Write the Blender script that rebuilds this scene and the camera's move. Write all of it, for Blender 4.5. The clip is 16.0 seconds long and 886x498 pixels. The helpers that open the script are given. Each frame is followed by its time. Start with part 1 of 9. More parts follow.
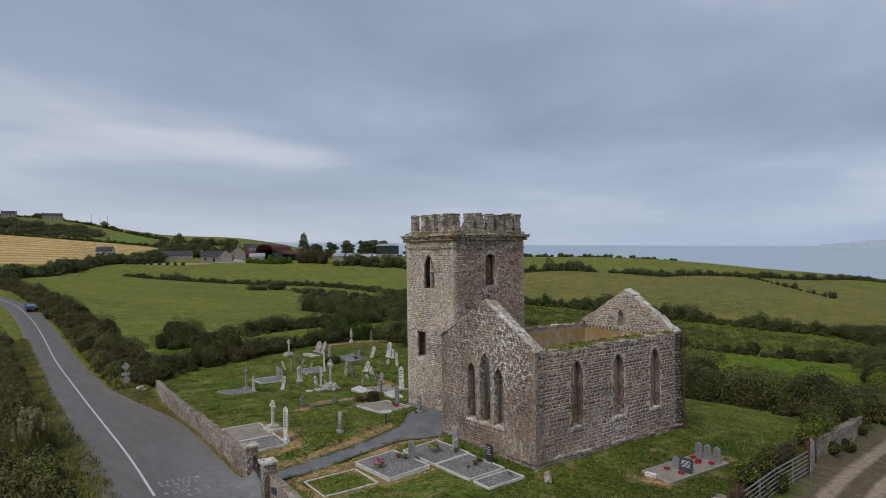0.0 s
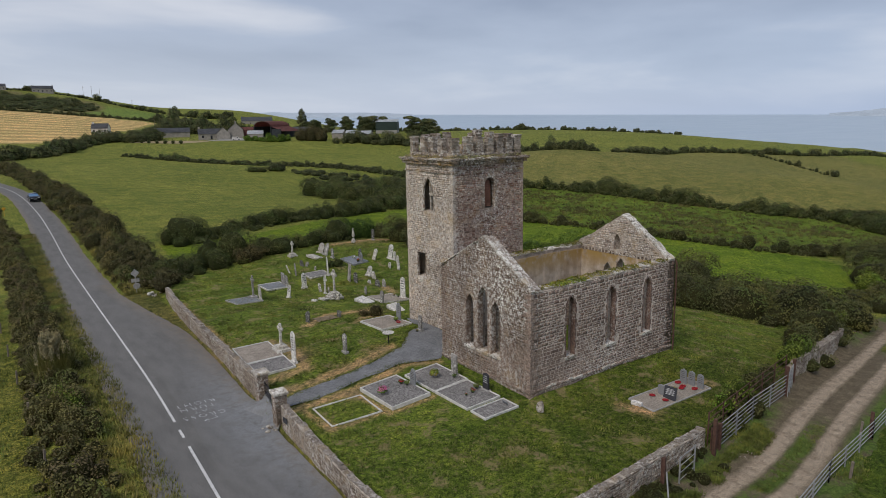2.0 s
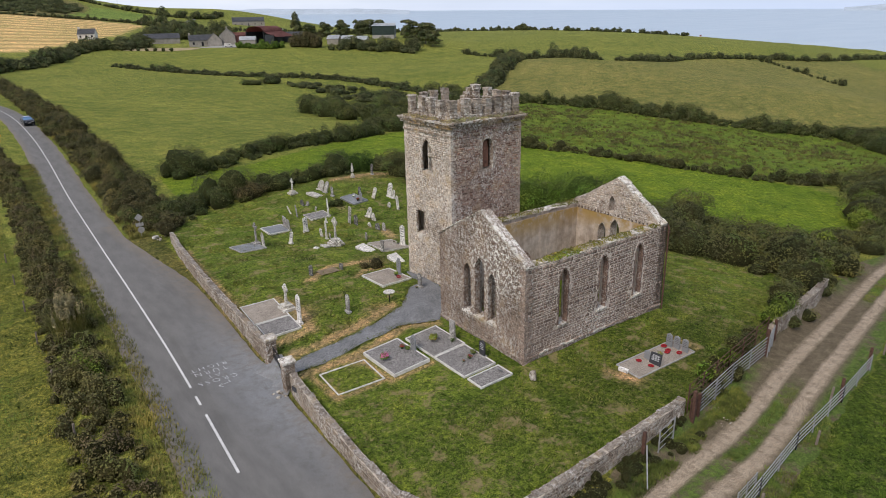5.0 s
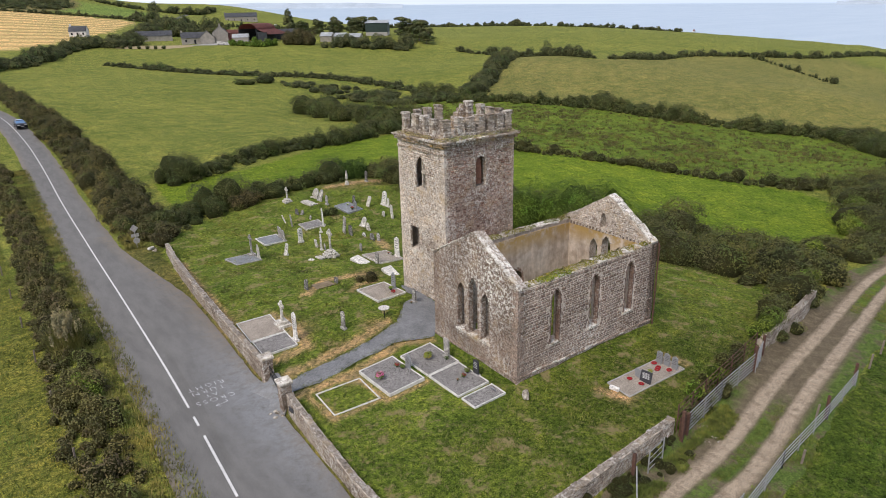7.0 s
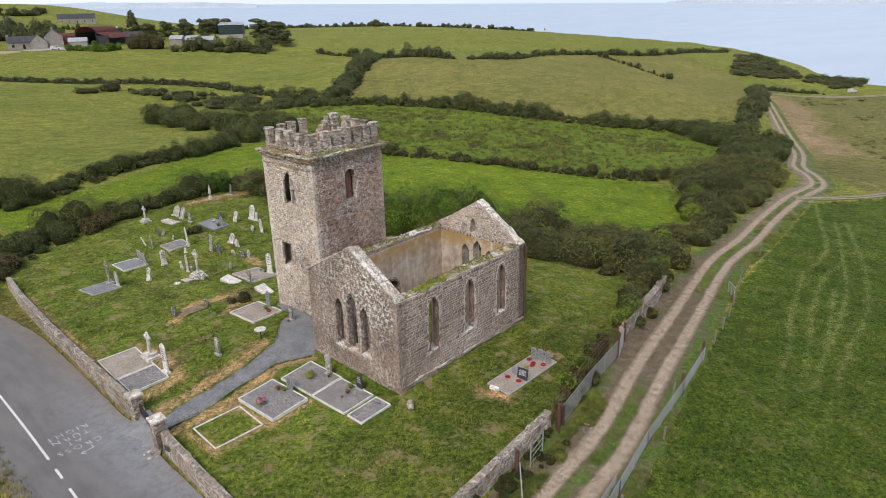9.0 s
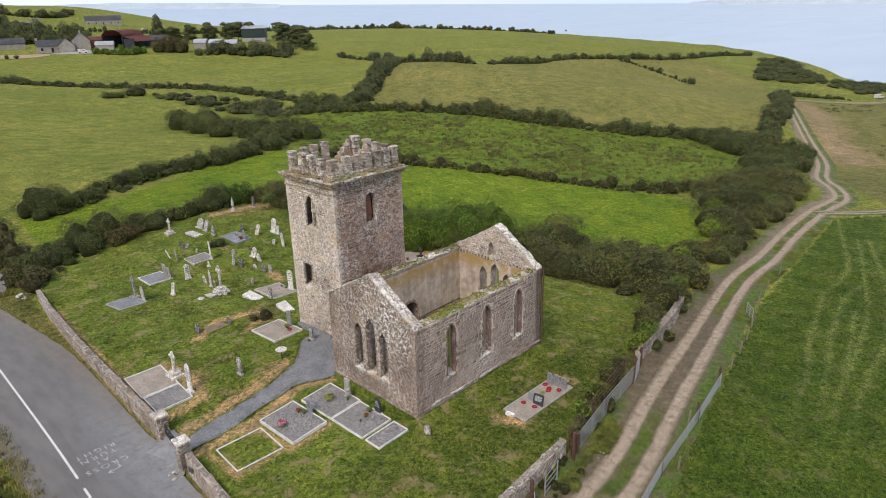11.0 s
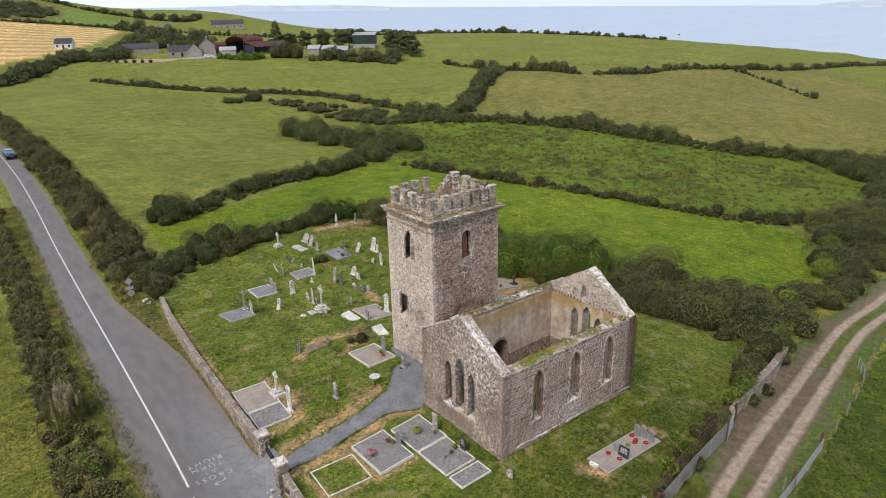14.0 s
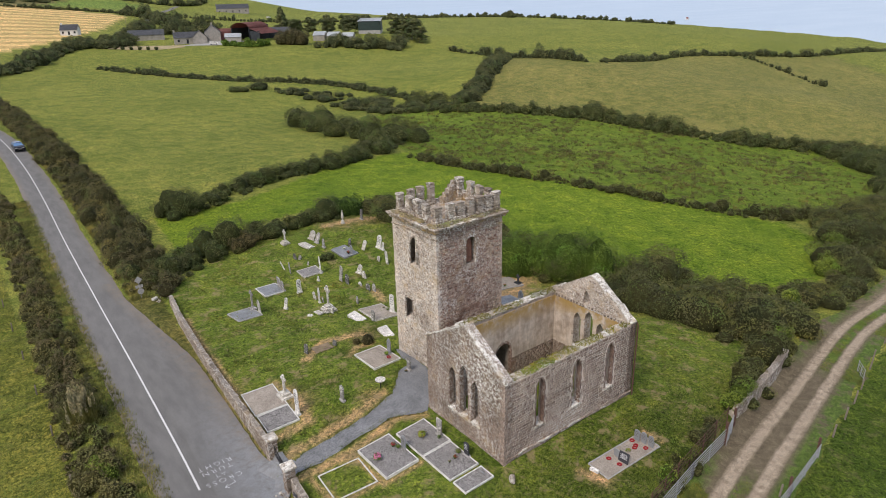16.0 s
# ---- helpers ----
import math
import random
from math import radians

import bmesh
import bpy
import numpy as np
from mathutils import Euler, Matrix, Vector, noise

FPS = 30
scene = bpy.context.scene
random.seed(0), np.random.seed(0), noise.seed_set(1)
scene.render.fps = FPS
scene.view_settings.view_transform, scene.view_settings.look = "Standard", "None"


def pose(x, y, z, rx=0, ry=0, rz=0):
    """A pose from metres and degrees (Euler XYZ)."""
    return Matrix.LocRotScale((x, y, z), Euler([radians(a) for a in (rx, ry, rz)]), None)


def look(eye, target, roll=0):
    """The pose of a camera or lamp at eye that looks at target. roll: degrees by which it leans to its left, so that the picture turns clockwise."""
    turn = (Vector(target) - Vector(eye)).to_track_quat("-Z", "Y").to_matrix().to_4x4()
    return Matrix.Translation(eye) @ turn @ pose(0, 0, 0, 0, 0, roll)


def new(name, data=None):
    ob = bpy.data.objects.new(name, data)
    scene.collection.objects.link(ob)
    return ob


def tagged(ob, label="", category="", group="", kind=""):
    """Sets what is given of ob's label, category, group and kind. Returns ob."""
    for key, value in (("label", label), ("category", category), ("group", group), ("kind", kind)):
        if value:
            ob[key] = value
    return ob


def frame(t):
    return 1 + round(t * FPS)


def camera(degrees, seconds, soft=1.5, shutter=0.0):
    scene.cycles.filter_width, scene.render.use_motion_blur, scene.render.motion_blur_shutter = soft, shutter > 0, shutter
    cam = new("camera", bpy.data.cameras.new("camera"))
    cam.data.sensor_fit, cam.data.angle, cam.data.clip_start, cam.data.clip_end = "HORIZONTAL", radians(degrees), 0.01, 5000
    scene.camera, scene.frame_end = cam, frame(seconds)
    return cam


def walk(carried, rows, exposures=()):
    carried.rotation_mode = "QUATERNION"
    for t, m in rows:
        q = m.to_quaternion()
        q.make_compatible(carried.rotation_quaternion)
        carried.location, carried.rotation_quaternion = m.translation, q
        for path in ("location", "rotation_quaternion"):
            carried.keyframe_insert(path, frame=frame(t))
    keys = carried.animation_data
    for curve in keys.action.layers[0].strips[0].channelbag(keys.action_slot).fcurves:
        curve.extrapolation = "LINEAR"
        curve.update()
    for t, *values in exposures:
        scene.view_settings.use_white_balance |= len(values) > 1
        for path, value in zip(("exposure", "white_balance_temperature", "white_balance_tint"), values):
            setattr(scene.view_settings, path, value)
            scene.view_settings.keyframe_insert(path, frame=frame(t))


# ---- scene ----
cam = camera(68.0, 16.0, 0.65)

PATH = [
    (0, (-23.868, -24.197, 11.369), (-22.67, -22.595, 11.371), -0.8),
    (0.5, (-23.832, -24.237, 12.118), (-22.635, -22.635, 12.12), -0.9),
    (1, (-23.799, -24.274, 13.019), (-22.603, -22.671, 12.996), -0.9),
    (1.5, (-23.769, -24.307, 14.092), (-22.587, -22.714, 13.837), -1.0),
    (2, (-23.743, -24.337, 15.089), (-22.576, -22.76, 14.701), -1.0),
    (2.5, (-23.719, -24.364, 15.661), (-22.553, -22.788, 15.269), -1.0),
    (3, (-23.698, -24.389, 16.344), (-22.533, -22.814, 15.942), -1.1),
    (3.5, (-23.68, -24.411, 17.147), (-22.529, -22.854, 16.645), -1.1),
    (4, (-23.663, -24.431, 17.992), (-22.533, -22.898, 17.382), -1.2),
    (6.5, (-23.61, -24.509, 20.632), (-22.497, -22.997, 19.943), -1.3),
    (7, (-23.604, -24.521, 20.994), (-22.477, -23.019, 20.306), -1.3),
    (7.5, (-23.599, -24.533, 21.27), (-22.369, -23.115, 20.579), -1.2),
    (8, (-23.595, -24.545, 21.52), (-22.224, -23.265, 20.826), -1.3),
    (8.5, (-23.591, -24.557, 21.668), (-22.204, -23.295, 20.972), -1.3),
    (9, (-23.588, -24.569, 21.863), (-22.185, -23.326, 21.166), -1.3),
    (11.5, (-23.575, -24.643, 24.169), (-22.246, -23.319, 23.475), -1.3),
    (12, (-23.571, -24.662, 24.615), (-22.3, -23.282, 23.924), -1.3),
    (12.5, (-23.567, -24.683, 25.022), (-22.345, -23.258, 24.333), -1.3),
    (13, (-23.562, -24.707, 25.437), (-22.375, -23.251, 24.75), -1.3),
    (13.5, (-23.556, -24.732, 25.856), (-22.386, -23.263, 25.169), -1.3),
    (14, (-23.549, -24.761, 26.554), (-22.393, -23.279, 25.869), -1.3),
    (14.5, (-23.54, -24.792, 27.277), (-22.39, -23.305, 26.594), -1.2),
    (15, (-23.53, -24.826, 27.788), (-22.383, -23.338, 27.102), -1.3),
    (15.5, (-23.518, -24.864, 28.118), (-22.38, -23.38, 27.41), -1.4),
    (16, (-23.504, -24.906, 28.328), (-22.373, -23.426, 27.599), -1.4),
]
EXPOSURES = [(0, -0.02, 6300, 11), (1.0, -0.02, 6300, 11), (2.0, 0.12, 6370, 11), (3.0, 0.25, 6400, 11.5), (4, 0.42, 6430, 12), (6.5, 0.83, 6500, 13), (9, 0.86, 6500, 13), (16, 0.85, 6500, 13)]
walk(cam, [(t, look(eye, target, roll)) for t, eye, target, roll in PATH], EXPOSURES)


# ---------------------------------------------------------------- world and sun
SUN_EL, SUN_AZ = 48.0, 200.0   # degrees; azimuth measured from +x, counter-clockwise


def make_world():
    w = bpy.data.worlds.new("overcast")
    scene.world = w
    w.use_nodes = True
    nt = w.node_tree
    N, L = nt.nodes, nt.links
    N.clear()
    out = N.new("ShaderNodeOutputWorld")
    bg = N.new("ShaderNodeBackground")
    bg.inputs["Strength"].default_value = 1.0
    sky = N.new("ShaderNodeTexSky")
    sky.sky_type = "NISHITA"
    sky.sun_disc = False
    sky.sun_elevation = radians(SUN_EL)
    sky.sun_rotation = radians(90 - SUN_AZ)
    dim = N.new("ShaderNodeVectorMath")
    dim.operation = "SCALE"
    dim.inputs["Scale"].default_value = 0.10
    L.new(sky.outputs[0], dim.inputs[0])
    co = N.new("ShaderNodeTexCoord")
    sep = N.new("ShaderNodeSeparateXYZ")
    L.new(co.outputs["Generated"], sep.inputs[0])

    def math(op, a, b=None, clamp=False):
        n = N.new("ShaderNodeMath")
        n.operation, n.use_clamp = op, clamp
        for k, v in enumerate((a, b)):
            if v is None:
                continue
            if isinstance(v, (int, float)):
                n.inputs[k].default_value = v
            else:
                L.new(v, n.inputs[k])
        return n.outputs[0]

    # flat layer of cloud overhead: the direction divided by its height
    zz = math("MAXIMUM", sep.outputs["Z"], 0.0)
    den = math("ADD", zz, 0.16)
    comb = N.new("ShaderNodeCombineXYZ")
    L.new(math("DIVIDE", sep.outputs["X"], den), comb.inputs[0])
    L.new(math("DIVIDE", sep.outputs["Y"], den), comb.inputs[1])
    turn = N.new("ShaderNodeMapping")
    turn.inputs["Rotation"].default_value = (0, 0, radians(-38))
    turn.inputs["Scale"].default_value = (0.8, 1.0, 1.0)
    turn.inputs["Location"].default_value = (1.3, 0.4, 0.0)
    L.new(comb.outputs[0], turn.inputs[0])
    big = N.new("ShaderNodeTexNoise")
    big.inputs["Scale"].default_value, big.inputs["Detail"].default_value = 0.62, 5
    big.inputs["Roughness"].default_value = 0.5
    big.inputs["Distortion"].default_value = 0.25
    L.new(turn.outputs[0], big.inputs["Vector"])
    ramp = N.new("ShaderNodeValToRGB")
    e = ramp.color_ramp.elements
    e[0].position, e[0].color = 0.34, (0.262, 0.312, 0.41, 1)
    e[1].position, e[1].color = 0.70, (0.64, 0.655, 0.70, 1)
    mid = ramp.color_ramp.elements.new(0.53)
    mid.color = (0.370, 0.425, 0.53, 1)
    L.new(big.outputs["Fac"], ramp.inputs[0])
    # pale band above the horizon
    band = N.new("ShaderNodeValToRGB")
    b = band.color_ramp.elements
    b[0].position, b[0].color = 0.0, (0.85, 0.85, 0.85, 1)
    b[1].position, b[1].color = 0.16, (0, 0, 0, 1)
    b2 = band.color_ramp.elements.new(0.05)
    b2.color = (0.55, 0.55, 0.55, 1)
    L.new(zz, band.inputs[0])
    # the horizon is whiter inland and bluer over the sea
    side = math("ADD", math("MULTIPLY", sep.outputs["X"], -0.75), math("MULTIPLY", sep.outputs["Y"], 0.66))
    side = math("ADD", math("MULTIPLY", side, 0.9), 0.45, clamp=True)
    hz = N.new("ShaderNodeMix")
    hz.data_type = "RGBA"
    L.new(side, hz.inputs["Factor"])
    hz.inputs["A"].default_value = (0.40, 0.49, 0.66, 1)
    hz.inputs["B"].default_value = (0.60, 0.64, 0.71, 1)
    mix = N.new("ShaderNodeMix")
    mix.data_type = "RGBA"
    L.new(band.outputs[0], mix.inputs["Factor"])
    L.new(ramp.outputs[0], mix.inputs["A"])
    L.new(hz.outputs["Result"], mix.inputs["B"])
    last = N.new("ShaderNodeMix")
    last.data_type = "RGBA"
    last.inputs["Factor"].default_value = 0.9
    L.new(dim.outputs[0], last.inputs["A"])
    L.new(mix.outputs["Result"], last.inputs["B"])
    L.new(last.outputs["Result"], bg.inputs["Color"])
    L.new(bg.outputs[0], out.inputs[0])


make_world()
sun_data = bpy.data.lights.new("sun", "SUN")
sun_data.energy, sun_data.angle, sun_data.color = 1.6, radians(22), (1.0, 0.91, 0.81)
sun = new("sun", sun_data)
_az, _el = radians(SUN_AZ), radians(SUN_EL)
sun.matrix_world = look((60 * math.cos(_az) * math.cos(_el), 60 * math.sin(_az) * math.cos(_el), 60 * math.sin(_el)), (0, 0, 0))

# ---------------------------------------------------------------- materials
class Mat:
    """A node material under construction: noise, ramps, mixes and one Principled shader."""

    def __init__(self, name, rough=0.9, metal=0.0, spec=0.3):
        self.m = bpy.data.materials.new(name)
        self.m.use_nodes = True
        self.nt = self.m.node_tree
        self.N, self.L = self.nt.nodes, self.nt.links
        self.bsdf = self.N["Principled BSDF"]
        self.bsdf.inputs["Roughness"].default_value = rough
        self.bsdf.inputs["Metallic"].default_value = metal
        self.bsdf.inputs["Specular IOR Level"].default_value = spec
        self.co = self.N.new("ShaderNodeTexCoord")
        self.geo = self.N.new("ShaderNodeNewGeometry")

    def noise(self, scale, detail=4, rough=0.55, stretch=None, world=True, distort=0.0):
        n = self.N.new("ShaderNodeTexNoise")
        n.inputs["Scale"].default_value, n.inputs["Detail"].default_value = scale, detail
        n.inputs["Roughness"].default_value, n.inputs["Distortion"].default_value = rough, distort
        src = self.geo.outputs["Position"] if world else self.co.outputs["Object"]
        if stretch:
            mp = self.N.new("ShaderNodeMapping")
            mp.inputs["Scale"].default_value = stretch
            self.L.new(src, mp.inputs[0])
            src = mp.outputs[0]
        self.L.new(src, n.inputs["Vector"])
        return n.outputs["Fac"]

    def ramp(self, fac, stops):
        r = self.N.new("ShaderNodeValToRGB")
        els = r.color_ramp.elements
        while len(els) < len(stops):
            els.new(0.5)
        for el, (p, c) in zip(els, stops):
            el.position = p
            el.color = (*c, 1) if not isinstance(c, (int, float)) else (c, c, c, 1)
        self.L.new(fac, r.inputs[0])
        return r.outputs[0]

    def mix(self, a, b, fac, mode="MIX"):
        n = self.N.new("ShaderNodeMix")
        n.data_type, n.blend_type = "RGBA", mode
        for key, v in (("Factor", fac), ("A", a), ("B", b)):
            if isinstance(v, (int, float)):
                n.inputs[key].default_value = v if key == "Factor" else (v, v, v, 1)
            elif isinstance(v, tuple):
                n.inputs[key].default_value = (*v, 1)
            else:
                self.L.new(v, n.inputs[key])
        return n.outputs["Result"]

    def math(self, op, a, b=0.0, clamp=False):
        n = self.N.new("ShaderNodeMath")
        n.operation, n.use_clamp = op, clamp
        for k, v in enumerate((a, b)):
            if isinstance(v, (int, float)):
                n.inputs[k].default_value = v
            else:
                self.L.new(v, n.inputs[k])
        return n.outputs[0]

    def attr(self, name, out="Color"):
        a = self.N.new("ShaderNodeAttribute")
        a.attribute_name = name
        return a.outputs[out]

    def rand(self, pieces):
        if pieces:
            return self.N.new("ShaderNodeObjectInfo").outputs["Random"]
        return self.geo.outputs["Random Per Island"]

    def color(self, c):
        if isinstance(c, tuple):
            self.bsdf.inputs["Base Color"].default_value = (*c, 1)
        else:
            self.L.new(c, self.bsdf.inputs["Base Color"])
        return self

    def bump(self, h, strength=0.5, dist=0.02):
        b = self.N.new("ShaderNodeBump")
        b.inputs["Strength"].default_value, b.inputs["Distance"].default_value = strength, dist
        self.L.new(h, b.inputs["Height"])
        self.L.new(b.outputs[0], self.bsdf.inputs["Normal"])
        return self


def plain(name, c, var=0.25, scale=6.0, rough=0.8, metal=0.0, spec=0.3, bump=0.2, world=True):
    """A surface of one colour with soft variation at two scales."""
    m = Mat(name, rough, metal, spec)
    n1, n2 = m.noise(scale, 5, world=world), m.noise(scale * 9, 3, world=world)
    lo = tuple(v * (1 - var) for v in c)
    hi = tuple(min(1, v * (1 + var)) for v in c)
    col = m.ramp(n1, [(0.3, lo), (0.7, hi)])
    col = m.mix(col, m.ramp(n2, [(0.3, 0.72), (0.7, 1.15)]), 0.6, "MULTIPLY")
    m.color(col)
    m.bump(n2, bump, 0.01)
    return m.m


def stone_mat(name, tones, lichen, pale=0.25, pieces=False, rust=0.0, heart=None):
    """Rubble stone: a tone for each stone, weathering, and lichen blots in white and ochre, thickest round the heart."""
    m = Mat(name, 0.95, 0, 0.2)
    r = m.rand(pieces)
    k = [(i / max(1, len(tones) - 1), t) for i, t in enumerate(tones)]
    col = m.ramp(r, k)
    col = m.mix(col, m.ramp(m.noise(0.45, 5), [(0.32, (0.62, 0.58, 0.55)), (0.68, (1.32, 1.28, 1.24))]), 0.75, "MULTIPLY")
    fine = m.noise(22, 4)
    col = m.mix(col, m.ramp(m.noise(7, 5, 0.72), [(0.34, 0.42), (0.5, 0.95), (0.66, 1.55)]), 0.85, "MULTIPLY")
    col = m.mix(col, m.ramp(fine, [(0.3, 0.55), (0.7, 1.35)]), 0.7, "MULTIPLY")
    zone = m.ramp(m.noise(0.7, 3), [(0.36, 0.10), (0.6, 1.0)])
    if heart:
        d = m.N.new("ShaderNodeVectorMath")
        d.operation = "DISTANCE"
        d.inputs[1].default_value = heart[:3]
        m.L.new(m.geo.outputs["Position"], d.inputs[0])
        close = m.math("SUBTRACT", 1.0, m.math("DIVIDE", d.outputs["Value"], heart[3]), True)
        zone = m.math("ADD", m.math("MULTIPLY", zone, 0.45), m.math("MULTIPLY", close, 0.8), True)
    blot = m.math("MULTIPLY", m.ramp(m.noise(4.2, 7, 0.82), [(0.592 - pale * 0.2, 0.0), (0.606 - pale * 0.19, 1.0)]), zone)
    speck = m.math("MULTIPLY", m.ramp(m.noise(8, 5, 0.72), [(0.585 - pale * 0.06, 0.0), (0.615 - pale * 0.06, 1.0)]), zone)
    col = m.mix(col, (0.82, 0.79, 0.72), m.math("MULTIPLY", m.math("MAXIMUM", blot, speck), lichen, True))
    if rust:
        och = m.ramp(m.noise(0.9, 5, 0.6), [(0.54, 0.0), (0.68, 1.0)])
        col = m.mix(col, (0.36, 0.23, 0.07), m.math("MULTIPLY", och, rust))
    m.color(col)
    m.bump(fine, 0.6, 0.02)
    return m.m


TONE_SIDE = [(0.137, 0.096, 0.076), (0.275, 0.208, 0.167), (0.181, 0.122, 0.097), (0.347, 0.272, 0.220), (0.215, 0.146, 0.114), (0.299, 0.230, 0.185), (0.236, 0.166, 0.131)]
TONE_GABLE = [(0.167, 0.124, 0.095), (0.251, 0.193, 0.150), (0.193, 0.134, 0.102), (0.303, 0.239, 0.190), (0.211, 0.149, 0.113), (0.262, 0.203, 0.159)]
# tower tones hold light too: west raised as lit, reddish south lowered as shaded
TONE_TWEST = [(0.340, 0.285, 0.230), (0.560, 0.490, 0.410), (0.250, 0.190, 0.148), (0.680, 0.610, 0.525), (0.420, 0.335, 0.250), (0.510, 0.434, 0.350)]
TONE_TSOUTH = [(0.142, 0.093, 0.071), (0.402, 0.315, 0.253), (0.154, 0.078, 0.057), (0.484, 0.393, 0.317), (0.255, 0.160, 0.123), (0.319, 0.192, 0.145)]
TONE_WALL = [(0.140, 0.106, 0.079), (0.250, 0.203, 0.155), (0.177, 0.130, 0.096), (0.317, 0.268, 0.213)]
M = {}
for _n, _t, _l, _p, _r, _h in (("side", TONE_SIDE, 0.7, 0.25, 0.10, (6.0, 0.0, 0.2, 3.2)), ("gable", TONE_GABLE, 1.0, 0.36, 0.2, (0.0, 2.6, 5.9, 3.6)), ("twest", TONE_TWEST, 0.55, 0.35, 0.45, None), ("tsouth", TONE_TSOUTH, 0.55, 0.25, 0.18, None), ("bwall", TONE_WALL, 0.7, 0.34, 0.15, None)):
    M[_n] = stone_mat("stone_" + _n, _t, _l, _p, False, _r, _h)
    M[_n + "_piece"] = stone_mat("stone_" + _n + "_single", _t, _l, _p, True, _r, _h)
M["mortar"] = plain("lime_mortar", (0.36, 0.30, 0.245), 0.35, 3, 0.95)
# the tower's mortar likewise: paler on the lit west, darker on the shaded south
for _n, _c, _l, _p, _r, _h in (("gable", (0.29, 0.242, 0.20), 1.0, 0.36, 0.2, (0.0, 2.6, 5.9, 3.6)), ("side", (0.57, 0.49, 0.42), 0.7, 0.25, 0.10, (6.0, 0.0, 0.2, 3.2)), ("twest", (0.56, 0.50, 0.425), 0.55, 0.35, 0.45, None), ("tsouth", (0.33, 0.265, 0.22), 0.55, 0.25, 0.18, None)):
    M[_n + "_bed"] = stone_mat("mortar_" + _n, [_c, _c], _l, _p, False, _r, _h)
M["mortar_pale"] = plain("lime_mortar_pale", (0.46, 0.395, 0.32), 0.35, 3, 0.95)
M["wallhead"] = stone_mat("wall_head_stone", [(0.15, 0.124, 0.098), (0.235, 0.203, 0.166), (0.18, 0.148, 0.116)], 0.45, 0.3, False, 0.25)
M["dress"] = stone_mat("dressed_stone", [(0.15, 0.108, 0.080), (0.27, 0.215, 0.165), (0.12, 0.085, 0.062), (0.20, 0.15, 0.11)], 0.75, 0.35)
M["coping"] = stone_mat("lichened_coping", [(0.27, 0.235, 0.185), (0.38, 0.34, 0.28), (0.19, 0.155, 0.115)], 0.85, 0.55, False, 0.55)
M["teeth"] = stone_mat("battlement_stone", [(0.24, 0.195, 0.15), (0.44, 0.385, 0.315), (0.17, 0.13, 0.098), (0.34, 0.285, 0.225)], 0.7, 0.4, True, 0.3)
M["cornice"] = stone_mat("cornice_stone", [(0.20, 0.155, 0.112), (0.31, 0.25, 0.185)], 0.6, 0.3, False, 0.75)


def plaster():
    m = Mat("weathered_plaster", 0.95, 0, 0.2)
    col = m.ramp(m.noise(0.7, 6), [(0.28, (0.36, 0.282, 0.215)), (0.5, (0.54, 0.455, 0.375)), (0.72, (0.64, 0.565, 0.485))])
    streak = m.ramp(m.noise(1.6, 5, stretch=(1.3, 1.3, 0.22)), [(0.35, 0.62), (0.6, 1.1)])
    col = m.mix(col, streak, 0.6, "MULTIPLY")
    col = m.mix(col, m.ramp(m.noise(2.6, 6, 0.7), [(0.35, 0.72), (0.65, 1.2)]), 0.7, "MULTIPLY")
    # ochre algae that runs down from the wall head
    z = m.N.new("ShaderNodeSeparateXYZ")
    m.L.new(m.geo.outputs["Position"], z.inputs[0])
    high = m.math("MULTIPLY", m.math("SUBTRACT", z.outputs["Z"], 4.2), 0.75, True)
    blot = m.ramp(m.noise(1.1, 6, 0.65), [(0.34, 0.0), (0.52, 1.0)])
    col = m.mix(col, (0.38, 0.245, 0.07), m.math("MULTIPLY", m.math("MULTIPLY", high, blot), 0.9))
    m.color(col)
    m.bump(m.noise(9, 5), 0.5, 0.03)
    return m.m


M["plaster"] = plaster()


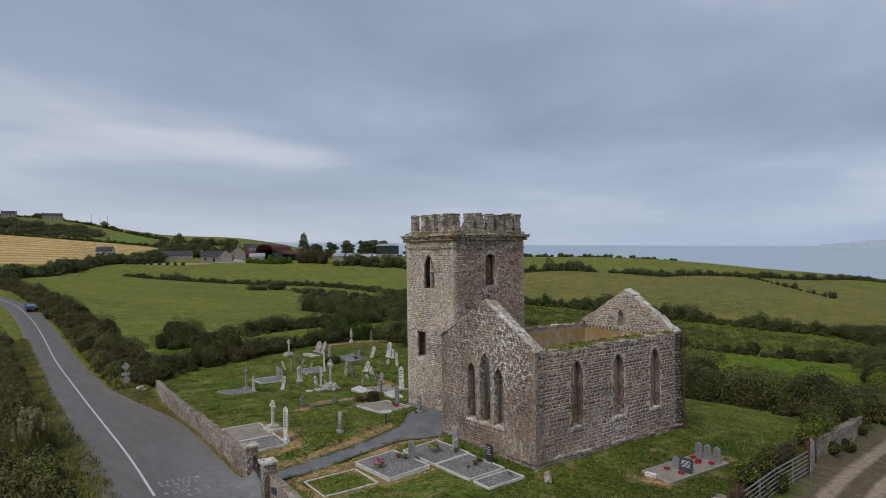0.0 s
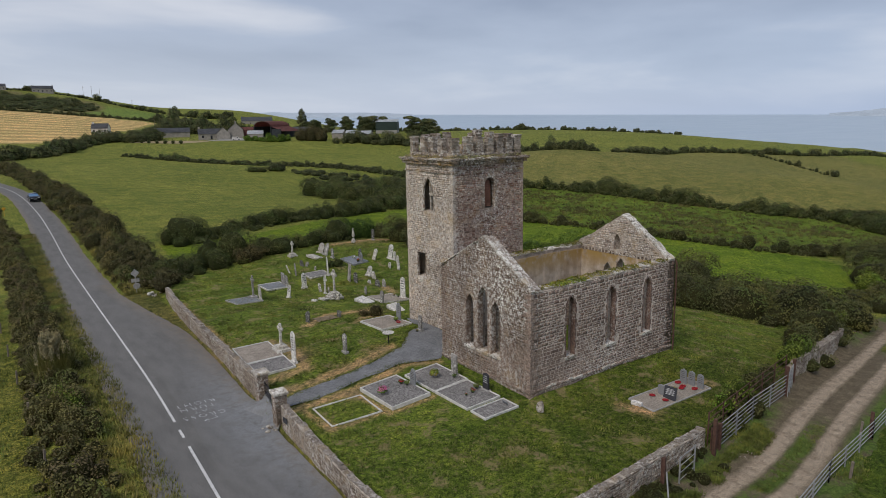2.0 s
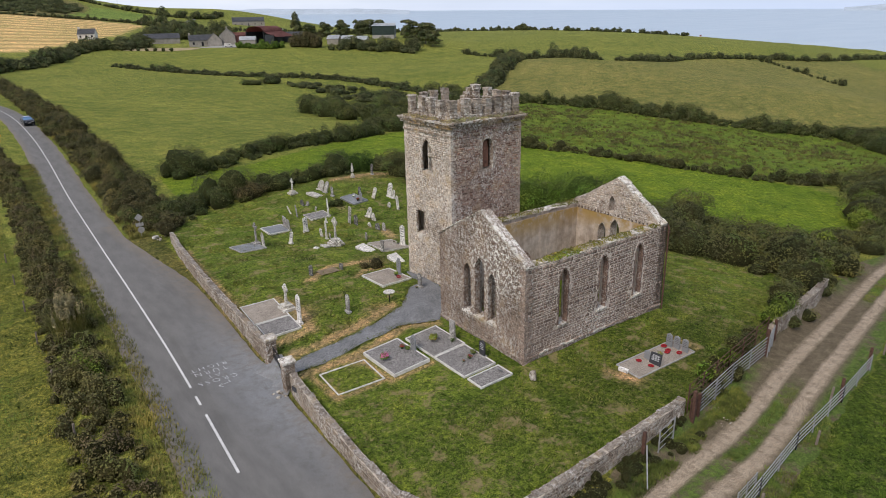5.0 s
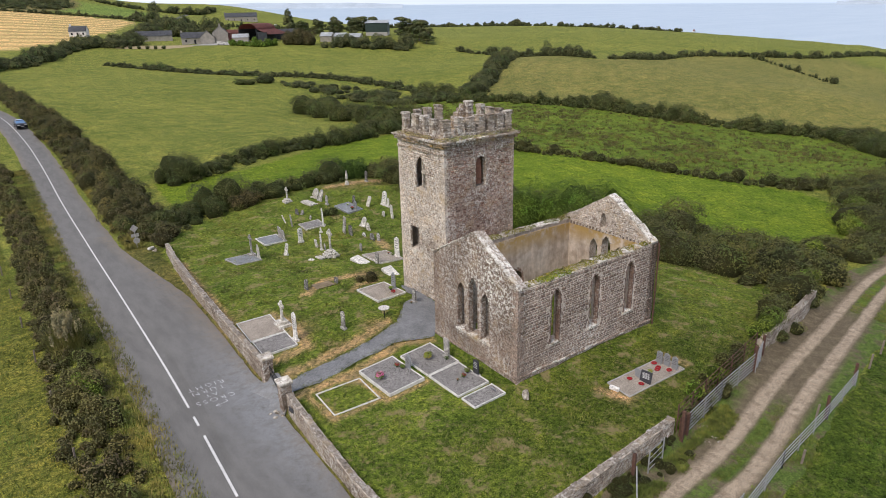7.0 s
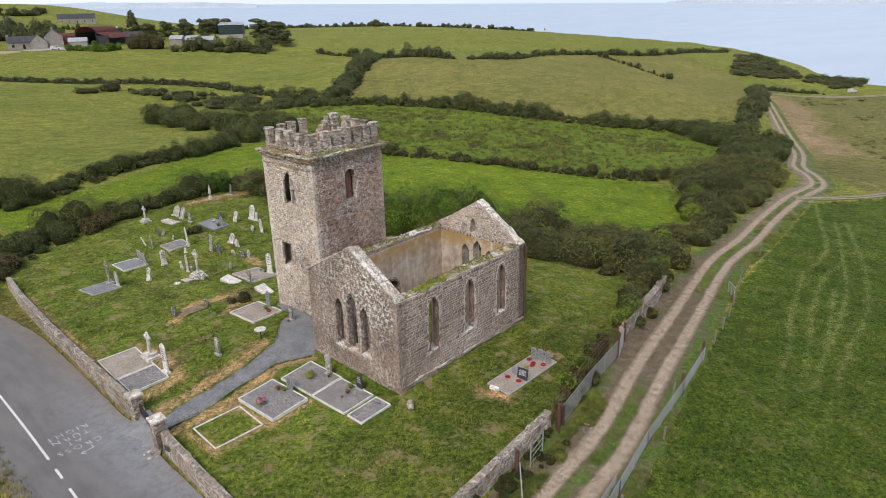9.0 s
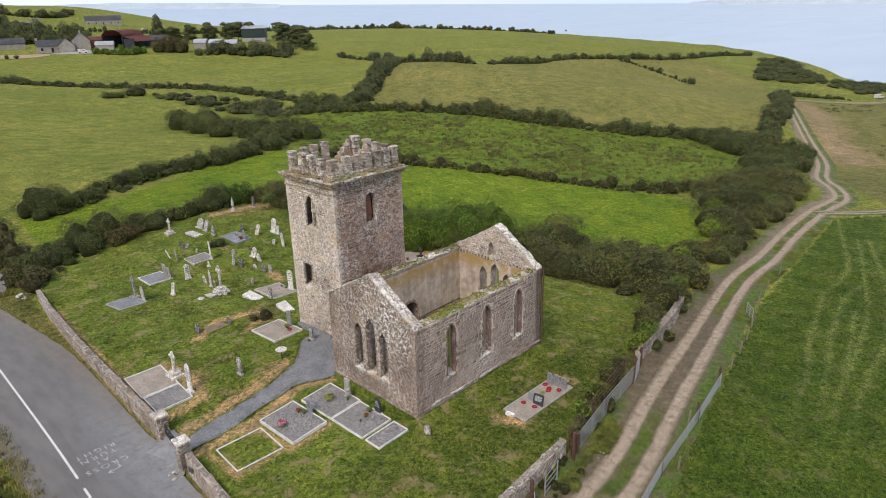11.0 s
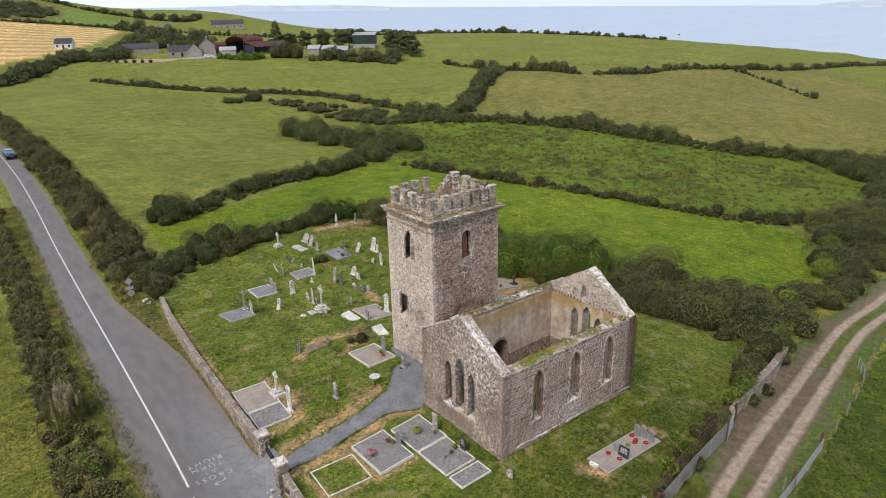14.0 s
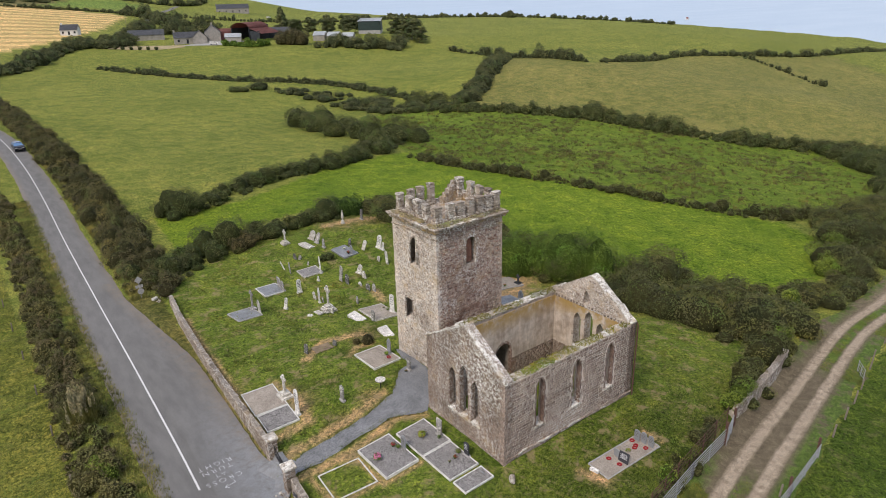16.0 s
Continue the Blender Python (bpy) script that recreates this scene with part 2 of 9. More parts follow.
def ground_mat():
    """Grass, stubble, soil: the cover's own colour from the plan, broken up at several scales."""
    m = Mat("land", 1.0, 0, 0.1)
    col = m.attr("cover")
    wet = m.noise(0.035, 4)
    mid = m.noise(0.30, 6, 0.65)
    clump = m.noise(1.3, 5, 0.7)
    fine = m.noise(4.2, 5, 0.7)
    grain = m.noise(15, 3, 0.65)
    col = m.mix(col, m.ramp(wet, [(0.3, (0.76, 0.80, 0.70)), (0.7, (1.26, 1.16, 1.10))]), 0.7, "MULTIPLY")
    col = m.mix(col, m.ramp(mid, [(0.32, (0.54, 0.66, 0.52)), (0.5, (1, 1, 1)), (0.68, (1.46, 1.26, 1.28))]), 0.75, "MULTIPLY")
    col = m.mix(col, m.ramp(clump, [(0.34, (0.42, 0.52, 0.40)), (0.5, (1, 1, 1)), (0.67, (1.55, 1.40, 1.3))]), 0.6, "MULTIPLY")
    col = m.mix(col, m.ramp(fine, [(0.36, (0.30, 0.38, 0.26)), (0.5, (1, 1, 0.95)), (0.64, (1.75, 1.60, 1.38))]), 0.9, "MULTIPLY")
    col = m.mix(col, m.ramp(grain, [(0.36, (0.30, 0.32, 0.24)), (0.5, (1, 1, 0.9)), (0.64, (1.72, 1.68, 1.45))]), 0.85, "MULTIPLY")
    dry = m.attr("dry", "Fac")
    patch = m.math("MAXIMUM", m.ramp(m.noise(0.7, 7, 0.72), [(0.54, 0.0), (0.62, 1.0)]), m.ramp(m.noise(3.1, 6, 0.75), [(0.56, 0.0), (0.66, 0.8)]))
    col = m.mix(col, (0.30, 0.225, 0.12), m.math("MULTIPLY", m.math("MULTIPLY", patch, dry), 0.8))
    # straw rows of the cut corn
    st = m.attr("stubble", "Fac")
    wave = m.N.new("ShaderNodeTexWave")
    wave.wave_type = "BANDS"
    wave.inputs["Scale"].default_value, wave.inputs["Distortion"].default_value = 0.016, 0.8
    wave.inputs["Detail"].default_value = 2
    mp = m.N.new("ShaderNodeMapping")
    mp.inputs["Rotation"].default_value = (0, 0, radians(-72))
    m.L.new(m.geo.outputs["Position"], mp.inputs[0])
    m.L.new(mp.outputs[0], wave.inputs["Vector"])
    rows = m.ramp(wave.outputs["Fac"], [(0.25, 0.78), (0.6, 1.14)])
    col = m.mix(col, m.mix(col, rows, 1.0, "MULTIPLY"), st)
    m.color(col)
    m.bump(m.math("ADD", fine, m.math("MULTIPLY", grain, 0.5)), 0.9, 0.12)
    return m.m


M["land"] = ground_mat()


def asphalt():
    m = Mat("road_asphalt", 0.85, 0, 0.35)
    col = m.ramp(m.noise(0.25, 4), [(0.3, (0.142, 0.135, 0.124)), (0.7, (0.160, 0.152, 0.139))])
    col = m.mix(col, m.ramp(m.noise(60, 2), [(0.3, 0.7), (0.7, 1.3)]), 0.7, "MULTIPLY")
    col = m.mix(col, m.ramp(m.noise(1.3, 5, 0.6, (1, 0.25, 1)), [(0.35, 0.82), (0.65, 1.12)]), 0.8, "MULTIPLY")
    e = m.attr("edge", "Fac")
    spill = m.math("MULTIPLY", e, m.ramp(m.noise(1.6, 6, 0.7), [(0.35, 0.0), (0.6, 1.0)]))
    col = m.mix(col, (0.24, 0.185, 0.125), m.math("MULTIPLY", spill, 0.75))
    chips = m.math("MULTIPLY", m.attr("chips", "Fac"), m.ramp(m.noise(2.2, 6, 0.72), [(0.28, 0.0), (0.55, 1.0)]))
    col = m.mix(col, m.ramp(m.noise(18, 3, 0.7), [(0.3, (0.15, 0.155, 0.16)), (0.7, (0.34, 0.35, 0.36))]), m.math("MULTIPLY", chips, 0.8))
    oil = m.ramp(m.noise(0.35, 5, 0.6), [(0.66, 0.0), (0.74, 0.25)])
    col = m.mix(col, (0.08, 0.074, 0.068), oil)
    m.color(col)
    m.bump(m.noise(90, 2), 0.3, 0.006)
    return m.m


def gravel(name, a, b, scale=38, bump=0.8):
    m = Mat(name, 0.95, 0, 0.2)
    v = m.N.new("ShaderNodeTexVoronoi")
    v.inputs["Scale"].default_value = scale
    m.L.new(m.geo.outputs["Position"], v.inputs["Vector"])
    cell = m.N.new("ShaderNodeSeparateColor")
    m.L.new(v.outputs["Color"], cell.inputs[0])
    col = m.ramp(cell.outputs[0], [(0.0, a), (1.0, b)])
    col = m.mix(col, m.ramp(m.noise(0.9, 5), [(0.3, 0.72), (0.7, 1.2)]), 0.8, "MULTIPLY")
    m.color(col)
    m.bump(v.outputs["Distance"], bump, 0.02)
    return m.m


def track_mat():
    m = Mat("farm_track", 0.97, 0, 0.15)
    x = m.attr("across", "Fac")                                  # -1 at the field side, 1 at the churchyard side
    wob = m.math("MULTIPLY", m.math("SUBTRACT", m.noise(0.5, 3), 0.5), 0.08)
    sx = m.math("ADD", x, wob)
    ax = m.math("ABSOLUTE", sx)
    rut = m.ramp(ax, [(0.14, 0.0), (0.22, 1.0), (0.38, 1.0), (0.50, 0.0)])
    soil = m.ramp(m.noise(1.4, 6, 0.7), [(0.3, (0.100, 0.078, 0.049)), (0.7, (0.178, 0.142, 0.090))])
    where = m.N.new("ShaderNodeSeparateXYZ")
    m.L.new(m.geo.outputs["Position"], where.inputs[0])
    dry = m.math("MULTIPLY", m.math("SUBTRACT", where.outputs["X"], 40.0), 0.025, True)      # trodden mud by the churchyard, dry dust further on
    soil = m.mix(soil, m.ramp(m.noise(0.8, 6, 0.7), [(0.3, (0.180, 0.142, 0.092)), (0.7, (0.28, 0.226, 0.150))]), dry)
    pale = m.ramp(m.noise(3, 6, 0.7), [(0.3, (0.29, 0.222, 0.152)), (0.7, (0.41, 0.332, 0.242))])
    grass = m.ramp(m.noise(4, 6, 0.7), [(0.3, (0.045, 0.078, 0.015)), (0.7, (0.125, 0.172, 0.034))])
    mid = m.math("MULTIPLY", m.ramp(ax, [(0.10, 1.0), (0.19, 0.0)]), m.ramp(m.noise(0.5, 6, 0.7), [(0.42, 0.0), (0.52, 1.0)]))
    side = m.math("MULTIPLY", m.ramp(m.math("MULTIPLY", sx, -1.0), [(0.46, 0.0), (0.62, 1.0)]), m.ramp(m.noise(0.7, 6, 0.7), [(0.36, 0.0), (0.50, 1.0)]))
    edge = m.math("MULTIPLY", m.ramp(sx, [(0.52, 0.0), (0.8, 1.0)]), m.ramp(m.noise(0.5, 6, 0.7), [(0.44, 0.0), (0.56, 1.0)]))
    green = m.ramp(m.math("MULTIPLY", m.math("ADD", where.outputs["X"], m.math("MULTIPLY", m.noise(0.3, 3), 5.0)), 0.01), [(0.135, 1.0), (0.17, 0.0), (0.335, 0.0), (0.385, 1.0)])
    col = m.mix(soil, pale, m.math("MULTIPLY", rut, m.ramp(m.noise(1.1, 6, 0.7), [(0.25, 0.6), (0.5, 1.0)])))
    col = m.mix(col, grass, m.math("MAXIMUM", side, m.math("MULTIPLY", green, m.math("MAXIMUM", mid, edge))))
    col = m.mix(col, m.ramp(m.noise(18, 4, 0.7), [(0.34, 0.42), (0.5, 0.95), (0.66, 1.6)]), 0.8, "MULTIPLY")
    col = m.mix(col, m.ramp(m.noise(2.2, 5, 0.7), [(0.34, 0.7), (0.66, 1.25)]), 0.7, "MULTIPLY")
    m.color(col)
    m.bump(m.noise(14, 5), 0.9, 0.06)
    return m.m


M["road"] = asphalt()
M["track"] = track_mat()
M["path"] = gravel("grey_path_gravel", (0.115, 0.117, 0.119), (0.275, 0.279, 0.283), 24)
M["gravel"] = gravel("grave_chippings", (0.08, 0.075, 0.07), (0.36, 0.34, 0.32), 22)
M["gravel_warm"] = gravel("buff_chippings", (0.22, 0.18, 0.14), (0.42, 0.37, 0.31), 26)
M["gravel_blue"] = gravel("blue_grey_chippings", (0.16, 0.168, 0.175), (0.29, 0.30, 0.31), 26)
M["soil"] = plain("bare_soil", (0.22, 0.165, 0.105), 0.35, 1.5, 1.0, bump=0.6)
M["paint"] = plain("road_paint", (0.62, 0.61, 0.58), 0.18, 7, 0.8)
M["chalk"] = plain("road_chalk", (0.50, 0.50, 0.50), 0.3, 9, 0.95)


def leaf_mat(name, tones, dead=0.0):
    m = Mat(name, 0.75, 0, 0.25)
    k = [(i / max(1, len(tones) - 1), t) for i, t in enumerate(tones)]
    mean = tuple(sum(t[i] for t in tones) / len(tones) for i in range(3))
    col = m.mix(m.ramp(m.geo.outputs["Random Per Island"], k), mean, 0.48)
    col = m.mix(col, m.ramp(m.noise(0.45, 5, 0.65), [(0.32, (0.44, 0.50, 0.45)), (0.68, (1.7, 1.55, 1.25))]), 0.9, "MULTIPLY")
    col = m.mix(col, m.ramp(m.noise(0.16, 4, 0.6), [(0.34, (0.72, 0.84, 0.82)), (0.5, (1, 1, 1)), (0.66, (1.35, 1.20, 0.95))]), 0.8, "MULTIPLY")
    col = m.mix(col, m.ramp(m.noise(2.6, 4, 0.6), [(0.34, (0.58, 0.62, 0.58)), (0.5, (1, 1, 1)), (0.66, (1.48, 1.40, 1.28))]), 0.8, "MULTIPLY")
    spot = m.noise(0.34, 3, 0.5)
    col = m.mix(col, tuple(v * k for v, k in zip(mean, (1.25, 1.62, 0.95))), m.math("MULTIPLY", m.ramp(spot, [(0.57, 0.0), (0.64, 1.0)]), 0.7))
    if dead:
        col = m.mix(col, (0.12, 0.085, 0.05), m.math("MULTIPLY", m.ramp(m.noise(0.5, 4), [(0.52, 0.0), (0.62, 1.0)]), dead))
    m.color(col)
    m.bsdf.inputs["Subsurface Weight"].default_value = 0.0
    return m.m


MASS = {}


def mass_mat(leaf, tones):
    """The closed mass of twigs and small leaves under the outer sprays, in the tones of those leaves, darkened by the
    shade painted into it.
    """
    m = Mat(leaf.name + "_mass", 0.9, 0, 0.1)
    # tones halved: the shade between the sprays is put into the colour
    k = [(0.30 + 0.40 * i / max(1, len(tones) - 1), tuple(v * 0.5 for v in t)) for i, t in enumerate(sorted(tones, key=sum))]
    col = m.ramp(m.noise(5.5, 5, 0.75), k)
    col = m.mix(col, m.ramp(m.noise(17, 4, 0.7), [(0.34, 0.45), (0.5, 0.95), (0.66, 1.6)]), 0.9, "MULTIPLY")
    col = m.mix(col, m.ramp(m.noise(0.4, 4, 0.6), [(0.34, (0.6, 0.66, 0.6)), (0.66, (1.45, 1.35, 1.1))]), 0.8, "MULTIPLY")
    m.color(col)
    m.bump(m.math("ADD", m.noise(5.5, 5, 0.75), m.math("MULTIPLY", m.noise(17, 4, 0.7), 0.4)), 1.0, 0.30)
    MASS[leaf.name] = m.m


M["leaf_hedge"] = leaf_mat("hedge_leaves", [(0.036, 0.056, 0.018), (0.078, 0.102, 0.032), (0.054, 0.072, 0.024), (0.115, 0.132, 0.044), (0.095, 0.090, 0.040)], 0.25)
mass_mat(M["leaf_hedge"], [(0.036, 0.056, 0.018), (0.078, 0.102, 0.032), (0.054, 0.072, 0.024), (0.115, 0.132, 0.044), (0.095, 0.090, 0.040)])
M["leaf_scrub"] = leaf_mat("scrub_leaves", [(0.052, 0.064, 0.021), (0.088, 0.104, 0.033), (0.066, 0.076, 0.027), (0.112, 0.128, 0.041), (0.094, 0.088, 0.039)], 0.3)
mass_mat(M["leaf_scrub"], [(0.052, 0.064, 0.021), (0.088, 0.104, 0.033), (0.066, 0.076, 0.027), (0.112, 0.128, 0.041), (0.094, 0.088, 0.039)])
M["leaf_road"] = leaf_mat("roadside_leaves", [(0.065, 0.072, 0.026), (0.125, 0.128, 0.042), (0.085, 0.080, 0.036), (0.165, 0.165, 0.058), (0.15, 0.12, 0.065)], 0.7)
mass_mat(M["leaf_road"], [(0.065, 0.072, 0.026), (0.125, 0.128, 0.042), (0.085, 0.080, 0.036), (0.165, 0.165, 0.058), (0.15, 0.12, 0.065)])
M["leaf_bramble"] = leaf_mat("bramble_leaves", [(0.048, 0.056, 0.022), (0.098, 0.102, 0.036), (0.070, 0.068, 0.030), (0.135, 0.130, 0.050), (0.115, 0.092, 0.050)], 0.5)
mass_mat(M["leaf_bramble"], [(0.048, 0.056, 0.022), (0.098, 0.102, 0.036), (0.070, 0.068, 0.030), (0.135, 0.130, 0.050), (0.115, 0.092, 0.050)])
M["leaf_bright"] = leaf_mat("bright_leaves", [(0.052, 0.092, 0.014), (0.105, 0.170, 0.024), (0.078, 0.128, 0.018), (0.150, 0.215, 0.034)])
mass_mat(M["leaf_bright"], [(0.052, 0.092, 0.014), (0.105, 0.170, 0.024), (0.078, 0.128, 0.018), (0.150, 0.215, 0.034)])
M["leaf_yew"] = leaf_mat("yew_leaves", [(0.022, 0.050, 0.009), (0.045, 0.088, 0.014), (0.075, 0.120, 0.022)])
mass_mat(M["leaf_yew"], [(0.022, 0.050, 0.009), (0.045, 0.088, 0.014), (0.075, 0.120, 0.022)])
M["leaf_gorse"] = leaf_mat("fresh_shrub_leaves", [(0.095, 0.142, 0.022), (0.15, 0.205, 0.034), (0.12, 0.172, 0.027)])
mass_mat(M["leaf_gorse"], [(0.095, 0.142, 0.022), (0.15, 0.205, 0.034), (0.12, 0.172, 0.027)])
M["leaf_brown"] = leaf_mat("bracken_leaves", [(0.075, 0.062, 0.032), (0.12, 0.095, 0.05), (0.06, 0.064, 0.026), (0.09, 0.088, 0.036)], 0.3)
mass_mat(M["leaf_brown"], [(0.075, 0.062, 0.032), (0.12, 0.095, 0.05), (0.06, 0.064, 0.026), (0.09, 0.088, 0.036)])
M["leaf_far"] = leaf_mat("far_leaves", [(0.050, 0.066, 0.030), (0.085, 0.100, 0.045), (0.115, 0.125, 0.058), (0.066, 0.074, 0.036)])
mass_mat(M["leaf_far"], [(0.050, 0.066, 0.030), (0.085, 0.100, 0.045), (0.115, 0.125, 0.058), (0.066, 0.074, 0.036)])
M["straw"] = leaf_mat("dry_grass", [(0.24, 0.20, 0.12), (0.36, 0.31, 0.20), (0.17, 0.16, 0.075), (0.42, 0.38, 0.28)])
M["verge"] = leaf_mat("verge_grass_blades", [(0.10, 0.115, 0.028), (0.19, 0.18, 0.062), (0.085, 0.105, 0.024), (0.27, 0.235, 0.105), (0.14, 0.145, 0.040)])
M["rush"] = leaf_mat("rush_blades", [(0.06, 0.065, 0.022), (0.12, 0.095, 0.042), (0.075, 0.095, 0.026), (0.10, 0.072, 0.036)])
M["blade"] = leaf_mat("grass_blades", [(0.052, 0.084, 0.014), (0.098, 0.138, 0.022), (0.155, 0.172, 0.048), (0.070, 0.112, 0.016), (0.125, 0.158, 0.030), (0.25, 0.215, 0.10)])
M["blade_dark"] = leaf_mat("lush_grass_blades", [(0.038, 0.070, 0.011), (0.074, 0.116, 0.018), (0.052, 0.092, 0.013), (0.105, 0.135, 0.030)])
M["white"] = stone_mat("white_marble", [(0.55, 0.54, 0.50), (0.68, 0.67, 0.64)], 0.6, 0.3)
M["whiteold"] = stone_mat("weathered_white_stone", [(0.34, 0.325, 0.29), (0.48, 0.465, 0.42)], 0.9, 0.35, False, 0.15)
M["greystone"] = stone_mat("grey_headstone", [(0.20, 0.195, 0.185), (0.29, 0.28, 0.265)], 0.7, 0.3, False, 0.08)
M["darkstone"] = stone_mat("dark_slate_headstone", [(0.085, 0.085, 0.08), (0.14, 0.138, 0.128)], 0.5, 0.15)
M["polished"] = plain("polished_grey_granite", (0.24, 0.245, 0.25), 0.2, 30, 0.3, 0, 0.5, 0.05)
M["black"] = plain("polished_black_granite", (0.05, 0.05, 0.055), 0.3, 30, 0.25, 0, 0.5, 0.05)
M["inscr"] = plain("faint_inscription", (0.11, 0.11, 0.11), 0.2, 10)
M["inscr_pale"] = plain("pale_inscription", (0.50, 0.50, 0.50), 0.1, 10)
M["kerbwhite"] = plain("whitewashed_kerb", (0.60, 0.585, 0.54), 0.25, 5, 0.9)
M["kerbgrey"] = plain("concrete_kerb", (0.36, 0.345, 0.32), 0.25, 5, 0.9)
M["steel"] = plain("galvanised_steel", (0.33, 0.325, 0.315), 0.25, 5, 0.55, 0.15, 0.4)
M["rusty"] = plain("rusty_steel", (0.115, 0.062, 0.045), 0.4, 6, 0.9, 0.15)
M["ironblack"] = plain("black_iron", (0.03, 0.03, 0.033), 0.3, 8, 0.5, 0.5)
M["wood"] = plain("weathered_post", (0.20, 0.165, 0.13), 0.3, 6, 0.9)
M["louvre"] = plain("red_brown_louvre", (0.20, 0.095, 0.06), 0.35, 5, 0.85)
M["red"] = plain("red_poppy", (0.30, 0.012, 0.018), 0.3, 12, 0.7)
M["pink"] = plain("pink_petals", (0.60, 0.16, 0.30), 0.4, 25, 0.7)
M["moss"] = leaf_mat("wall_head_moss", [(0.13, 0.13, 0.02), (0.20, 0.19, 0.035), (0.09, 0.105, 0.02), (0.24, 0.19, 0.05)])


# ---------------------------------------------------------------- mesh helpers
def finish(name, bm, mat, parent=None, label="", smooth=False):
    me = bpy.data.meshes.new(name)
    bm.to_mesh(me)
    bm.free()
    if mat:
        me.materials.append(mat)
    if smooth:
        me.polygons.foreach_set("use_smooth", [True] * len(me.polygons))
    ob = new(name, me)
    if parent is not None:
        ob.parent = parent
    if label:
        tagged(ob, label)
    return ob


def part(name, bm, mat, parent, label="", smooth=False):
    return finish(name, bm, mat, parent, label, smooth)


def arrays(name, verts, faces, mat, parent=None):
    """A mesh object from numpy arrays; faces is (n, 3) or (n, 4)."""
    me = bpy.data.meshes.new(name)
    verts, faces = np.asarray(verts, np.float32), np.asarray(faces, np.int32)
    n, k = faces.shape
    me.vertices.add(len(verts))
    me.vertices.foreach_set("co", verts.ravel())
    me.loops.add(n * k)
    me.loops.foreach_set("vertex_index", faces.ravel())
    me.polygons.add(n)
    me.polygons.foreach_set("loop_start", np.arange(0, n * k, k, dtype=np.int32))
    me.update(calc_edges=True)
    me.materials.append(mat)
    ob = new(name, me)
    if parent is not None:
        ob.parent = parent
    return ob


def thing(name, label, category, at=(0, 0, 0), rz=0.0, group="", kind=""):
    ob = new(name)
    ob.empty_display_size = 0.3
    ob.matrix_world = pose(at[0], at[1], at[2], 0, 0, rz)
    return tagged(ob, label, category, group, kind)


def box(bm, lo, hi, bevel=0.0):
    """An axis-aligned box between two corners, with small chamfers if asked."""
    c = [(a + b) / 2 for a, b in zip(lo, hi)]
    s = [max(1e-4, b - a) for a, b in zip(lo, hi)]
    made = bmesh.ops.create_cube(bm, size=1.0, matrix=Matrix.Translation(c) @ Matrix.Diagonal((*s, 1)))
    if bevel:
        edges = list({e for v in made["verts"] for e in v.link_edges})
        bmesh.ops.bevel(bm, geom=edges, offset=bevel, segments=1, affect="EDGES", profile=0.5)
    return made["verts"]


def tube(bm, a, b, r, sides=8, r2=None):
    a, b = Vector(a), Vector(b)
    d = b - a
    m = Matrix.Translation((a + b) / 2) @ d.to_track_quat("Z", "Y").to_matrix().to_4x4()
    return bmesh.ops.create_cone(bm, cap_ends=True, segments=sides, radius1=r, radius2=r if r2 is None else r2, depth=d.length, matrix=m)["verts"]


def jitter(bm, amount, seed=0, scale=2.0):
    for v in bm.verts:
        v.co += noise.noise_vector(v.co * scale + Vector((seed * 3.1, seed, 0))) * amount


def extrude_outline(bm, pts, depth, axis="y", bevel=0.0):
    """A plate with the given outline (u, z), extruded along one axis."""
    ring = [bm.verts.new((u, 0, z) if axis == "y" else (0, u, z)) for u, z in pts]
    f = bm.faces.new(ring)
    ext = bmesh.ops.extrude_face_region(bm, geom=[f])
    step = Vector((0, depth, 0)) if axis == "y" else Vector((depth, 0, 0))
    vs = [g for g in ext["geom"] if isinstance(g, bmesh.types.BMVert)]
    bmesh.ops.translate(bm, verts=vs, vec=step)
    bmesh.ops.recalc_face_normals(bm, faces=bm.faces)
    if bevel:
        bmesh.ops.bevel(bm, geom=list(bm.edges), offset=bevel, segments=1, affect="EDGES", profile=0.5)

# ---------------------------------------------------------------- the lie of the land
# broad rises and hollows: centre x, y, reach, height
HILLS = [(300, 870, 110, 15.0), (60, 880, 130, 20.0), (200, 830, 110, -3.0), (340, 1050, 110, 20.0), (120, 60, 45, -0.95), (60, 140, 45, -2.95), (150, 140, 50, 1.53), (170, 30, 50, -4.97), (60, 260, 70, -2.0), (180, 230, 60, -0.81), (240, 110, 60, 1.51), (120, 370, 80, 3.04), (-60, 60, 70, -3.19), (20, -80, 90, 2.45), (300, 40, 90, -7.14), (350, 250, 150, 9.63), (500, 450, 200, 8.72), (20, 550, 180, 6.02), (-150, 800, 300, 29.79), (150, 950, 250, 15.06), (-300, 200, 250, 4.73), (600, 0, 250, -15.45), (200, -200, 200, -12.85), (185, 160, 40, 4.08), (110, 300, 45, 2.91), (190, 310, 45, 5.5)]
KNOLLS = [(0, 5, 25, 2.66), (-14, 40, 25, 1.29), (20, -15, 25, 0.36), (5, 85, 35, 0.67), (60, 45, 35, 0.93), (0, 0, 12, -0.55), (13, 2, 12, 0.64), (4, 14, 12, 0.03), (-11, 9, 9, -0.97), (2, 38, 15, -0.62), (18, 50, 15, 1.88), (7, -8, 9, -0.24), (17, -9, 12, -0.21), (190, 65, 35, 5.11), (90, 160, 30, -3.69), (128, 100, 30, -2.26), (-13, 90, 30, -0.77), (-26, 8, 14, 1.07)]


def smooth(v, a, b):
    k = np.clip((v - a) / (b - a), 0, 1)
    return k * k * (3 - 2 * k)


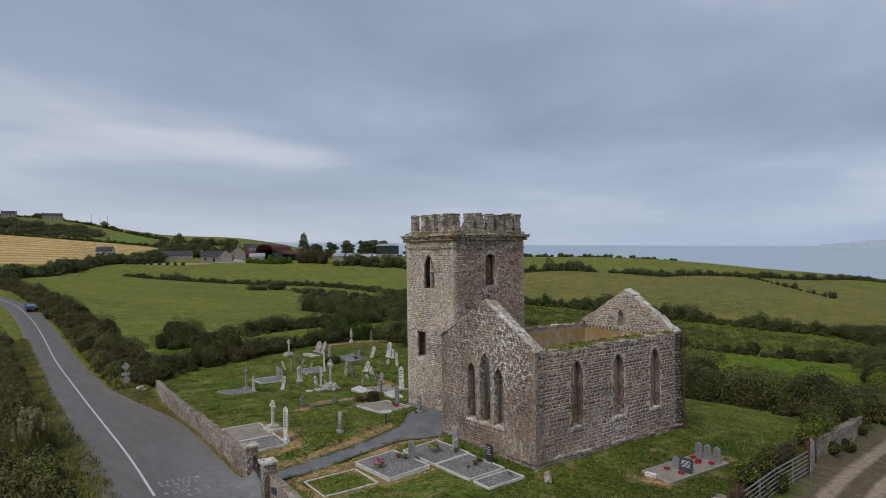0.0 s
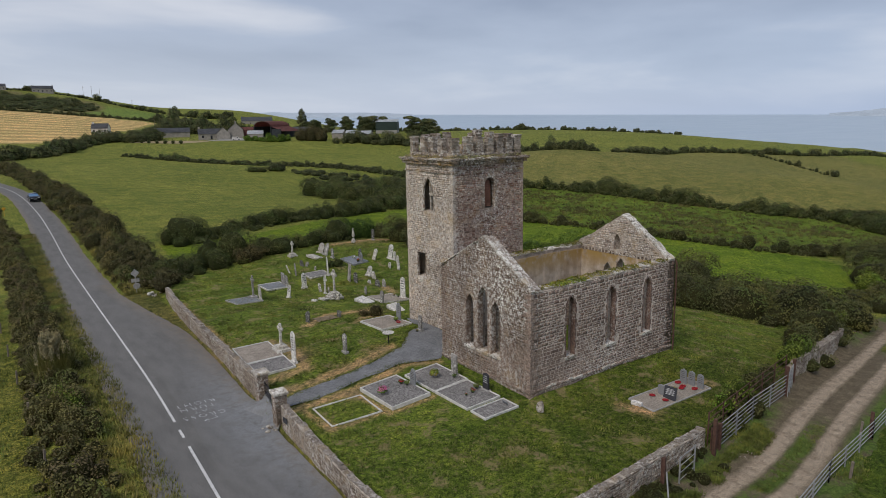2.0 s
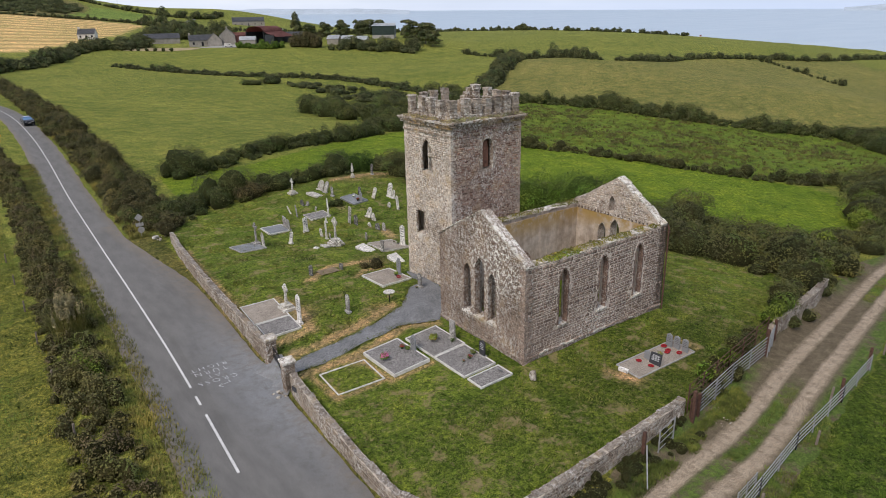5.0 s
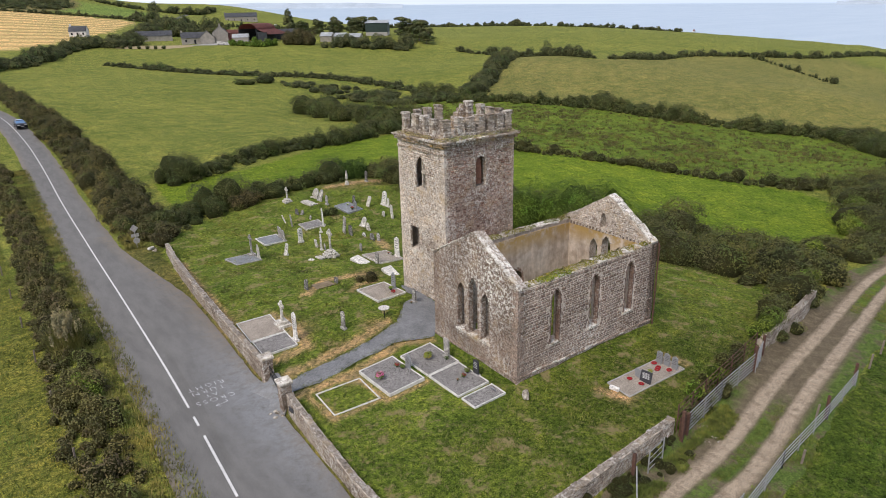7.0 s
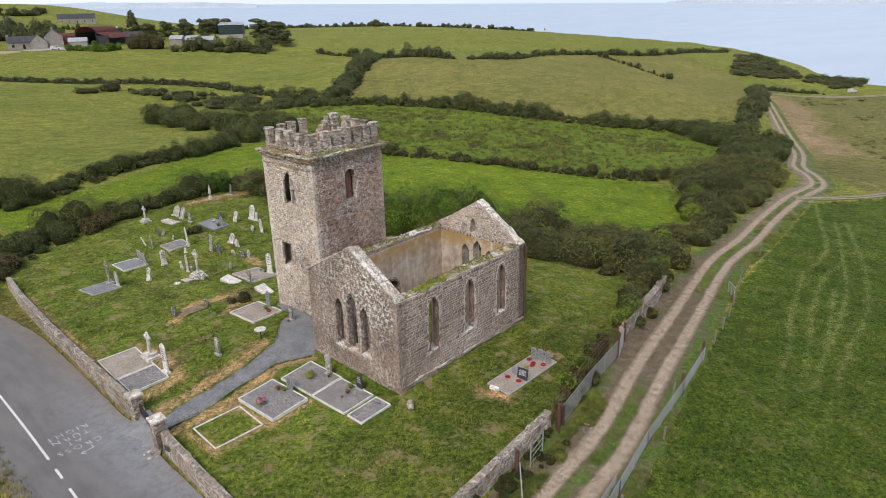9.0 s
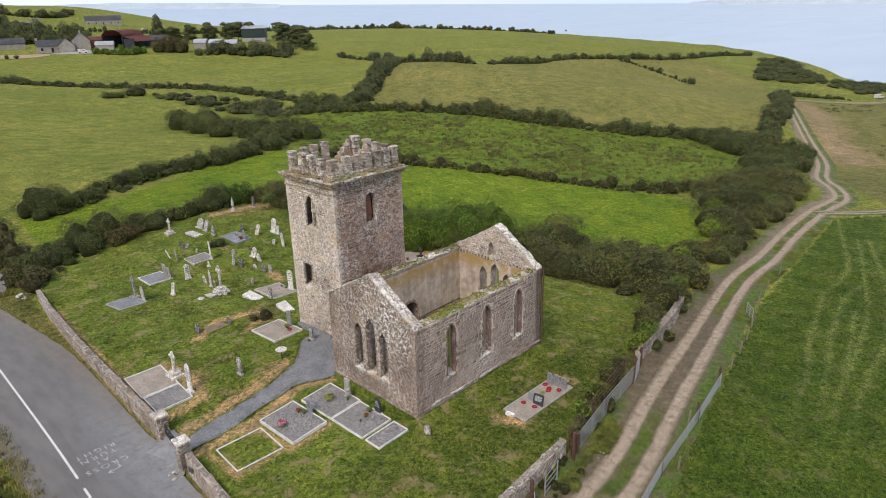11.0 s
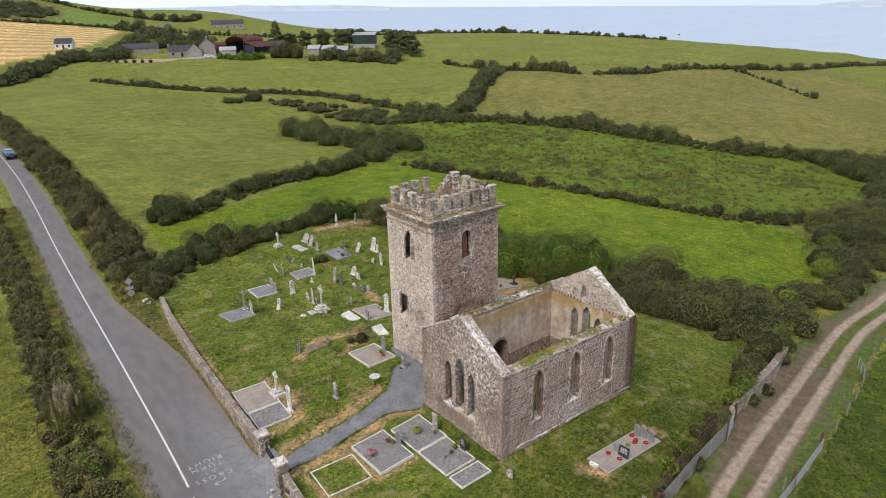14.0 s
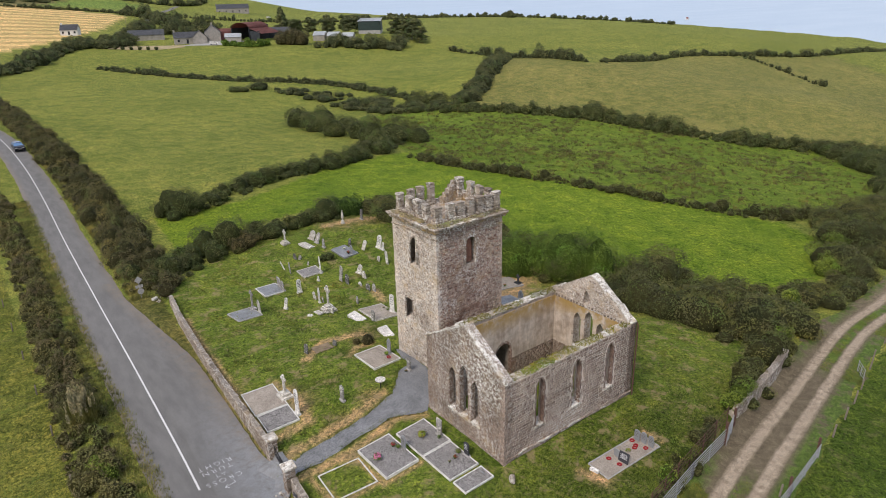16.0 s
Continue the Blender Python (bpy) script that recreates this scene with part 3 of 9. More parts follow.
def yard_lift(x, y):
    """The churchyard stands above the road and the track behind its walls."""
    yb = -8.45 + 0.165 * np.maximum(0, x - 3)
    xw = np.interp(y, [-9, -7.5, -4.5, -1.3, 2.3, 7.3, 12, 18.2, 27, 36.8, 42.4, 60], [-9, -10.8, -12, -11.95, -11.75, -11.3, -11, -10.75, -10.2, -9.25, -8.45, -6])
    return 0.736 * smooth(x - xw, -0.15, 0.5) * (1 - smooth(x, 24, 44)) * smooth(y - yb, -0.3, 0.9) * (1 - smooth(y, 40, 60))


def inside(poly, x, y):
    hit = np.zeros(np.shape(x), bool)
    for (x0, y0), (x1, y1) in zip(poly, poly[1:] + poly[:1]):
        cross = ((y0 > y) != (y1 > y)) & (x < (x1 - x0) * (y - y0) / (y1 - y0 + 1e-9) + x0)
        hit ^= cross
    return hit


def to_line(line, x, y):
    """Distance to a polyline."""
    best = np.full(np.shape(x), 1e9)
    for (x0, y0), (x1, y1) in zip(line, line[1:]):
        dx, dy = x1 - x0, y1 - y0
        k = np.clip(((x - x0) * dx + (y - y0) * dy) / (dx * dx + dy * dy), 0, 1)
        best = np.minimum(best, np.hypot(x - x0 - k * dx, y - y0 - k * dy))
    return best


COAST = [(640, 1500), (560, 900), (530, 600), (520, 480), (515, 400), (550, 330), (610, 285), (640, 235), (625, 190), (580, 150), (525, 118), (462, 92), (410, 72), (388, 57), (380, 45), (377, 34), (384, 5), (400, -80), (400, -300), (400, -1500)]
SEA = -34.0


def ground(x, y):
    x, y = np.asarray(x, float), np.asarray(y, float)
    z = -2.231 + -0.021378 * x + 0.012377 * y + yard_lift(x, y)
    for hx, hy, r, h in HILLS + KNOLLS:
        z = z + h * np.exp(-((x - hx) ** 2 + (y - hy) ** 2) / r**2)
    return z


def gz(x, y):
    return float(ground(x, y))


def spaced(a, b, dense, step, grow):
    """Coordinates from a to b: even steps inside the dense stretch, widening outside it."""
    mid = list(np.arange(dense[0], dense[1] + 1e-6, step))
    s, v, hi = step, dense[1], []
    while v < b:
        s *= grow
        v += s
        hi.append(min(v, b))
    s, v, lo = step, dense[0], []
    while v > a:
        s *= grow
        v -= s
        lo.append(max(v, a))
    return np.array(lo[::-1] + mid + hi)


ROAD = [(-40, 300), (-33, 250), (-24, 205), (-16.5, 170), (-13, 148), (-12.05, 122), (-12.3, 98), (-13.3, 72.5), (-14.25, 48.6), (-14.8, 33.3), (-15.3, 21.9), (-15.75, 11.4), (-16.35, 2.2), (-17.2, -10), (-19.0, -32), (-22, -70), (-30, -160)]
TRACK = [(-16.5, -13.2), (-8, -12.2), (1, -11.3), (6.2, -10.85), (15.5, -9.0), (23.5, -7.5), (42.8, -3.9), (55, -3.2), (67.5, -2.0), (84, -1.0), (99, -0.9), (110, 2.5), (122, 7.5), (158, 16.5), (207, 36), (245, 49), (280, 60), (306, 44.6), (325, 33), (345, 22)]
SPUR = [(84, -1.0), (90, -5.6), (101, -10.6), (130, -20), (200, -45)]

# what grows where: outline in plan, colour of the cover, share of dry patches
YARD = [(-12, -8.5), (4, -8), (17, -6), (31, -3.3), (30, 5), (24, 12), (24, 44), (21, 55), (8, 55), (-3, 50), (-8, 44), (-11, 12)]
MEADOW = [(-1, 76), (12, 74.5), (22, 79), (38, 88), (56, 90), (54.5, 75), (58.5, 60), (65, 40), (69, 31), (74, 18), (70, 9), (57, 4.5), (46, 6), (41, 15), (33, 32), (29, 50), (20, 61), (5, 60), (-3, 56)]
MARSH = [(56, 90), (54.5, 75), (58.5, 60), (65, 40), (69, 31), (78, 18), (100, 8), (150, 20), (158, 36), (152, 47), (138, 62), (132, 80), (128, 98), (118, 112), (104, 128), (98, 150), (80, 150), (60, 120)]
PASTURE = [(104, 128), (118, 112), (128, 98), (132, 80), (138, 62), (152, 47), (158, 33), (185, 36), (255, 54), (338, 92), (368, 140), (303, 153), (267, 162), (190, 149), (184, 152), (186, 175), (190, 207), (140, 160)]
STUBBLE = [(-80, 352), (9, 350), (38, 384), (75, 450), (121, 577), (78, 615), (40, 628), (-120, 640), (-200, 480)]
RIGHT = [(-20, -16), (2, -13.4), (19.3, -11.2), (39.3, -7.5), (82, -4), (101, -13), (130, -23), (110, -90), (0, -120), (-40, -60)]
ROUGH = [(101, -8), (120, 5), (158, 14), (207, 33), (280, 58), (306, 43), (340, 22), (420, -40), (380, -150), (200, -60)]
LEFT = [(-21.5, -60), (-21.5, 60), (-20, 120), (-30, 200), (-120, 200), (-160, -60)]
BARE = [[(-11.2, 9.7, 1.2), (-7.0, 7.4, 0.9), (-5.3, 10.9, 1.0), (-2.5, 12.2, 0.9), (17.0, 50.0, 2.6), (20, 48.5, 2.0), (4.3, -4.4, 0.8), (18.5, 20, 2.2), (2.6, 21.5, 1.5), (-10.6, 20, 1.2), (-6.8, 15.5, 1.4)]][0]

WHEELS = [[(48, -10.9), (39, -12.4), (33.5, -13.3), (26.1, -15.1), (19.6, -15.9), (13.1, -17.1)], [(54.1, -13.2), (48.6, -12.9), (41.9, -13.6), (35, -14.6), (29.4, -15.7), (20, -17.4), (11.8, -18.4)],
          [(72.5, -8.8), (65.4, -10.8), (55.9, -13), (48.5, -14.8), (42, -15.9), (36.1, -16.6), (25.2, -17.5), (18.7, -18.4)], [(73.8, -9.9), (66, -12.2), (55.1, -15.2), (46.7, -16.9), (39.7, -18), (29.7, -18.4), (17.6, -19.4), (13.2, -19.9)],
          [(45, -14.5), (39.8, -15.3), (34.6, -16.2), (29.6, -16.8)], [(82.3, -4.4), (70.9, -7.5), (61.5, -10.2), (55, -11.2), (48.9, -11.2)]]
VERGE = [(-14, 48), (-8.6, 46), (-9.8, 30), (-11.0, 12), (-11.2, 7.5), (-11.7, 0), (-11.9, -5), (-10.8, -8), (-15, -12), (-13.5, 0), (-13, 12), (-13.5, 30)]
GREENHILL = [(76, 655), (95, 638), (126, 648), (178, 707), (172, 745), (140, 775), (118, 770), (106, 716)]
BROWNHILL = [(-200, 640), (60, 632), (76, 656), (104, 716), (118, 775), (60, 800), (-200, 860)]
PATH_OUT = [(-10.6, 8.35), (-8, 8.45), (-5.5, 8.8), (-2.8, 8.95), (-1.0, 8.0), (-0.35, 7.7), (0.0, 8.1), (3.1, 8.3), (3.15, 16.9), (2.55, 15.9), (2.5, 13.9), (1.2, 13.5), (0.2, 12.7), (-1.0, 11.35), (-3.5, 10.5), (-6.5, 10.1), (-10.0, 9.8), (-10.7, 10.1)]
APRON = [(-14.2, 54), (-12.0, 53), (-11.65, 46), (-11.1, 39), (-10.6, 33), (-10.4, 28.5), (-10.7, 23), (-10.95, 18), (-11.15, 13), (-11.1, 11.6), (-10.2, 11.0), (-10.4, 8.4), (-11.5, 7.4), (-11.95, 1), (-12.2, -5), (-13.8, -9), (-15.4, -12), (-17.0, -12), (-15.9, 0), (-15.0, 11), (-14.6, 24)]

WORN = [([(-10.4, 7.9), (-7, 7.8), (-4.5, 8.2), (-2.6, 8.7), (-0.9, 7.7)], 0.45), ([(-10.2, 10.4), (-7, 10.65), (-4.3, 10.95), (-1.6, 11.8)], 0.55), ([(-6.7, 7.5), (-6.6, 3.7), (-3.7, 3.8)], 0.22),
        ([(-7.1, 18.6), (-6.7, 15.5), (-7.3, 12.7), (-9.8, 12.6)], 0.45), ([(-10.5, 12.5), (-10.2, 19.5), (-9.6, 27), (-8.8, 36)], 0.40), ([(3.6, -3.4), (4.2, -4.6)], 0.35), ([(10.2, -3.3), (10.4, -4.4)], 0.25),
        ([(14.5, 50.5), (19, 50), (21.5, 48.5)], 0.9), ([(-3.6, 20.4), (-1, 22.4), (2.4, 21.6)], 0.5), ([(8.4, 27.5), (9.4, 30.2)], 0.6), ([(-9.9, 7.3), (-9.8, 4.0), (-6.6, 4.2)], 0.2), ([(2.2, 19.2), (0.4, 19.4), (-0.6, 18.4)], 0.35), ([(14.5, 17.5), (18.5, 19.5), (23.5, 23.5)], 2.2)]


def resample(line, step):
    """A smooth curve through the points (Catmull-Rom), sampled at even steps."""
    p = [np.array(q, float) for q in line]
    p = [2 * p[0] - p[1]] + p + [2 * p[-1] - p[-2]]
    out = []
    for a, b, c, d in zip(p, p[1:], p[2:], p[3:]):
        n = max(1, int(np.linalg.norm(c - b) / step))
        for k in range(n):
            t = k / n
            out.append(0.5 * (2 * b + (c - a) * t + (2 * a - 5 * b + 4 * c - d) * t**2 + (3 * b - a - 3 * c + d) * t**3))
    out.append(p[-2])
    return np.array(out)


LOOPS = [[tuple(p) for p in resample(w, 3.0)] for w in WHEELS]


def worn(x, y):
    """How bare the ground is trodden, from 0 to 1, with ragged edges."""
    rag = 1 + 0.45 * np.sin(x * 5.1 + 1.7 * np.sin(y * 3.3)) * np.sin(y * 4.7 + 1.3 * np.sin(x * 2.9))
    out = np.zeros(np.shape(x))
    for line, r in WORN:
        out = np.maximum(out, np.exp(-(to_line(line, x, y) / (r * rag + 0.03)) ** 4))
    return out * 0.92


def build_land():
    xs = spaced(-1500, 1600, (-24, 50), 0.36, 1.035)
    ys = spaced(-900, 1900, (-24, 56), 0.36, 1.035)
    X, Y = np.meshgrid(xs, ys)
    Z = ground(X, Y)
    near = np.exp(-((X - 10) ** 2 + (Y - 25) ** 2) / 70**2)
    flat = np.clip((to_line(ROAD, X, Y) - 2.2) / 2.0, 0, 1) * np.clip((to_line(TRACK, X, Y) - 1.5) / 2.0, 0, 1)
    flat = np.where(inside(APRON, X, Y) | inside(PATH_OUT, X, Y), 0.0, flat)
    for ax, bx, ay, by in ((-10.4, -0.3, -1, 8.2), (3.8, 10.4, -5.6, -2.4), (-10.6, -6.6, 12.6, 19.4), (-0.8, 2.8, 14.4, 18.8), (4.4, 8.6, 22.4, 27.6)):
        flat = np.where((X > ax) & (X < bx) & (Y > ay) & (Y < by), 0.12, flat)
    rough = np.array([[noise.noise((a * 0.45, b * 0.45, 0)) * 0.5 + noise.noise((a * 1.3, b * 1.3, 3)) * 0.25 if n > 0.05 else 0.0 for a, b, n in zip(ra, rb, rn)] for ra, rb, rn in zip(X, Y, near)])
    Z = Z + rough * 0.22 * near * flat
    # sunk under the road and the track, which are sheets of their own
    Z = Z - 0.10 * (1 - np.clip((to_line(ROAD, X, Y) - 2.0) / 0.6, 0, 1)) - 0.08 * (1 - np.clip((to_line(TRACK, X, Y) - 1.9) / 0.8, 0, 1))
    Z = Z - 0.16 * inside(APRON, X, Y) - 0.05 * inside(PATH_OUT, X, Y)
    # the cliff: land falls to below the sea beyond the coast
    seaward = ~inside([(-4000, 1500)] + COAST + [(-4000, -1500)], X, Y)
    off = to_line(COAST, X, Y) * np.where(seaward, 1, -1)
    Z = Z + (SEA - 6 - Z) * smooth(off, -4, 34)
    Z = np.where(seaward & (off > 34), SEA - 6, Z)
    cover = np.zeros(X.shape + (4,), np.float32)
    cover[..., 3] = 1
    cover[..., :3] = (0.166, 0.190, 0.048)
    for poly, c in ((MEADOW, (0.122, 0.182, 0.019)), (MARSH, (0.106, 0.158, 0.022)), (PASTURE, (0.170, 0.172, 0.060)), (STUBBLE, (0.52, 0.38, 0.20)), (RIGHT, (0.060, 0.096, 0.015)), (ROUGH, (0.132, 0.138, 0.050)), (LEFT, (0.145, 0.155, 0.036)), (YARD, (0.120, 0.168, 0.030)), (VERGE, (0.120, 0.118, 0.042)), (GREENHILL, (0.150, 0.215, 0.055)), (BROWNHILL, (0.145, 0.135, 0.065))):
        cover[inside(poly, X, Y), :3] = c
    beach = smooth(-Z, 28, 31)[..., None]
    cover[..., :3] = cover[..., :3] * (1 - beach) + np.array((0.42, 0.36, 0.26)) * beach
    # faint wheel loops in the field
    loops = np.minimum.reduce([to_line(w, X, Y) for w in LOOPS])
    k = (np.exp(-(loops / 0.26) ** 2) * 0.42)[..., None] * smooth(X, 12, 34)[..., None]
    cover[..., :3] = cover[..., :3] * (1 - k) + np.array((0.21, 0.24, 0.10)) * k
    front = np.exp(-(((X - 9) / 19) ** 2 + ((Y + 5) / 6.5) ** 2))[..., None]          # darker grass before the long wall
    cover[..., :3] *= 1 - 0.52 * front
    dry = np.where(inside(YARD, X, Y), 0.85, 0.12)
    dry[inside(RIGHT, X, Y)] = 0.25
    dry[inside(ROUGH, X, Y)] = 0.9
    dry[inside(MEADOW, X, Y)] = 0.05
    dry[inside(PASTURE, X, Y)] = 0.3
    for bx, by, r in BARE:
        k = np.exp(-(((X - bx) ** 2 + (Y - by) ** 2) / r**2) ** 1.5)[..., None] * 0.8
        cover[..., :3] = cover[..., :3] * (1 - k) + np.array((0.25, 0.185, 0.11)) * k
    # verges of the path and of the graves are worn to straw and dust
    rag = np.array([[noise.noise((a * 0.09, b * 0.09, 4)) if 150 < a < 330 and 0 < b < 70 else 0.0 for a, b in zip(ra, rb)] for ra, rb in zip(X, Y)])
    bare = np.clip(1.1 - to_line([(279, 57), (252, 45), (222, 33), (188, 19.5), (162, 9.5)], X, Y) / (6.5 + 7 * rag), 0, 1)[..., None] * 0.85
    cover[..., :3] = cover[..., :3] * (1 - bare) + np.array((0.245, 0.185, 0.13)) * bare
    dust = np.exp(-(to_line([(276, 56), (237, 37), (197, 27), (178, 18), (160, 8)], X, Y) / (5 + 3 * np.sin(X * 0.35) * np.sin(Y * 0.5))) ** 2)[..., None] * 0.8
    cover[..., :3] = cover[..., :3] * (1 - dust) + np.array((0.25, 0.195, 0.135)) * dust
    k = worn(X, Y)[..., None]
    cover[..., :3] = cover[..., :3] * (1 - k) + np.array((0.37, 0.255, 0.16)) * k
    stub = inside(STUBBLE, X, Y).astype(np.float32)
    ny, nx = X.shape
    idx = np.arange(nx * ny).reshape(ny, nx)
    faces = np.stack([idx[:-1, :-1], idx[:-1, 1:], idx[1:, 1:], idx[1:, :-1]], -1).reshape(-1, 4)
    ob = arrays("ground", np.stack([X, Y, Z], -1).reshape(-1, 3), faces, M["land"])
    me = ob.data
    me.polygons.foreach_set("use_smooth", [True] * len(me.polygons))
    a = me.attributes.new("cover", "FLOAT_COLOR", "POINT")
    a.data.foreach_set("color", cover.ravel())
    for key, val in (("dry", dry), ("stubble", stub)):
        a = me.attributes.new(key, "FLOAT", "POINT")
        a.data.foreach_set("value", np.asarray(val, np.float32).ravel())
    tagged(ob, "rolling coastal grassland of green fields and stubble", "ground", kind="structure")


build_land()


def sides(pts):
    d = np.gradient(pts, axis=0)
    d /= np.linalg.norm(d, axis=1)[:, None]
    return np.stack([-d[:, 1], d[:, 0]], 1)


def ribbon(name, line, half, mat, lift, step=1.2, across=8, wander=0.0):
    """A strip of ground cover along a line, hugging the land; its skirts go below ground."""
    pts = resample(line, step)
    nrm = sides(pts)
    us = np.linspace(-1, 1, across + 1)
    V, at = [], []
    for i, (p, n) in enumerate(zip(pts, nrm)):
        for u in us:
            h = half + wander * noise.noise((p[0] * 0.3, p[1] * 0.3, 5 + u)) * (abs(u) > 0.99)
            q = p + n * u * h
            V.append((q[0], q[1], gz(q[0], q[1]) + lift - (0.05 if abs(u) > 0.99 else 0.0)))
            at.append(u)
    k = across + 1
    idx = np.arange(len(V)).reshape(-1, k)
    F = np.stack([idx[:-1, :-1], idx[:-1, 1:], idx[1:, 1:], idx[1:, :-1]], -1).reshape(-1, 4)[:, ::-1]
    ob = arrays(name, V, F, mat)
    ob.data.polygons.foreach_set("use_smooth", [True] * len(ob.data.polygons))
    a = ob.data.attributes.new("across", "FLOAT", "POINT")
    a.data.foreach_set("value", np.array(at, np.float32))
    e = ob.data.attributes.new("edge", "FLOAT", "POINT")
    e.data.foreach_set("value", np.clip((np.abs(np.array(at, np.float32)) - 0.72) / 0.28, 0, 1))
    return ob


tagged(ribbon("road", ROAD, 2.55, M["road"], 0.045, 1.2, 10, 0.25), "narrow grey tarmac country road with a white centre line", "road", kind="structure")
tagged(ribbon("track", TRACK, 2.9, M["track"], 0.03, 1.0, 18, 0.6), "rutted pale dirt farm track with a grassy middle", "track", kind="structure")
tagged(ribbon("track_spur", SPUR, 1.5, M["track"], 0.035, 2.0, 6, 0.4), "dirt turning off the farm track", "track", kind="structure")

LANE = [(128, 470), (122, 505), (125, 536), (148, 597), (176, 667), (195, 708), (204, 730), (216, 752)]
tagged(ribbon("lane", LANE, 2.2, M["road"], 0.35, 4.0, 4, 0.2), "grey farm lane climbing the far hill", "road", kind="structure")


def patch(name, outline, mat, lift, cell=0.6, ragged=0.0):
    """A flat sheet of ground cover with the given outline in plan, draped over the land."""
    bm = bmesh.new()
    pts = []
    for (x0, y0), (x1, y1) in zip(outline, outline[1:] + outline[:1]):
        n = max(1, int(math.hypot(x1 - x0, y1 - y0) / cell))
        for k in range(n):
            x, y = x0 + (x1 - x0) * k / n, y0 + (y1 - y0) * k / n
            if ragged:
                x += ragged * noise.noise((x * 1.1, y * 1.1, 1))
                y += ragged * noise.noise((x * 1.1, y * 1.1, 7))
            pts.append((x, y))
    ring = [bm.verts.new((x, y, 0)) for x, y in pts]
    bmesh.ops.triangle_fill(bm, use_beauty=True, edges=[bm.edges.new((a, b)) for a, b in zip(ring, ring[1:] + ring[:1])])
    for _ in range(2):
        long = [e for e in bm.edges if e.calc_length() > cell * 2]
        if not long:
            break
        bmesh.ops.subdivide_edges(bm, edges=long, cuts=1)
        bmesh.ops.triangulate(bm, faces=bm.faces)
    for v in bm.verts:
        v.co.z = gz(v.co.x, v.co.y) + lift
    bmesh.ops.recalc_face_normals(bm, faces=bm.faces)
    if sum(f.normal.z for f in bm.faces) < 0:
        bmesh.ops.reverse_faces(bm, faces=bm.faces)
    return finish(name, bm, mat)




def build_apron():
    """The tarmac runs on to the churchyard wall; loose chippings lie before the gate, dirt along the wall."""
    ob = patch("road_apron", APRON, M["road"], 0.052, 0.5, 0.07)
    xy = np.array([(v.co.x, v.co.y) for v in ob.data.vertices])
    wall = to_line([(-12.2, 53), (-11.6, 45), (-11.1, 38), (-10.7, 32), (-10.7, 26), (-11.1, 19), (-11.3, 12)], xy[:, 0], xy[:, 1])
    low = to_line([(-11.6, 7.2), (-12.2, 0), (-12.5, -5), (-14.2, -9.5)], xy[:, 0], xy[:, 1])
    gate = np.exp(-(((xy[:, 0] + 11.4) / 2.4) ** 2 + ((xy[:, 1] - 8.0) / 9.0) ** 2)) * 1.3
    for key, val in (("edge", np.maximum(1 - wall / 1.1, 1 - low / 0.7).clip(0, 1)), ("chips", gate.clip(0, 1))):
        at = ob.data.attributes.new(key, "FLOAT", "POINT")
        at.data.foreach_set("value", np.asarray(val, np.float32))
    tagged(ob, "grey tarmac verge with loose chippings before the gate", "road", kind="structure")


build_apron()
tagged(patch("path", PATH_OUT, M["path"], 0.025, 0.3, 0.28), "grey gravel path from the gate to the tower", "path", kind="structure")

# the centre line: one long stroke, then dashes
def paint_strokes():
    line = thing("road_marking", "worn white painted centre line on tarmac", "road marking", kind="structure")
    pts = resample(ROAD, 0.5)
    dist = np.concatenate([[0], np.cumsum(np.linalg.norm(np.diff(pts, axis=0), axis=1))])
    nrm = sides(pts)

    def at_y(y):
        return float(np.interp(-y, -pts[:, 1], dist))

    spans = [(at_y(290), at_y(11.45)), (at_y(10.35), at_y(9.25)), (at_y(8.1), at_y(2.0)), (at_y(-3.5), at_y(-7.5)), (at_y(-12.5), at_y(-16.5)), (at_y(-21), at_y(-25))]
    for a, b in spans:
        s = np.linspace(a, b, max(2, int((b - a) / 0.8)))
        V = []
        for d in s:
            x, y = np.interp(d, dist, pts[:, 0]), np.interp(d, dist, pts[:, 1])
            nx, ny = np.interp(d, dist, nrm[:, 0]), np.interp(d, dist, nrm[:, 1])
            for u in (-0.065, 0.065):
                V.append((x + nx * u, y + ny * u, gz(x, y) + 0.056))
        i = np.arange(len(V)).reshape(-1, 2)
        arrays("stroke", V, np.stack([i[:-1, 1], i[:-1, 0], i[1:, 0], i[1:, 1]], -1), M["paint"], line)


paint_strokes()

# the sea and the low land across the bay
def sea_z(r, a):
    """The sheet rises to the eye's level far out, where the true sea would run on to the horizon."""
    rim = 33 + 1.5 * min(80.0, max(-21.0, math.degrees(math.atan2(math.sin(a), math.cos(a))) - 21.5))
    return SEA + rim * float(np.interp(r, (3000, 3800, 4500, 4930), (0.0, 0.22, 0.65, 1.0)))


def build_sea():
    m = Mat("sea", 0.35, 0, 0.5)
    col = m.ramp(m.noise(0.004, 4, stretch=(1, 3, 1)), [(0.3, (0.355, 0.445, 0.52)), (0.7, (0.43, 0.51, 0.575))])
    m.color(col)
    m.bump(m.noise(0.12, 5, 0.6, (1, 2.2, 1)), 0.7, 1.2)
    V, F = [], []
    for k, r in enumerate((200, 1500, 3000, 3800, 4500, 4930)):
        for n in range(72):
            a = 2 * math.pi * n / 72
            V.append((r * math.cos(a), r * math.sin(a), sea_z(r, a)))
            if k:
                p, q = (k - 1) * 72, k * 72
                F.append((p + n, q + n, q + (n + 1) % 72, p + (n + 1) % 72))
    bm = bmesh.new()
    vs = [bm.verts.new(v) for v in V]
    for f in F:
        bm.faces.new([vs[i] for i in f])
    tagged(finish("water", bm, m.m), "calm grey-blue sea under an overcast sky", "sea", kind="structure")


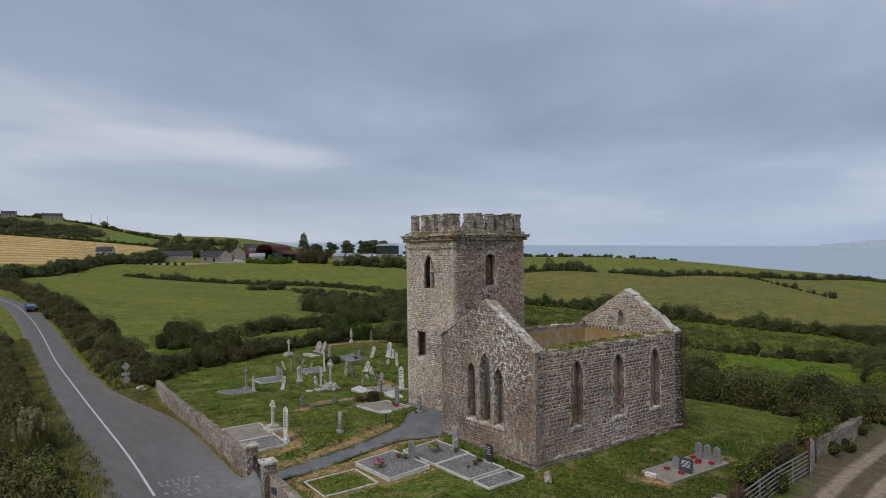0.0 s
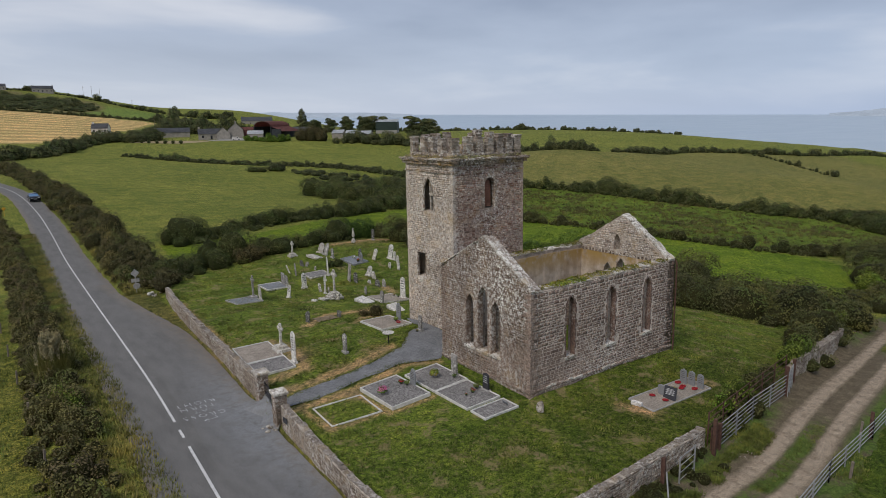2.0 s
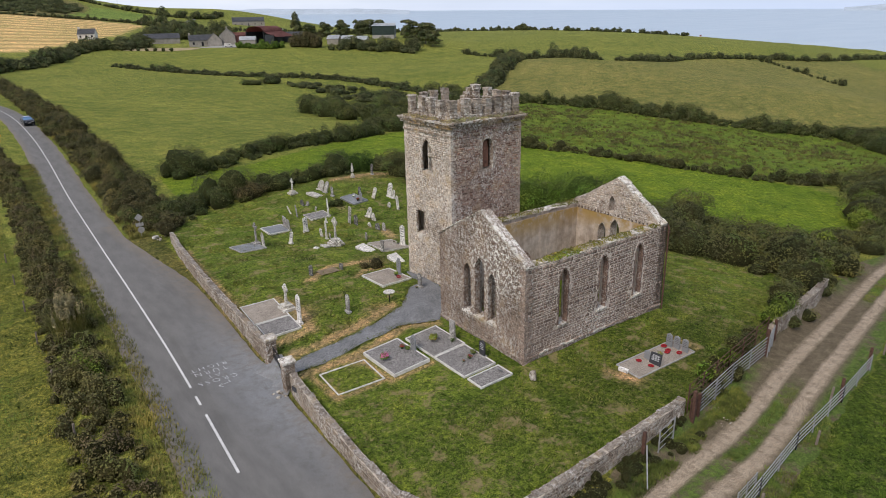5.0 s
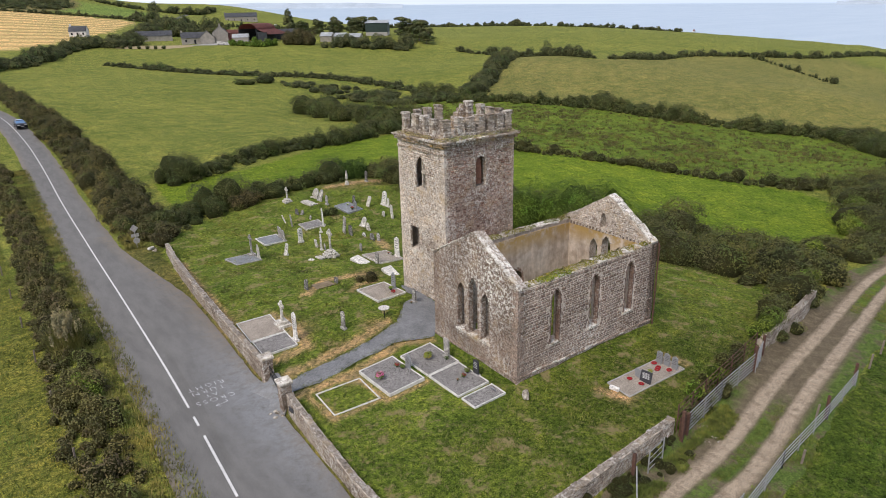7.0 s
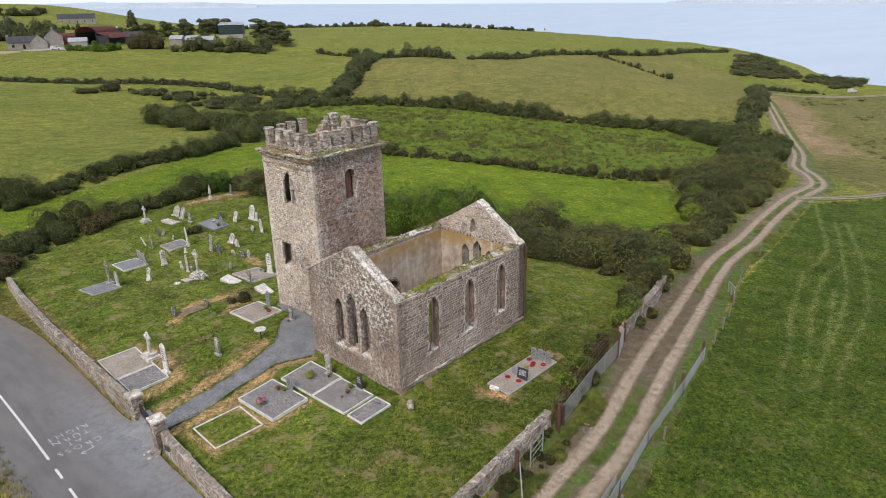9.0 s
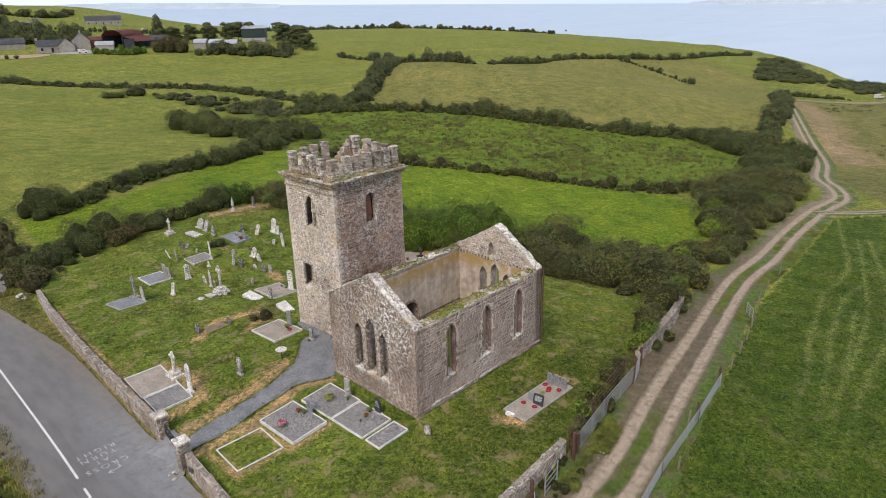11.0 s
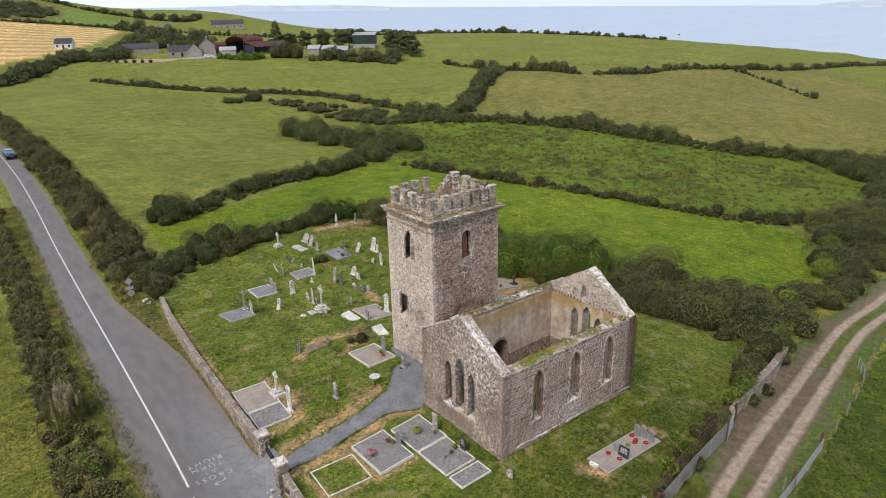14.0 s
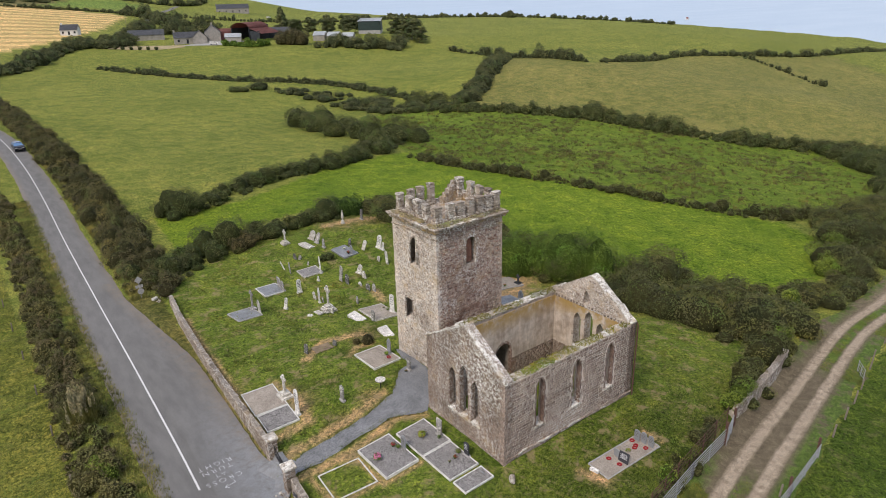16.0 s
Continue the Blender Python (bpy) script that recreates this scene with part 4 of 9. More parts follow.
build_sea()

# ---------------------------------------------------------------- the ruined church
rng = random.Random(11)


def lancet(c, z0, z1, w, n=7):
    """Outline of a pointed opening: (u, z) pairs, from the sill's one end round to the other."""
    h = w / 2
    rise = w * 0.95
    spring = z1 - rise
    r = (h * h + rise * rise) / (2 * h)
    arc = []
    top = math.asin(min(1, rise / r))
    for k in range(n + 1):
        a = top * k / n
        arc.append((c + h - r + r * math.cos(a), spring + r * math.sin(a)))
    left = [(2 * c - u, z) for u, z in arc[::-1][1:]]
    return [(c + h, z0)] + arc + left + [(c - h, z0)]


def rounded(c, z0, z1, w, n=8):
    h = w / 2
    return [(c + h, z0)] + [(c + h * math.cos(math.pi * k / n), z1 - h + h * math.sin(math.pi * k / n)) for k in range(n + 1)] + [(c - h, z0)]


def rectangle(c, z0, z1, w):
    return [(c + w / 2, z0), (c + w / 2, z1), (c - w / 2, z1), (c - w / 2, z0)]


def panel(outline, holes, put, thick, splay=1.0):
    """A wall of even thickness with real openings, wider inside by the splay. put(u, z, d) gives the place d metres out of the face."""
    bm = bmesh.new()
    edges = []
    for loop in [outline] + holes:
        ring = [bm.verts.new((u, z, 0)) for u, z in loop]
        edges += [bm.edges.new((a, b)) for a, b in zip(ring, ring[1:] + ring[:1])]
    bmesh.ops.triangle_fill(bm, use_beauty=True, use_dissolve=False, edges=edges)
    ext = bmesh.ops.extrude_face_region(bm, geom=list(bm.faces))
    back = {g for g in ext["geom"] if isinstance(g, bmesh.types.BMVert)}
    for v in bm.verts:
        u, z = v.co.x, v.co.y
        if v in back and splay:
            for h in holes:
                cu, lo, hi = sum(p[0] for p in h) / len(h), min(p[1] for p in h), max(p[1] for p in h)
                if any(abs(u - p[0]) < 1e-5 and abs(z - p[1]) < 1e-5 for p in h):
                    u, z = cu + (u - cu) * splay, lo + (z - lo) * (hi - lo + 0.15) / (hi - lo)
        v.co = Vector(put(u, z, -thick if v in back else 0.0))
    bmesh.ops.recalc_face_normals(bm, faces=bm.faces)
    return bm


def in_poly(poly, u, v):
    hit = False
    for (x0, y0), (x1, y1) in zip(poly, poly[1:] + poly[:1]):
        if (y0 > v) != (y1 > v) and u < (x1 - x0) * (v - y0) / (y1 - y0) + x0:
            hit = not hit
    return hit


def courses(u0, u1, v0, top, holes, ch, cw, seed, pad=0.05):
    """Courses of rubble: (u0, u1, v0, v1) for each stone that lies clear of the openings."""
    r = random.Random(seed)
    out, v = [], v0
    vmax = max(top(u0 + (u1 - u0) * k / 20) for k in range(21))
    big = []
    for h in holes:
        cu, cv = sum(p[0] for p in h) / len(h), sum(p[1] for p in h) / len(h)
        wu, wv = max(p[0] for p in h) - cu, max(p[1] for p in h) - cv
        big.append([(cu + (u - cu) * (1 + pad / wu), cv + (z - cv) * (1 + pad / wv)) for u, z in h])
    while v < vmax:
        h = r.uniform(*ch)
        u = u0 - r.uniform(0, cw[0])
        while u < u1:
            w = r.uniform(*cw) * (0.6 + 0.5 * h / ch[1]) * (1.5 if r.random() < 0.12 else 1)
            a, b = max(u, u0), min(u + w, u1)
            t = min(top(a + 0.02), top(b - 0.02), v + h) if b - a > 0.05 else 0
            if b - a > 0.07 and t - v > 0.06:
                probe = [(a, v), (b, v), (a, t), (b, t), ((a + b) / 2, v), ((a + b) / 2, t), ((a + b) / 2, (v + t) / 2), (a, (v + t) / 2), (b, (v + t) / 2)]
                if not any(in_poly(p, *q) for p in big for q in probe):
                    if h > ch[1] * 0.75 and r.random() < 0.3:
                        m = v + (t - v) * r.uniform(0.4, 0.6)
                        out += [(a, b, v, m), (a, b, m, t)]
                    else:
                        out.append((a, b, v, t))
            u += w
        v += h
    return out


def joined_stones(name, rects, put, mat, parent, seed, proud=(0.003, 0.012), joint=0.013):
    r = np.random.RandomState(seed)
    V, F = [], []
    for a, b, c, d in rects:
        o = len(V)
        p = r.uniform(*proud)
        j = np.tile(r.uniform(-0.018, 0.018, (4, 2)), (2, 1)) + r.uniform(-0.004, 0.004, (8, 2))
        k = min(0.004, (b - a) * 0.2, (d - c) * 0.2)
        base = [(a + joint, c + joint), (b - joint, c + joint), (b - joint, d - joint), (a + joint, d - joint)]
        face = [(a + joint + k, c + joint + k), (b - joint - k, c + joint + k), (b - joint - k, d - joint - k), (a + joint + k, d - joint - k)]
        tilt = r.uniform(-0.3, 0.4, 4) * proud[1]
        for q, (u, z) in enumerate(base):
            V.append(put(u + j[q, 0], z + j[q, 1], -0.03))
        for q, (u, z) in enumerate(face):
            V.append(put(u + j[4 + q, 0], z + j[4 + q, 1], p + tilt[q]))
        F += [(o + 4, o + 5, o + 6, o + 7), (o, o + 1, o + 5, o + 4), (o + 1, o + 2, o + 6, o + 5), (o + 2, o + 3, o + 7, o + 6), (o + 3, o, o + 4, o + 7)]
    ob = arrays(name, V, F, mat, parent)
    tagged(ob, kind="stuff")
    return ob


UNIT = []


def unit_stones():
    """Eight rough block faces, one metre square, that single stones share at their own scale."""
    r = random.Random(5)
    for n in range(8):
        V = []
        corners = [(u * 0.452 + r.uniform(-0.03, 0.02), z * 0.415 + r.uniform(-0.05, 0.03)) for u, z in ((-1, -1), (1, -1), (1, 1), (-1, 1))]
        V += [(u, -0.03, z) for u, z in corners]
        V += [(u * 0.985, r.uniform(0.002, 0.007), z * 0.97) for u, z in corners]
        me = bpy.data.meshes.new("stone")
        me.from_pydata([(x, -y, z) for x, y, z in V], [], [(4, 5, 6, 7), (0, 1, 5, 4), (1, 2, 6, 5), (2, 3, 7, 6), (3, 0, 4, 7)])
        UNIT.append(me)


unit_stones()
SINGLE = {}


def single_stones(rects, at, rz, matkey, parent, seed):
    """Stones as objects of their own. at(u, z) is the middle of a stone's face; rz turns the outward side from -y."""
    r = random.Random(seed)
    if matkey not in SINGLE:
        SINGLE[matkey] = []
        for me in UNIT:
            c = me.copy()
            c.materials.append(M[matkey + "_piece"])
            SINGLE[matkey].append(c)
    for a, b, c, d in rects:
        ob = new("stone", r.choice(SINGLE[matkey]))
        ob.parent = parent
        x, y, z = at((a + b) / 2, (c + d) / 2)
        ob.matrix_local = pose(x, y, z, 0, 0, rz) @ Matrix.Diagonal((b - a, 1, d - c, 1))


def block(name, ring, mat, parent, bevel=0.0, label=""):
    """One dressed block from its eight corners: four of the face, four of the back."""
    bm = bmesh.new()
    v = [bm.verts.new(q) for q in ring]
    for q in ((0, 1, 2, 3), (7, 6, 5, 4), (0, 4, 5, 1), (1, 5, 6, 2), (2, 6, 7, 3), (3, 7, 4, 0)):
        bm.faces.new([v[i] for i in q])
    bmesh.ops.recalc_face_normals(bm, faces=bm.faces)
    if bevel:
        bmesh.ops.bevel(bm, geom=list(bm.edges), offset=bevel, segments=1, affect="EDGES", profile=0.5)
    return part(name, bm, mat, parent, label)


def surround(name, outline, put, mat, parent, width=0.17, proud=0.03, depth=0.25, sill=0.0):
    """Dressed blocks round an opening, alternately long and short, and a sill."""
    cu = (max(p[0] for p in outline) + min(p[0] for p in outline)) / 2
    cz = (max(p[1] for p in outline) + min(p[1] for p in outline)) / 2
    path = []
    for (u0, z0), (u1, z1) in zip(outline, outline[1:]):
        n = max(1, round(math.hypot(u1 - u0, z1 - z0) / 0.34))
        path += [(u0 + (u1 - u0) * k / n, z0 + (z1 - z0) * k / n) for k in range(n)]
    path.append(outline[-1])
    r = random.Random(len(path))
    for k, ((u0, z0), (u1, z1)) in enumerate(zip(path, path[1:])):
        w = width * (1.3 if k % 2 else 0.8) * r.uniform(0.85, 1.15)
        dx, dz = u1 - u0, z1 - z0
        ln = math.hypot(dx, dz) or 1
        nx, nz = dz / ln, -dx / ln
        if nx * ((u0 + u1) / 2 - cu) + nz * ((z0 + z1) / 2 - cz) < 0:
            nx, nz = -nx, -nz
        g = 0.015
        a, b = (u0 + dx * g, z0 + dz * g), (u1 - dx * g, z1 - dz * g)
        quad = [a, b, (b[0] + nx * w, b[1] + nz * w), (a[0] + nx * w, a[1] + nz * w)]
        p = proud * r.uniform(0.6, 1.3)
        block(name, [put(u - nx * 0.015, z - nz * 0.015, d) for d in (p, -depth) for u, z in quad], mat, parent)
    if sill:
        us = [p[0] for p in outline]
        z = min(p[1] for p in outline)
        lo, hi = min(us) - 0.12, max(us) + 0.12
        block("sill", [put(u, zz, d) for d in (0.09, -0.35) for u, zz in ((lo, z - 0.16), (hi, z - 0.16), (hi, z + 0.01), (lo, z + 0.01))], M["coping"], parent, 0.02, "pale lichened stone sill")


SLAB = {}


def slab_meshes(mat):
    """Six rough slabs, one metre each way, shared by all copings of one stone."""
    if mat.name not in SLAB:
        SLAB[mat.name] = []
        for n in range(6):
            bm = bmesh.new()
            box(bm, (-0.5, -0.5, -0.5), (0.5, 0.5, 0.5), 0.07)
            jitter(bm, 0.09, n + 1, 1.3)
            me = bpy.data.meshes.new("slab")
            bm.to_mesh(me)
            bm.free()
            me.materials.append(mat)
            SLAB[mat.name].append(me)
    return SLAB[mat.name]


def slabs(name, a, b, width, thick, mat, parent, seed, length=(0.35, 0.8), lift=0.0, label=""):
    """A row of rough coping stones from a to b, each its own object; width runs across, level."""
    r = random.Random(seed)
    a, b = Vector(a), Vector(b)
    d = (b - a).normalized()
    n = d.cross(Vector((0, 0, 1))).normalized()
    up = n.cross(d)
    total, s = (b - a).length, 0.0
    while s < total:
        ln = min(r.uniform(*length), total - s + 0.05)
        w, t = width * r.uniform(0.8, 1.15), thick * r.uniform(0.7, 1.5)
        c = a + d * (s + ln / 2) + up * (t / 2 + lift + r.uniform(-0.02, 0.02)) + n * r.uniform(-0.05, 0.05)
        m = Matrix((d, n, up)).transposed().to_4x4()
        m.translation = c
        ob = new(name, r.choice(slab_meshes(mat)))
        ob.parent = parent
        ob.matrix_local = m @ pose(0, 0, 0, r.uniform(-4, 4), r.uniform(-4, 4), r.uniform(-4, 4)) @ Matrix.Diagonal((ln * 0.97, w, t, 1))
        s += ln


church = thing("church_ruin", "roofless rubble-stone church ruin with a battlemented square tower", "church")
NX, NY, TH = 12.9, 8.0, 0.72
EAVE = 5.9


def gable_top(y):
    return min(6.05 + (y + 0.1) * 0.645, 8.5 - (y - 3.8) * 0.57) if y > 0 else 6.05


def rear_top(y):
    return min(5.95 + y * 0.69, 8.55 - (y - 3.75) * 0.64)


# front gable, facing -x
G = lambda u, z, d: (-d, u, z)
gw = [lancet(5.15, 1.65, 4.90, 0.72), lancet(3.95, 1.62, 5.55, 0.86), lancet(2.82, 1.66, 4.88, 0.76)]
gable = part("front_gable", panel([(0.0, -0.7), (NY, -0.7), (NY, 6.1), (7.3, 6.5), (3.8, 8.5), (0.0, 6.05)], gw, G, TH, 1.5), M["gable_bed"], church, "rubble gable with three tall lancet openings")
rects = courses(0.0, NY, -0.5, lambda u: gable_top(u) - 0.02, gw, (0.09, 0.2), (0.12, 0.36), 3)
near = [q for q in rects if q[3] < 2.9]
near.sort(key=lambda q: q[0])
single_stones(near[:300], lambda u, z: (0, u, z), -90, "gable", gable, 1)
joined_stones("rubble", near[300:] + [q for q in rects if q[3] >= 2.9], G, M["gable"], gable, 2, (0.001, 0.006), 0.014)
for o in gw:
    surround("window_surround", o, G, M["gable"], gable, 0.10, 0.012, 0.34, 1)
slabs("coping_stone", (0.1, -0.12, 6.0), (0.1, 3.85, 8.48), 0.30, 0.07, M["coping"], gable, 4, (0.25, 0.6), label="lichen-whitened coping stones")
slabs("coping_stone", (0.1, 3.75, 8.50), (0.1, 7.35, 6.52), 0.30, 0.06, M["coping"], gable, 5)
slabs("coping_stone", (0.1, 7.3, 6.5), (0.1, 8.1, 6.15), 0.42, 0.07, M["coping"], gable, 6)

# long wall, facing -y
S = lambda u, z, d: (u, -d, z)
sw = [lancet(3.15, 1.72, 5.25, 0.74), lancet(6.65, 1.72, 5.25, 0.74), lancet(10.1, 1.72, 5.25, 0.74)]
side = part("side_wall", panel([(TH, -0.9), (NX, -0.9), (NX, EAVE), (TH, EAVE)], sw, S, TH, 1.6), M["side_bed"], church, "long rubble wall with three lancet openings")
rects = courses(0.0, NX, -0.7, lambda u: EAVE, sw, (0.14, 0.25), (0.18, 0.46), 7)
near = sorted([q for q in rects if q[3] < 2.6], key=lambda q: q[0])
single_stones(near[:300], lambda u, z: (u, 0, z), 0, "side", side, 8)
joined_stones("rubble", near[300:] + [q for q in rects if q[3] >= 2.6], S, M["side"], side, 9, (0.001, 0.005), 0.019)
for o in sw:
    surround("window_surround", o, S, M["side"], side, 0.10, 0.012, 0.34, 1)
slabs("coping_stone", (0.3, 0.35, EAVE), (NX - 0.3, 0.35, EAVE), 0.72, 0.07, M["coping"], side, 10, (0.3, 0.9), label="broken wall head with pale flat stones")
slabs("plinth_stone", (0.0, -0.02, 0.28), (NX, -0.02, 0.15), 0.10, 0.11, M["side"], side, 12, (0.2, 0.7), label="worn projecting plinth course")
for _a, _b in ((1.2, 1.9), (3.0, 4.1), (4.6, 5.0), (5.9, 7.3), (9.4, 9.8)):
    slabs("limewashed_stone", (_a, -0.04, 0.30 - _a * 0.01), (_b, -0.04, 0.30 - _b * 0.01), 0.12, 0.10, M["whiteold"], side, int(_a * 9), (0.2, 0.5))
slabs("plinth_stone", (-0.02, 0.0, 0.22), (-0.02, NY, 0.28), 0.10, 0.09, M["gable"], gable, 13, (0.2, 0.6))
# quoins of the near corner
def quoins(x, y, sx, sy, z1, mat, ch, long_, short, parent):
    """Corner stones, laid long and short by turns."""
    z, k = -0.6, 0
    while z < z1:
        h = rng.uniform(*ch)
        lx, ly = (long_, short) if k % 2 else (short, long_)
        x0, x1 = x - 0.03 * sx, x + lx * sx * rng.uniform(0.8, 1.1)
        y0, y1 = y - 0.03 * sy, y + ly * sy * rng.uniform(0.8, 1.1)
        ob = new("quoin", rng.choice(slab_meshes(mat)))
        ob.parent = parent
        ob.matrix_local = pose((x0 + x1) / 2, (y0 + y1) / 2, z + h / 2) @ Matrix.Diagonal((abs(x1 - x0), abs(y1 - y0), h - 0.012, 1))
        z, k = z + h, k + 1


quoins(0, 0, 1, 1, 5.7, M["side"], (0.2, 0.32), 0.5, 0.26, church)

# far long wall and its plastered inner face
N_ = lambda u, z, d: (u, NY - TH - d, z)
door = [rounded(6.65, -0.5, 3.25, 1.7)]
north = part("far_wall", panel([(TH, -0.9), (NX, -0.9), (NX, 6.0), (TH, 6.05)], door, N_, TH), M["mortar"], church, "inner wall with weathered buff plaster")
rects = courses(TH, NX - TH, -0.5, lambda u: 1.75, door, (0.13, 0.25), (0.24, 0.6), 14)
joined_stones("rubble", rects, N_, M["side"], north, 15)
bm = panel([(TH, 1.78), (5.7, 1.8), (5.75, 2.6), (5.95, 3.1), (6.4, 3.5), (7.0, 3.45), (7.45, 3.0), (7.6, 1.75), (NX - TH, 1.8), (NX - TH, 5.72), (9, 5.8), (5, 5.75), (TH, 5.8)], [], lambda u, z, d: (u, NY - TH - 0.045 - d, z), 0.05)
part("plaster", bm, M["plaster"], north, "stained buff lime plaster")
for _x0, _x1 in ((5.2, 5.6), (7.7, 8.1)):
    bm = bmesh.new()
    box(bm, (_x0, NY, -0.6), (_x1, 10.85, 3.4))
    part("porch_wall", bm, M["mortar"], church)
bm = bmesh.new()
box(bm, (5.2, NY, 3.4), (8.1, 10.85, 3.6))
part("porch_vault", bm, M["mortar"], church)
surround("door_surround", door[0], N_, M["tsouth"], north, 0.34, 0.03, 0.3)
slabs("coping_stone", (0.4, NY - 0.36, 6.0), (NX - 0.3, NY - 0.36, 6.0), 0.74, 0.08, M["coping"], north, 16, (0.3, 0.8))

# rear gable
R_ = lambda u, z, d: (NX - TH - d, u, z)
rw = [lancet(4.85, 1.9, 5.1, 0.7), lancet(3.72, 1.9, 5.55, 0.8), lancet(2.62, 1.9, 5.0, 0.7), lancet(4.1, 6.05, 7.2, 0.5)]
rear = part("rear_gable", panel([(0.0, -0.9), (NY, -0.9), (NY, 5.9), (3.75, 8.55), (0.0, 5.95)], rw, R_, TH), M["mortar_pale"], church, "rear gable with lancets and a row of beam holes")
rects = courses(0.1, NY - 0.1, 5.95, lambda u: rear_top(u) - 0.03, rw[3:], (0.10, 0.2), (0.16, 0.42), 17)
joined_stones("rubble", rects, R_, M["twest"], rear, 18)
rects = courses(TH, NY - TH, -0.5, lambda u: 1.75, [], (0.13, 0.25), (0.24, 0.6), 19)
joined_stones("rubble", rects, R_, M["side"], rear, 20)
bm = panel([(TH, 1.8), (NY - TH, 1.8), (NY - TH, 5.72), (TH, 5.72)], rw[:3], lambda u, z, d: (NX - TH - 0.045 - d, u, z), 0.05)
part("plaster", bm, M["plaster"], rear)
for o in rw:
    surround("window_surround", o, R_, M["twest"], rear, 0.13, 0.04, 0.5)
y = TH
while y < NY - TH:
    bm = bmesh.new()
    box(bm, (NX - TH - 0.09, y, 5.74), (NX - TH + 0.02, y + 0.13, 5.93), 0.012)
    part("corbel", bm, M["dress"], rear)
    y += 0.3
slabs("coping_stone", (NX - 0.4, 0.0, 5.95), (NX - 0.4, 3.8, 8.52), 0.6, 0.13, M["coping"], rear, 21, label="slipped pale coping slabs")
slabs("coping_stone", (NX - 0.4, 3.7, 8.52), (NX - 0.4, 7.9, 5.85), 0.5, 0.08, M["dress"], rear, 22)
bm = bmesh.new()
for k in range(22):
    y = rng.uniform(6.6, 8.1)
    s = rng.uniform(0.1, 0.26)
    z0 = rear_top(min(y, 7.9)) + rng.uniform(-0.05, 0.12)
    vs = bmesh.ops.create_cube(bm, size=1, matrix=pose(NX - 0.4 + rng.uniform(-0.3, 0.3), y, z0, rng.uniform(-20, 20), rng.uniform(-20, 20), rng.uniform(0, 90)) @ Matrix.Diagonal((s * 1.5, s, s * 0.7, 1)))["verts"]
jitter(bm, 0.02, 8, 6)
tagged(part("loose_stone", bm, M["coping"], rear), kind="stuff")
# drain pipe at the far corner
bm = bmesh.new()
tube(bm, (NX + 0.02, -0.11, -0.5), (NX + 0.02, -0.11, 5.7), 0.055)
tube(bm, (NX + 0.02, -0.11, 5.7), (NX + 0.02, 0.05, 5.95), 0.055)
for z in (0.8, 2.4, 4.0, 5.4):
    box(bm, (NX - 0.06, -0.19, z), (NX + 0.10, -0.03, z + 0.07), 0.01)
part("drainpipe", bm, M["rusty"], church, "rusty iron downpipe")
bm = bmesh.new()
bmesh.ops.create_grid(bm, x_segments=24, y_segments=14, size=1, matrix=pose(NX / 2, NY / 2, 0.02) @ Matrix.Diagonal((NX / 2 - TH - 0.01, NY / 2 - TH - 0.01, 1, 1)))
jitter(bm, 0.12, 4, 0.8)
part("earth_floor", bm, M["soil"], church, "overgrown earth floor")

# ---- tower
TX0, TX1, TY0, TY1, TT = 3.2, 9.68, 10.85, 16.5, 0.9
TOP = 12.0
W = lambda u, z, d: (TX0 - d, u, z)
D = lambda u, z, d: (u, TY0 - d, z)
E_ = lambda u, z, d: (TX1 + d, u, z)
B_ = lambda u, z, d: (u, TY1 + d, z)
ww = [lancet(13.72, 8.62, 11.05, 1.2), rectangle(14.72, 3.65, 5.5, 1.02)]
dw = [rounded(6.5, 8.85, 11.05, 1.0)]
tower = part("tower_west", panel([(TY0, -0.8), (TY1, -0.8), (TY1, TOP), (TY0, TOP)], ww, W, TT, 2.8), M["twest_bed"], church, "rubble tower face with two openings, coloured paler as the lit side")
tsouth = part("tower_south", panel([(TX0 + TT, -0.8), (TX1 - TT, -0.8), (TX1 - TT, TOP), (TX0 + TT, TOP)], dw, D, TT, 1.6), M["tsouth_bed"], church, "reddish rubble tower face, coloured darker as the shaded side")
teast = part("tower_east", panel([(TY0, -0.8), (TY1, -0.8), (TY1, TOP), (TY0, TOP)], [], E_, TT), M["mortar"], church)
tnorth = part("tower_north", panel([(TX0 + TT, -0.8), (TX1 - TT, -0.8), (TX1 - TT, TOP), (TX0 + TT, TOP)], [], B_, TT), M["mortar_pale"], church)
rects = courses(TY0, TY1, -0.5, lambda u: TOP, ww, (0.09, 0.19), (0.12, 0.34), 23)
near = sorted([q for q in rects if 6.0 < q[3] < 9.6], key=lambda q: q[0])
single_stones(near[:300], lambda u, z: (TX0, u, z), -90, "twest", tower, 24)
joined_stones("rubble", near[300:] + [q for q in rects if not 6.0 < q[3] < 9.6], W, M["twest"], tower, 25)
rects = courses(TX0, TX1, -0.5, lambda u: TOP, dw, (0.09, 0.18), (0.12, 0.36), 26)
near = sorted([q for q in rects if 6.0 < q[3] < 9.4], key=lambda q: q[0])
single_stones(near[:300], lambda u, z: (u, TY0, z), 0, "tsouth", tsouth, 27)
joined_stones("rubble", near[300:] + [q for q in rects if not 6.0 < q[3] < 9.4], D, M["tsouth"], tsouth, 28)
rects = courses(TY0, TY1, 4.5, lambda u: TOP, [], (0.12, 0.22), (0.2, 0.5), 29)
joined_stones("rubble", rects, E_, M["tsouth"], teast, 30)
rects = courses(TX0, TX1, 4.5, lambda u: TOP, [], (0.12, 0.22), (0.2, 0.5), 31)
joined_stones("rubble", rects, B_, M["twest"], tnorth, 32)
for o in ww:
    surround("window_surround", o, W, M["dress"], tower, 0.13, 0.012, 0.12)
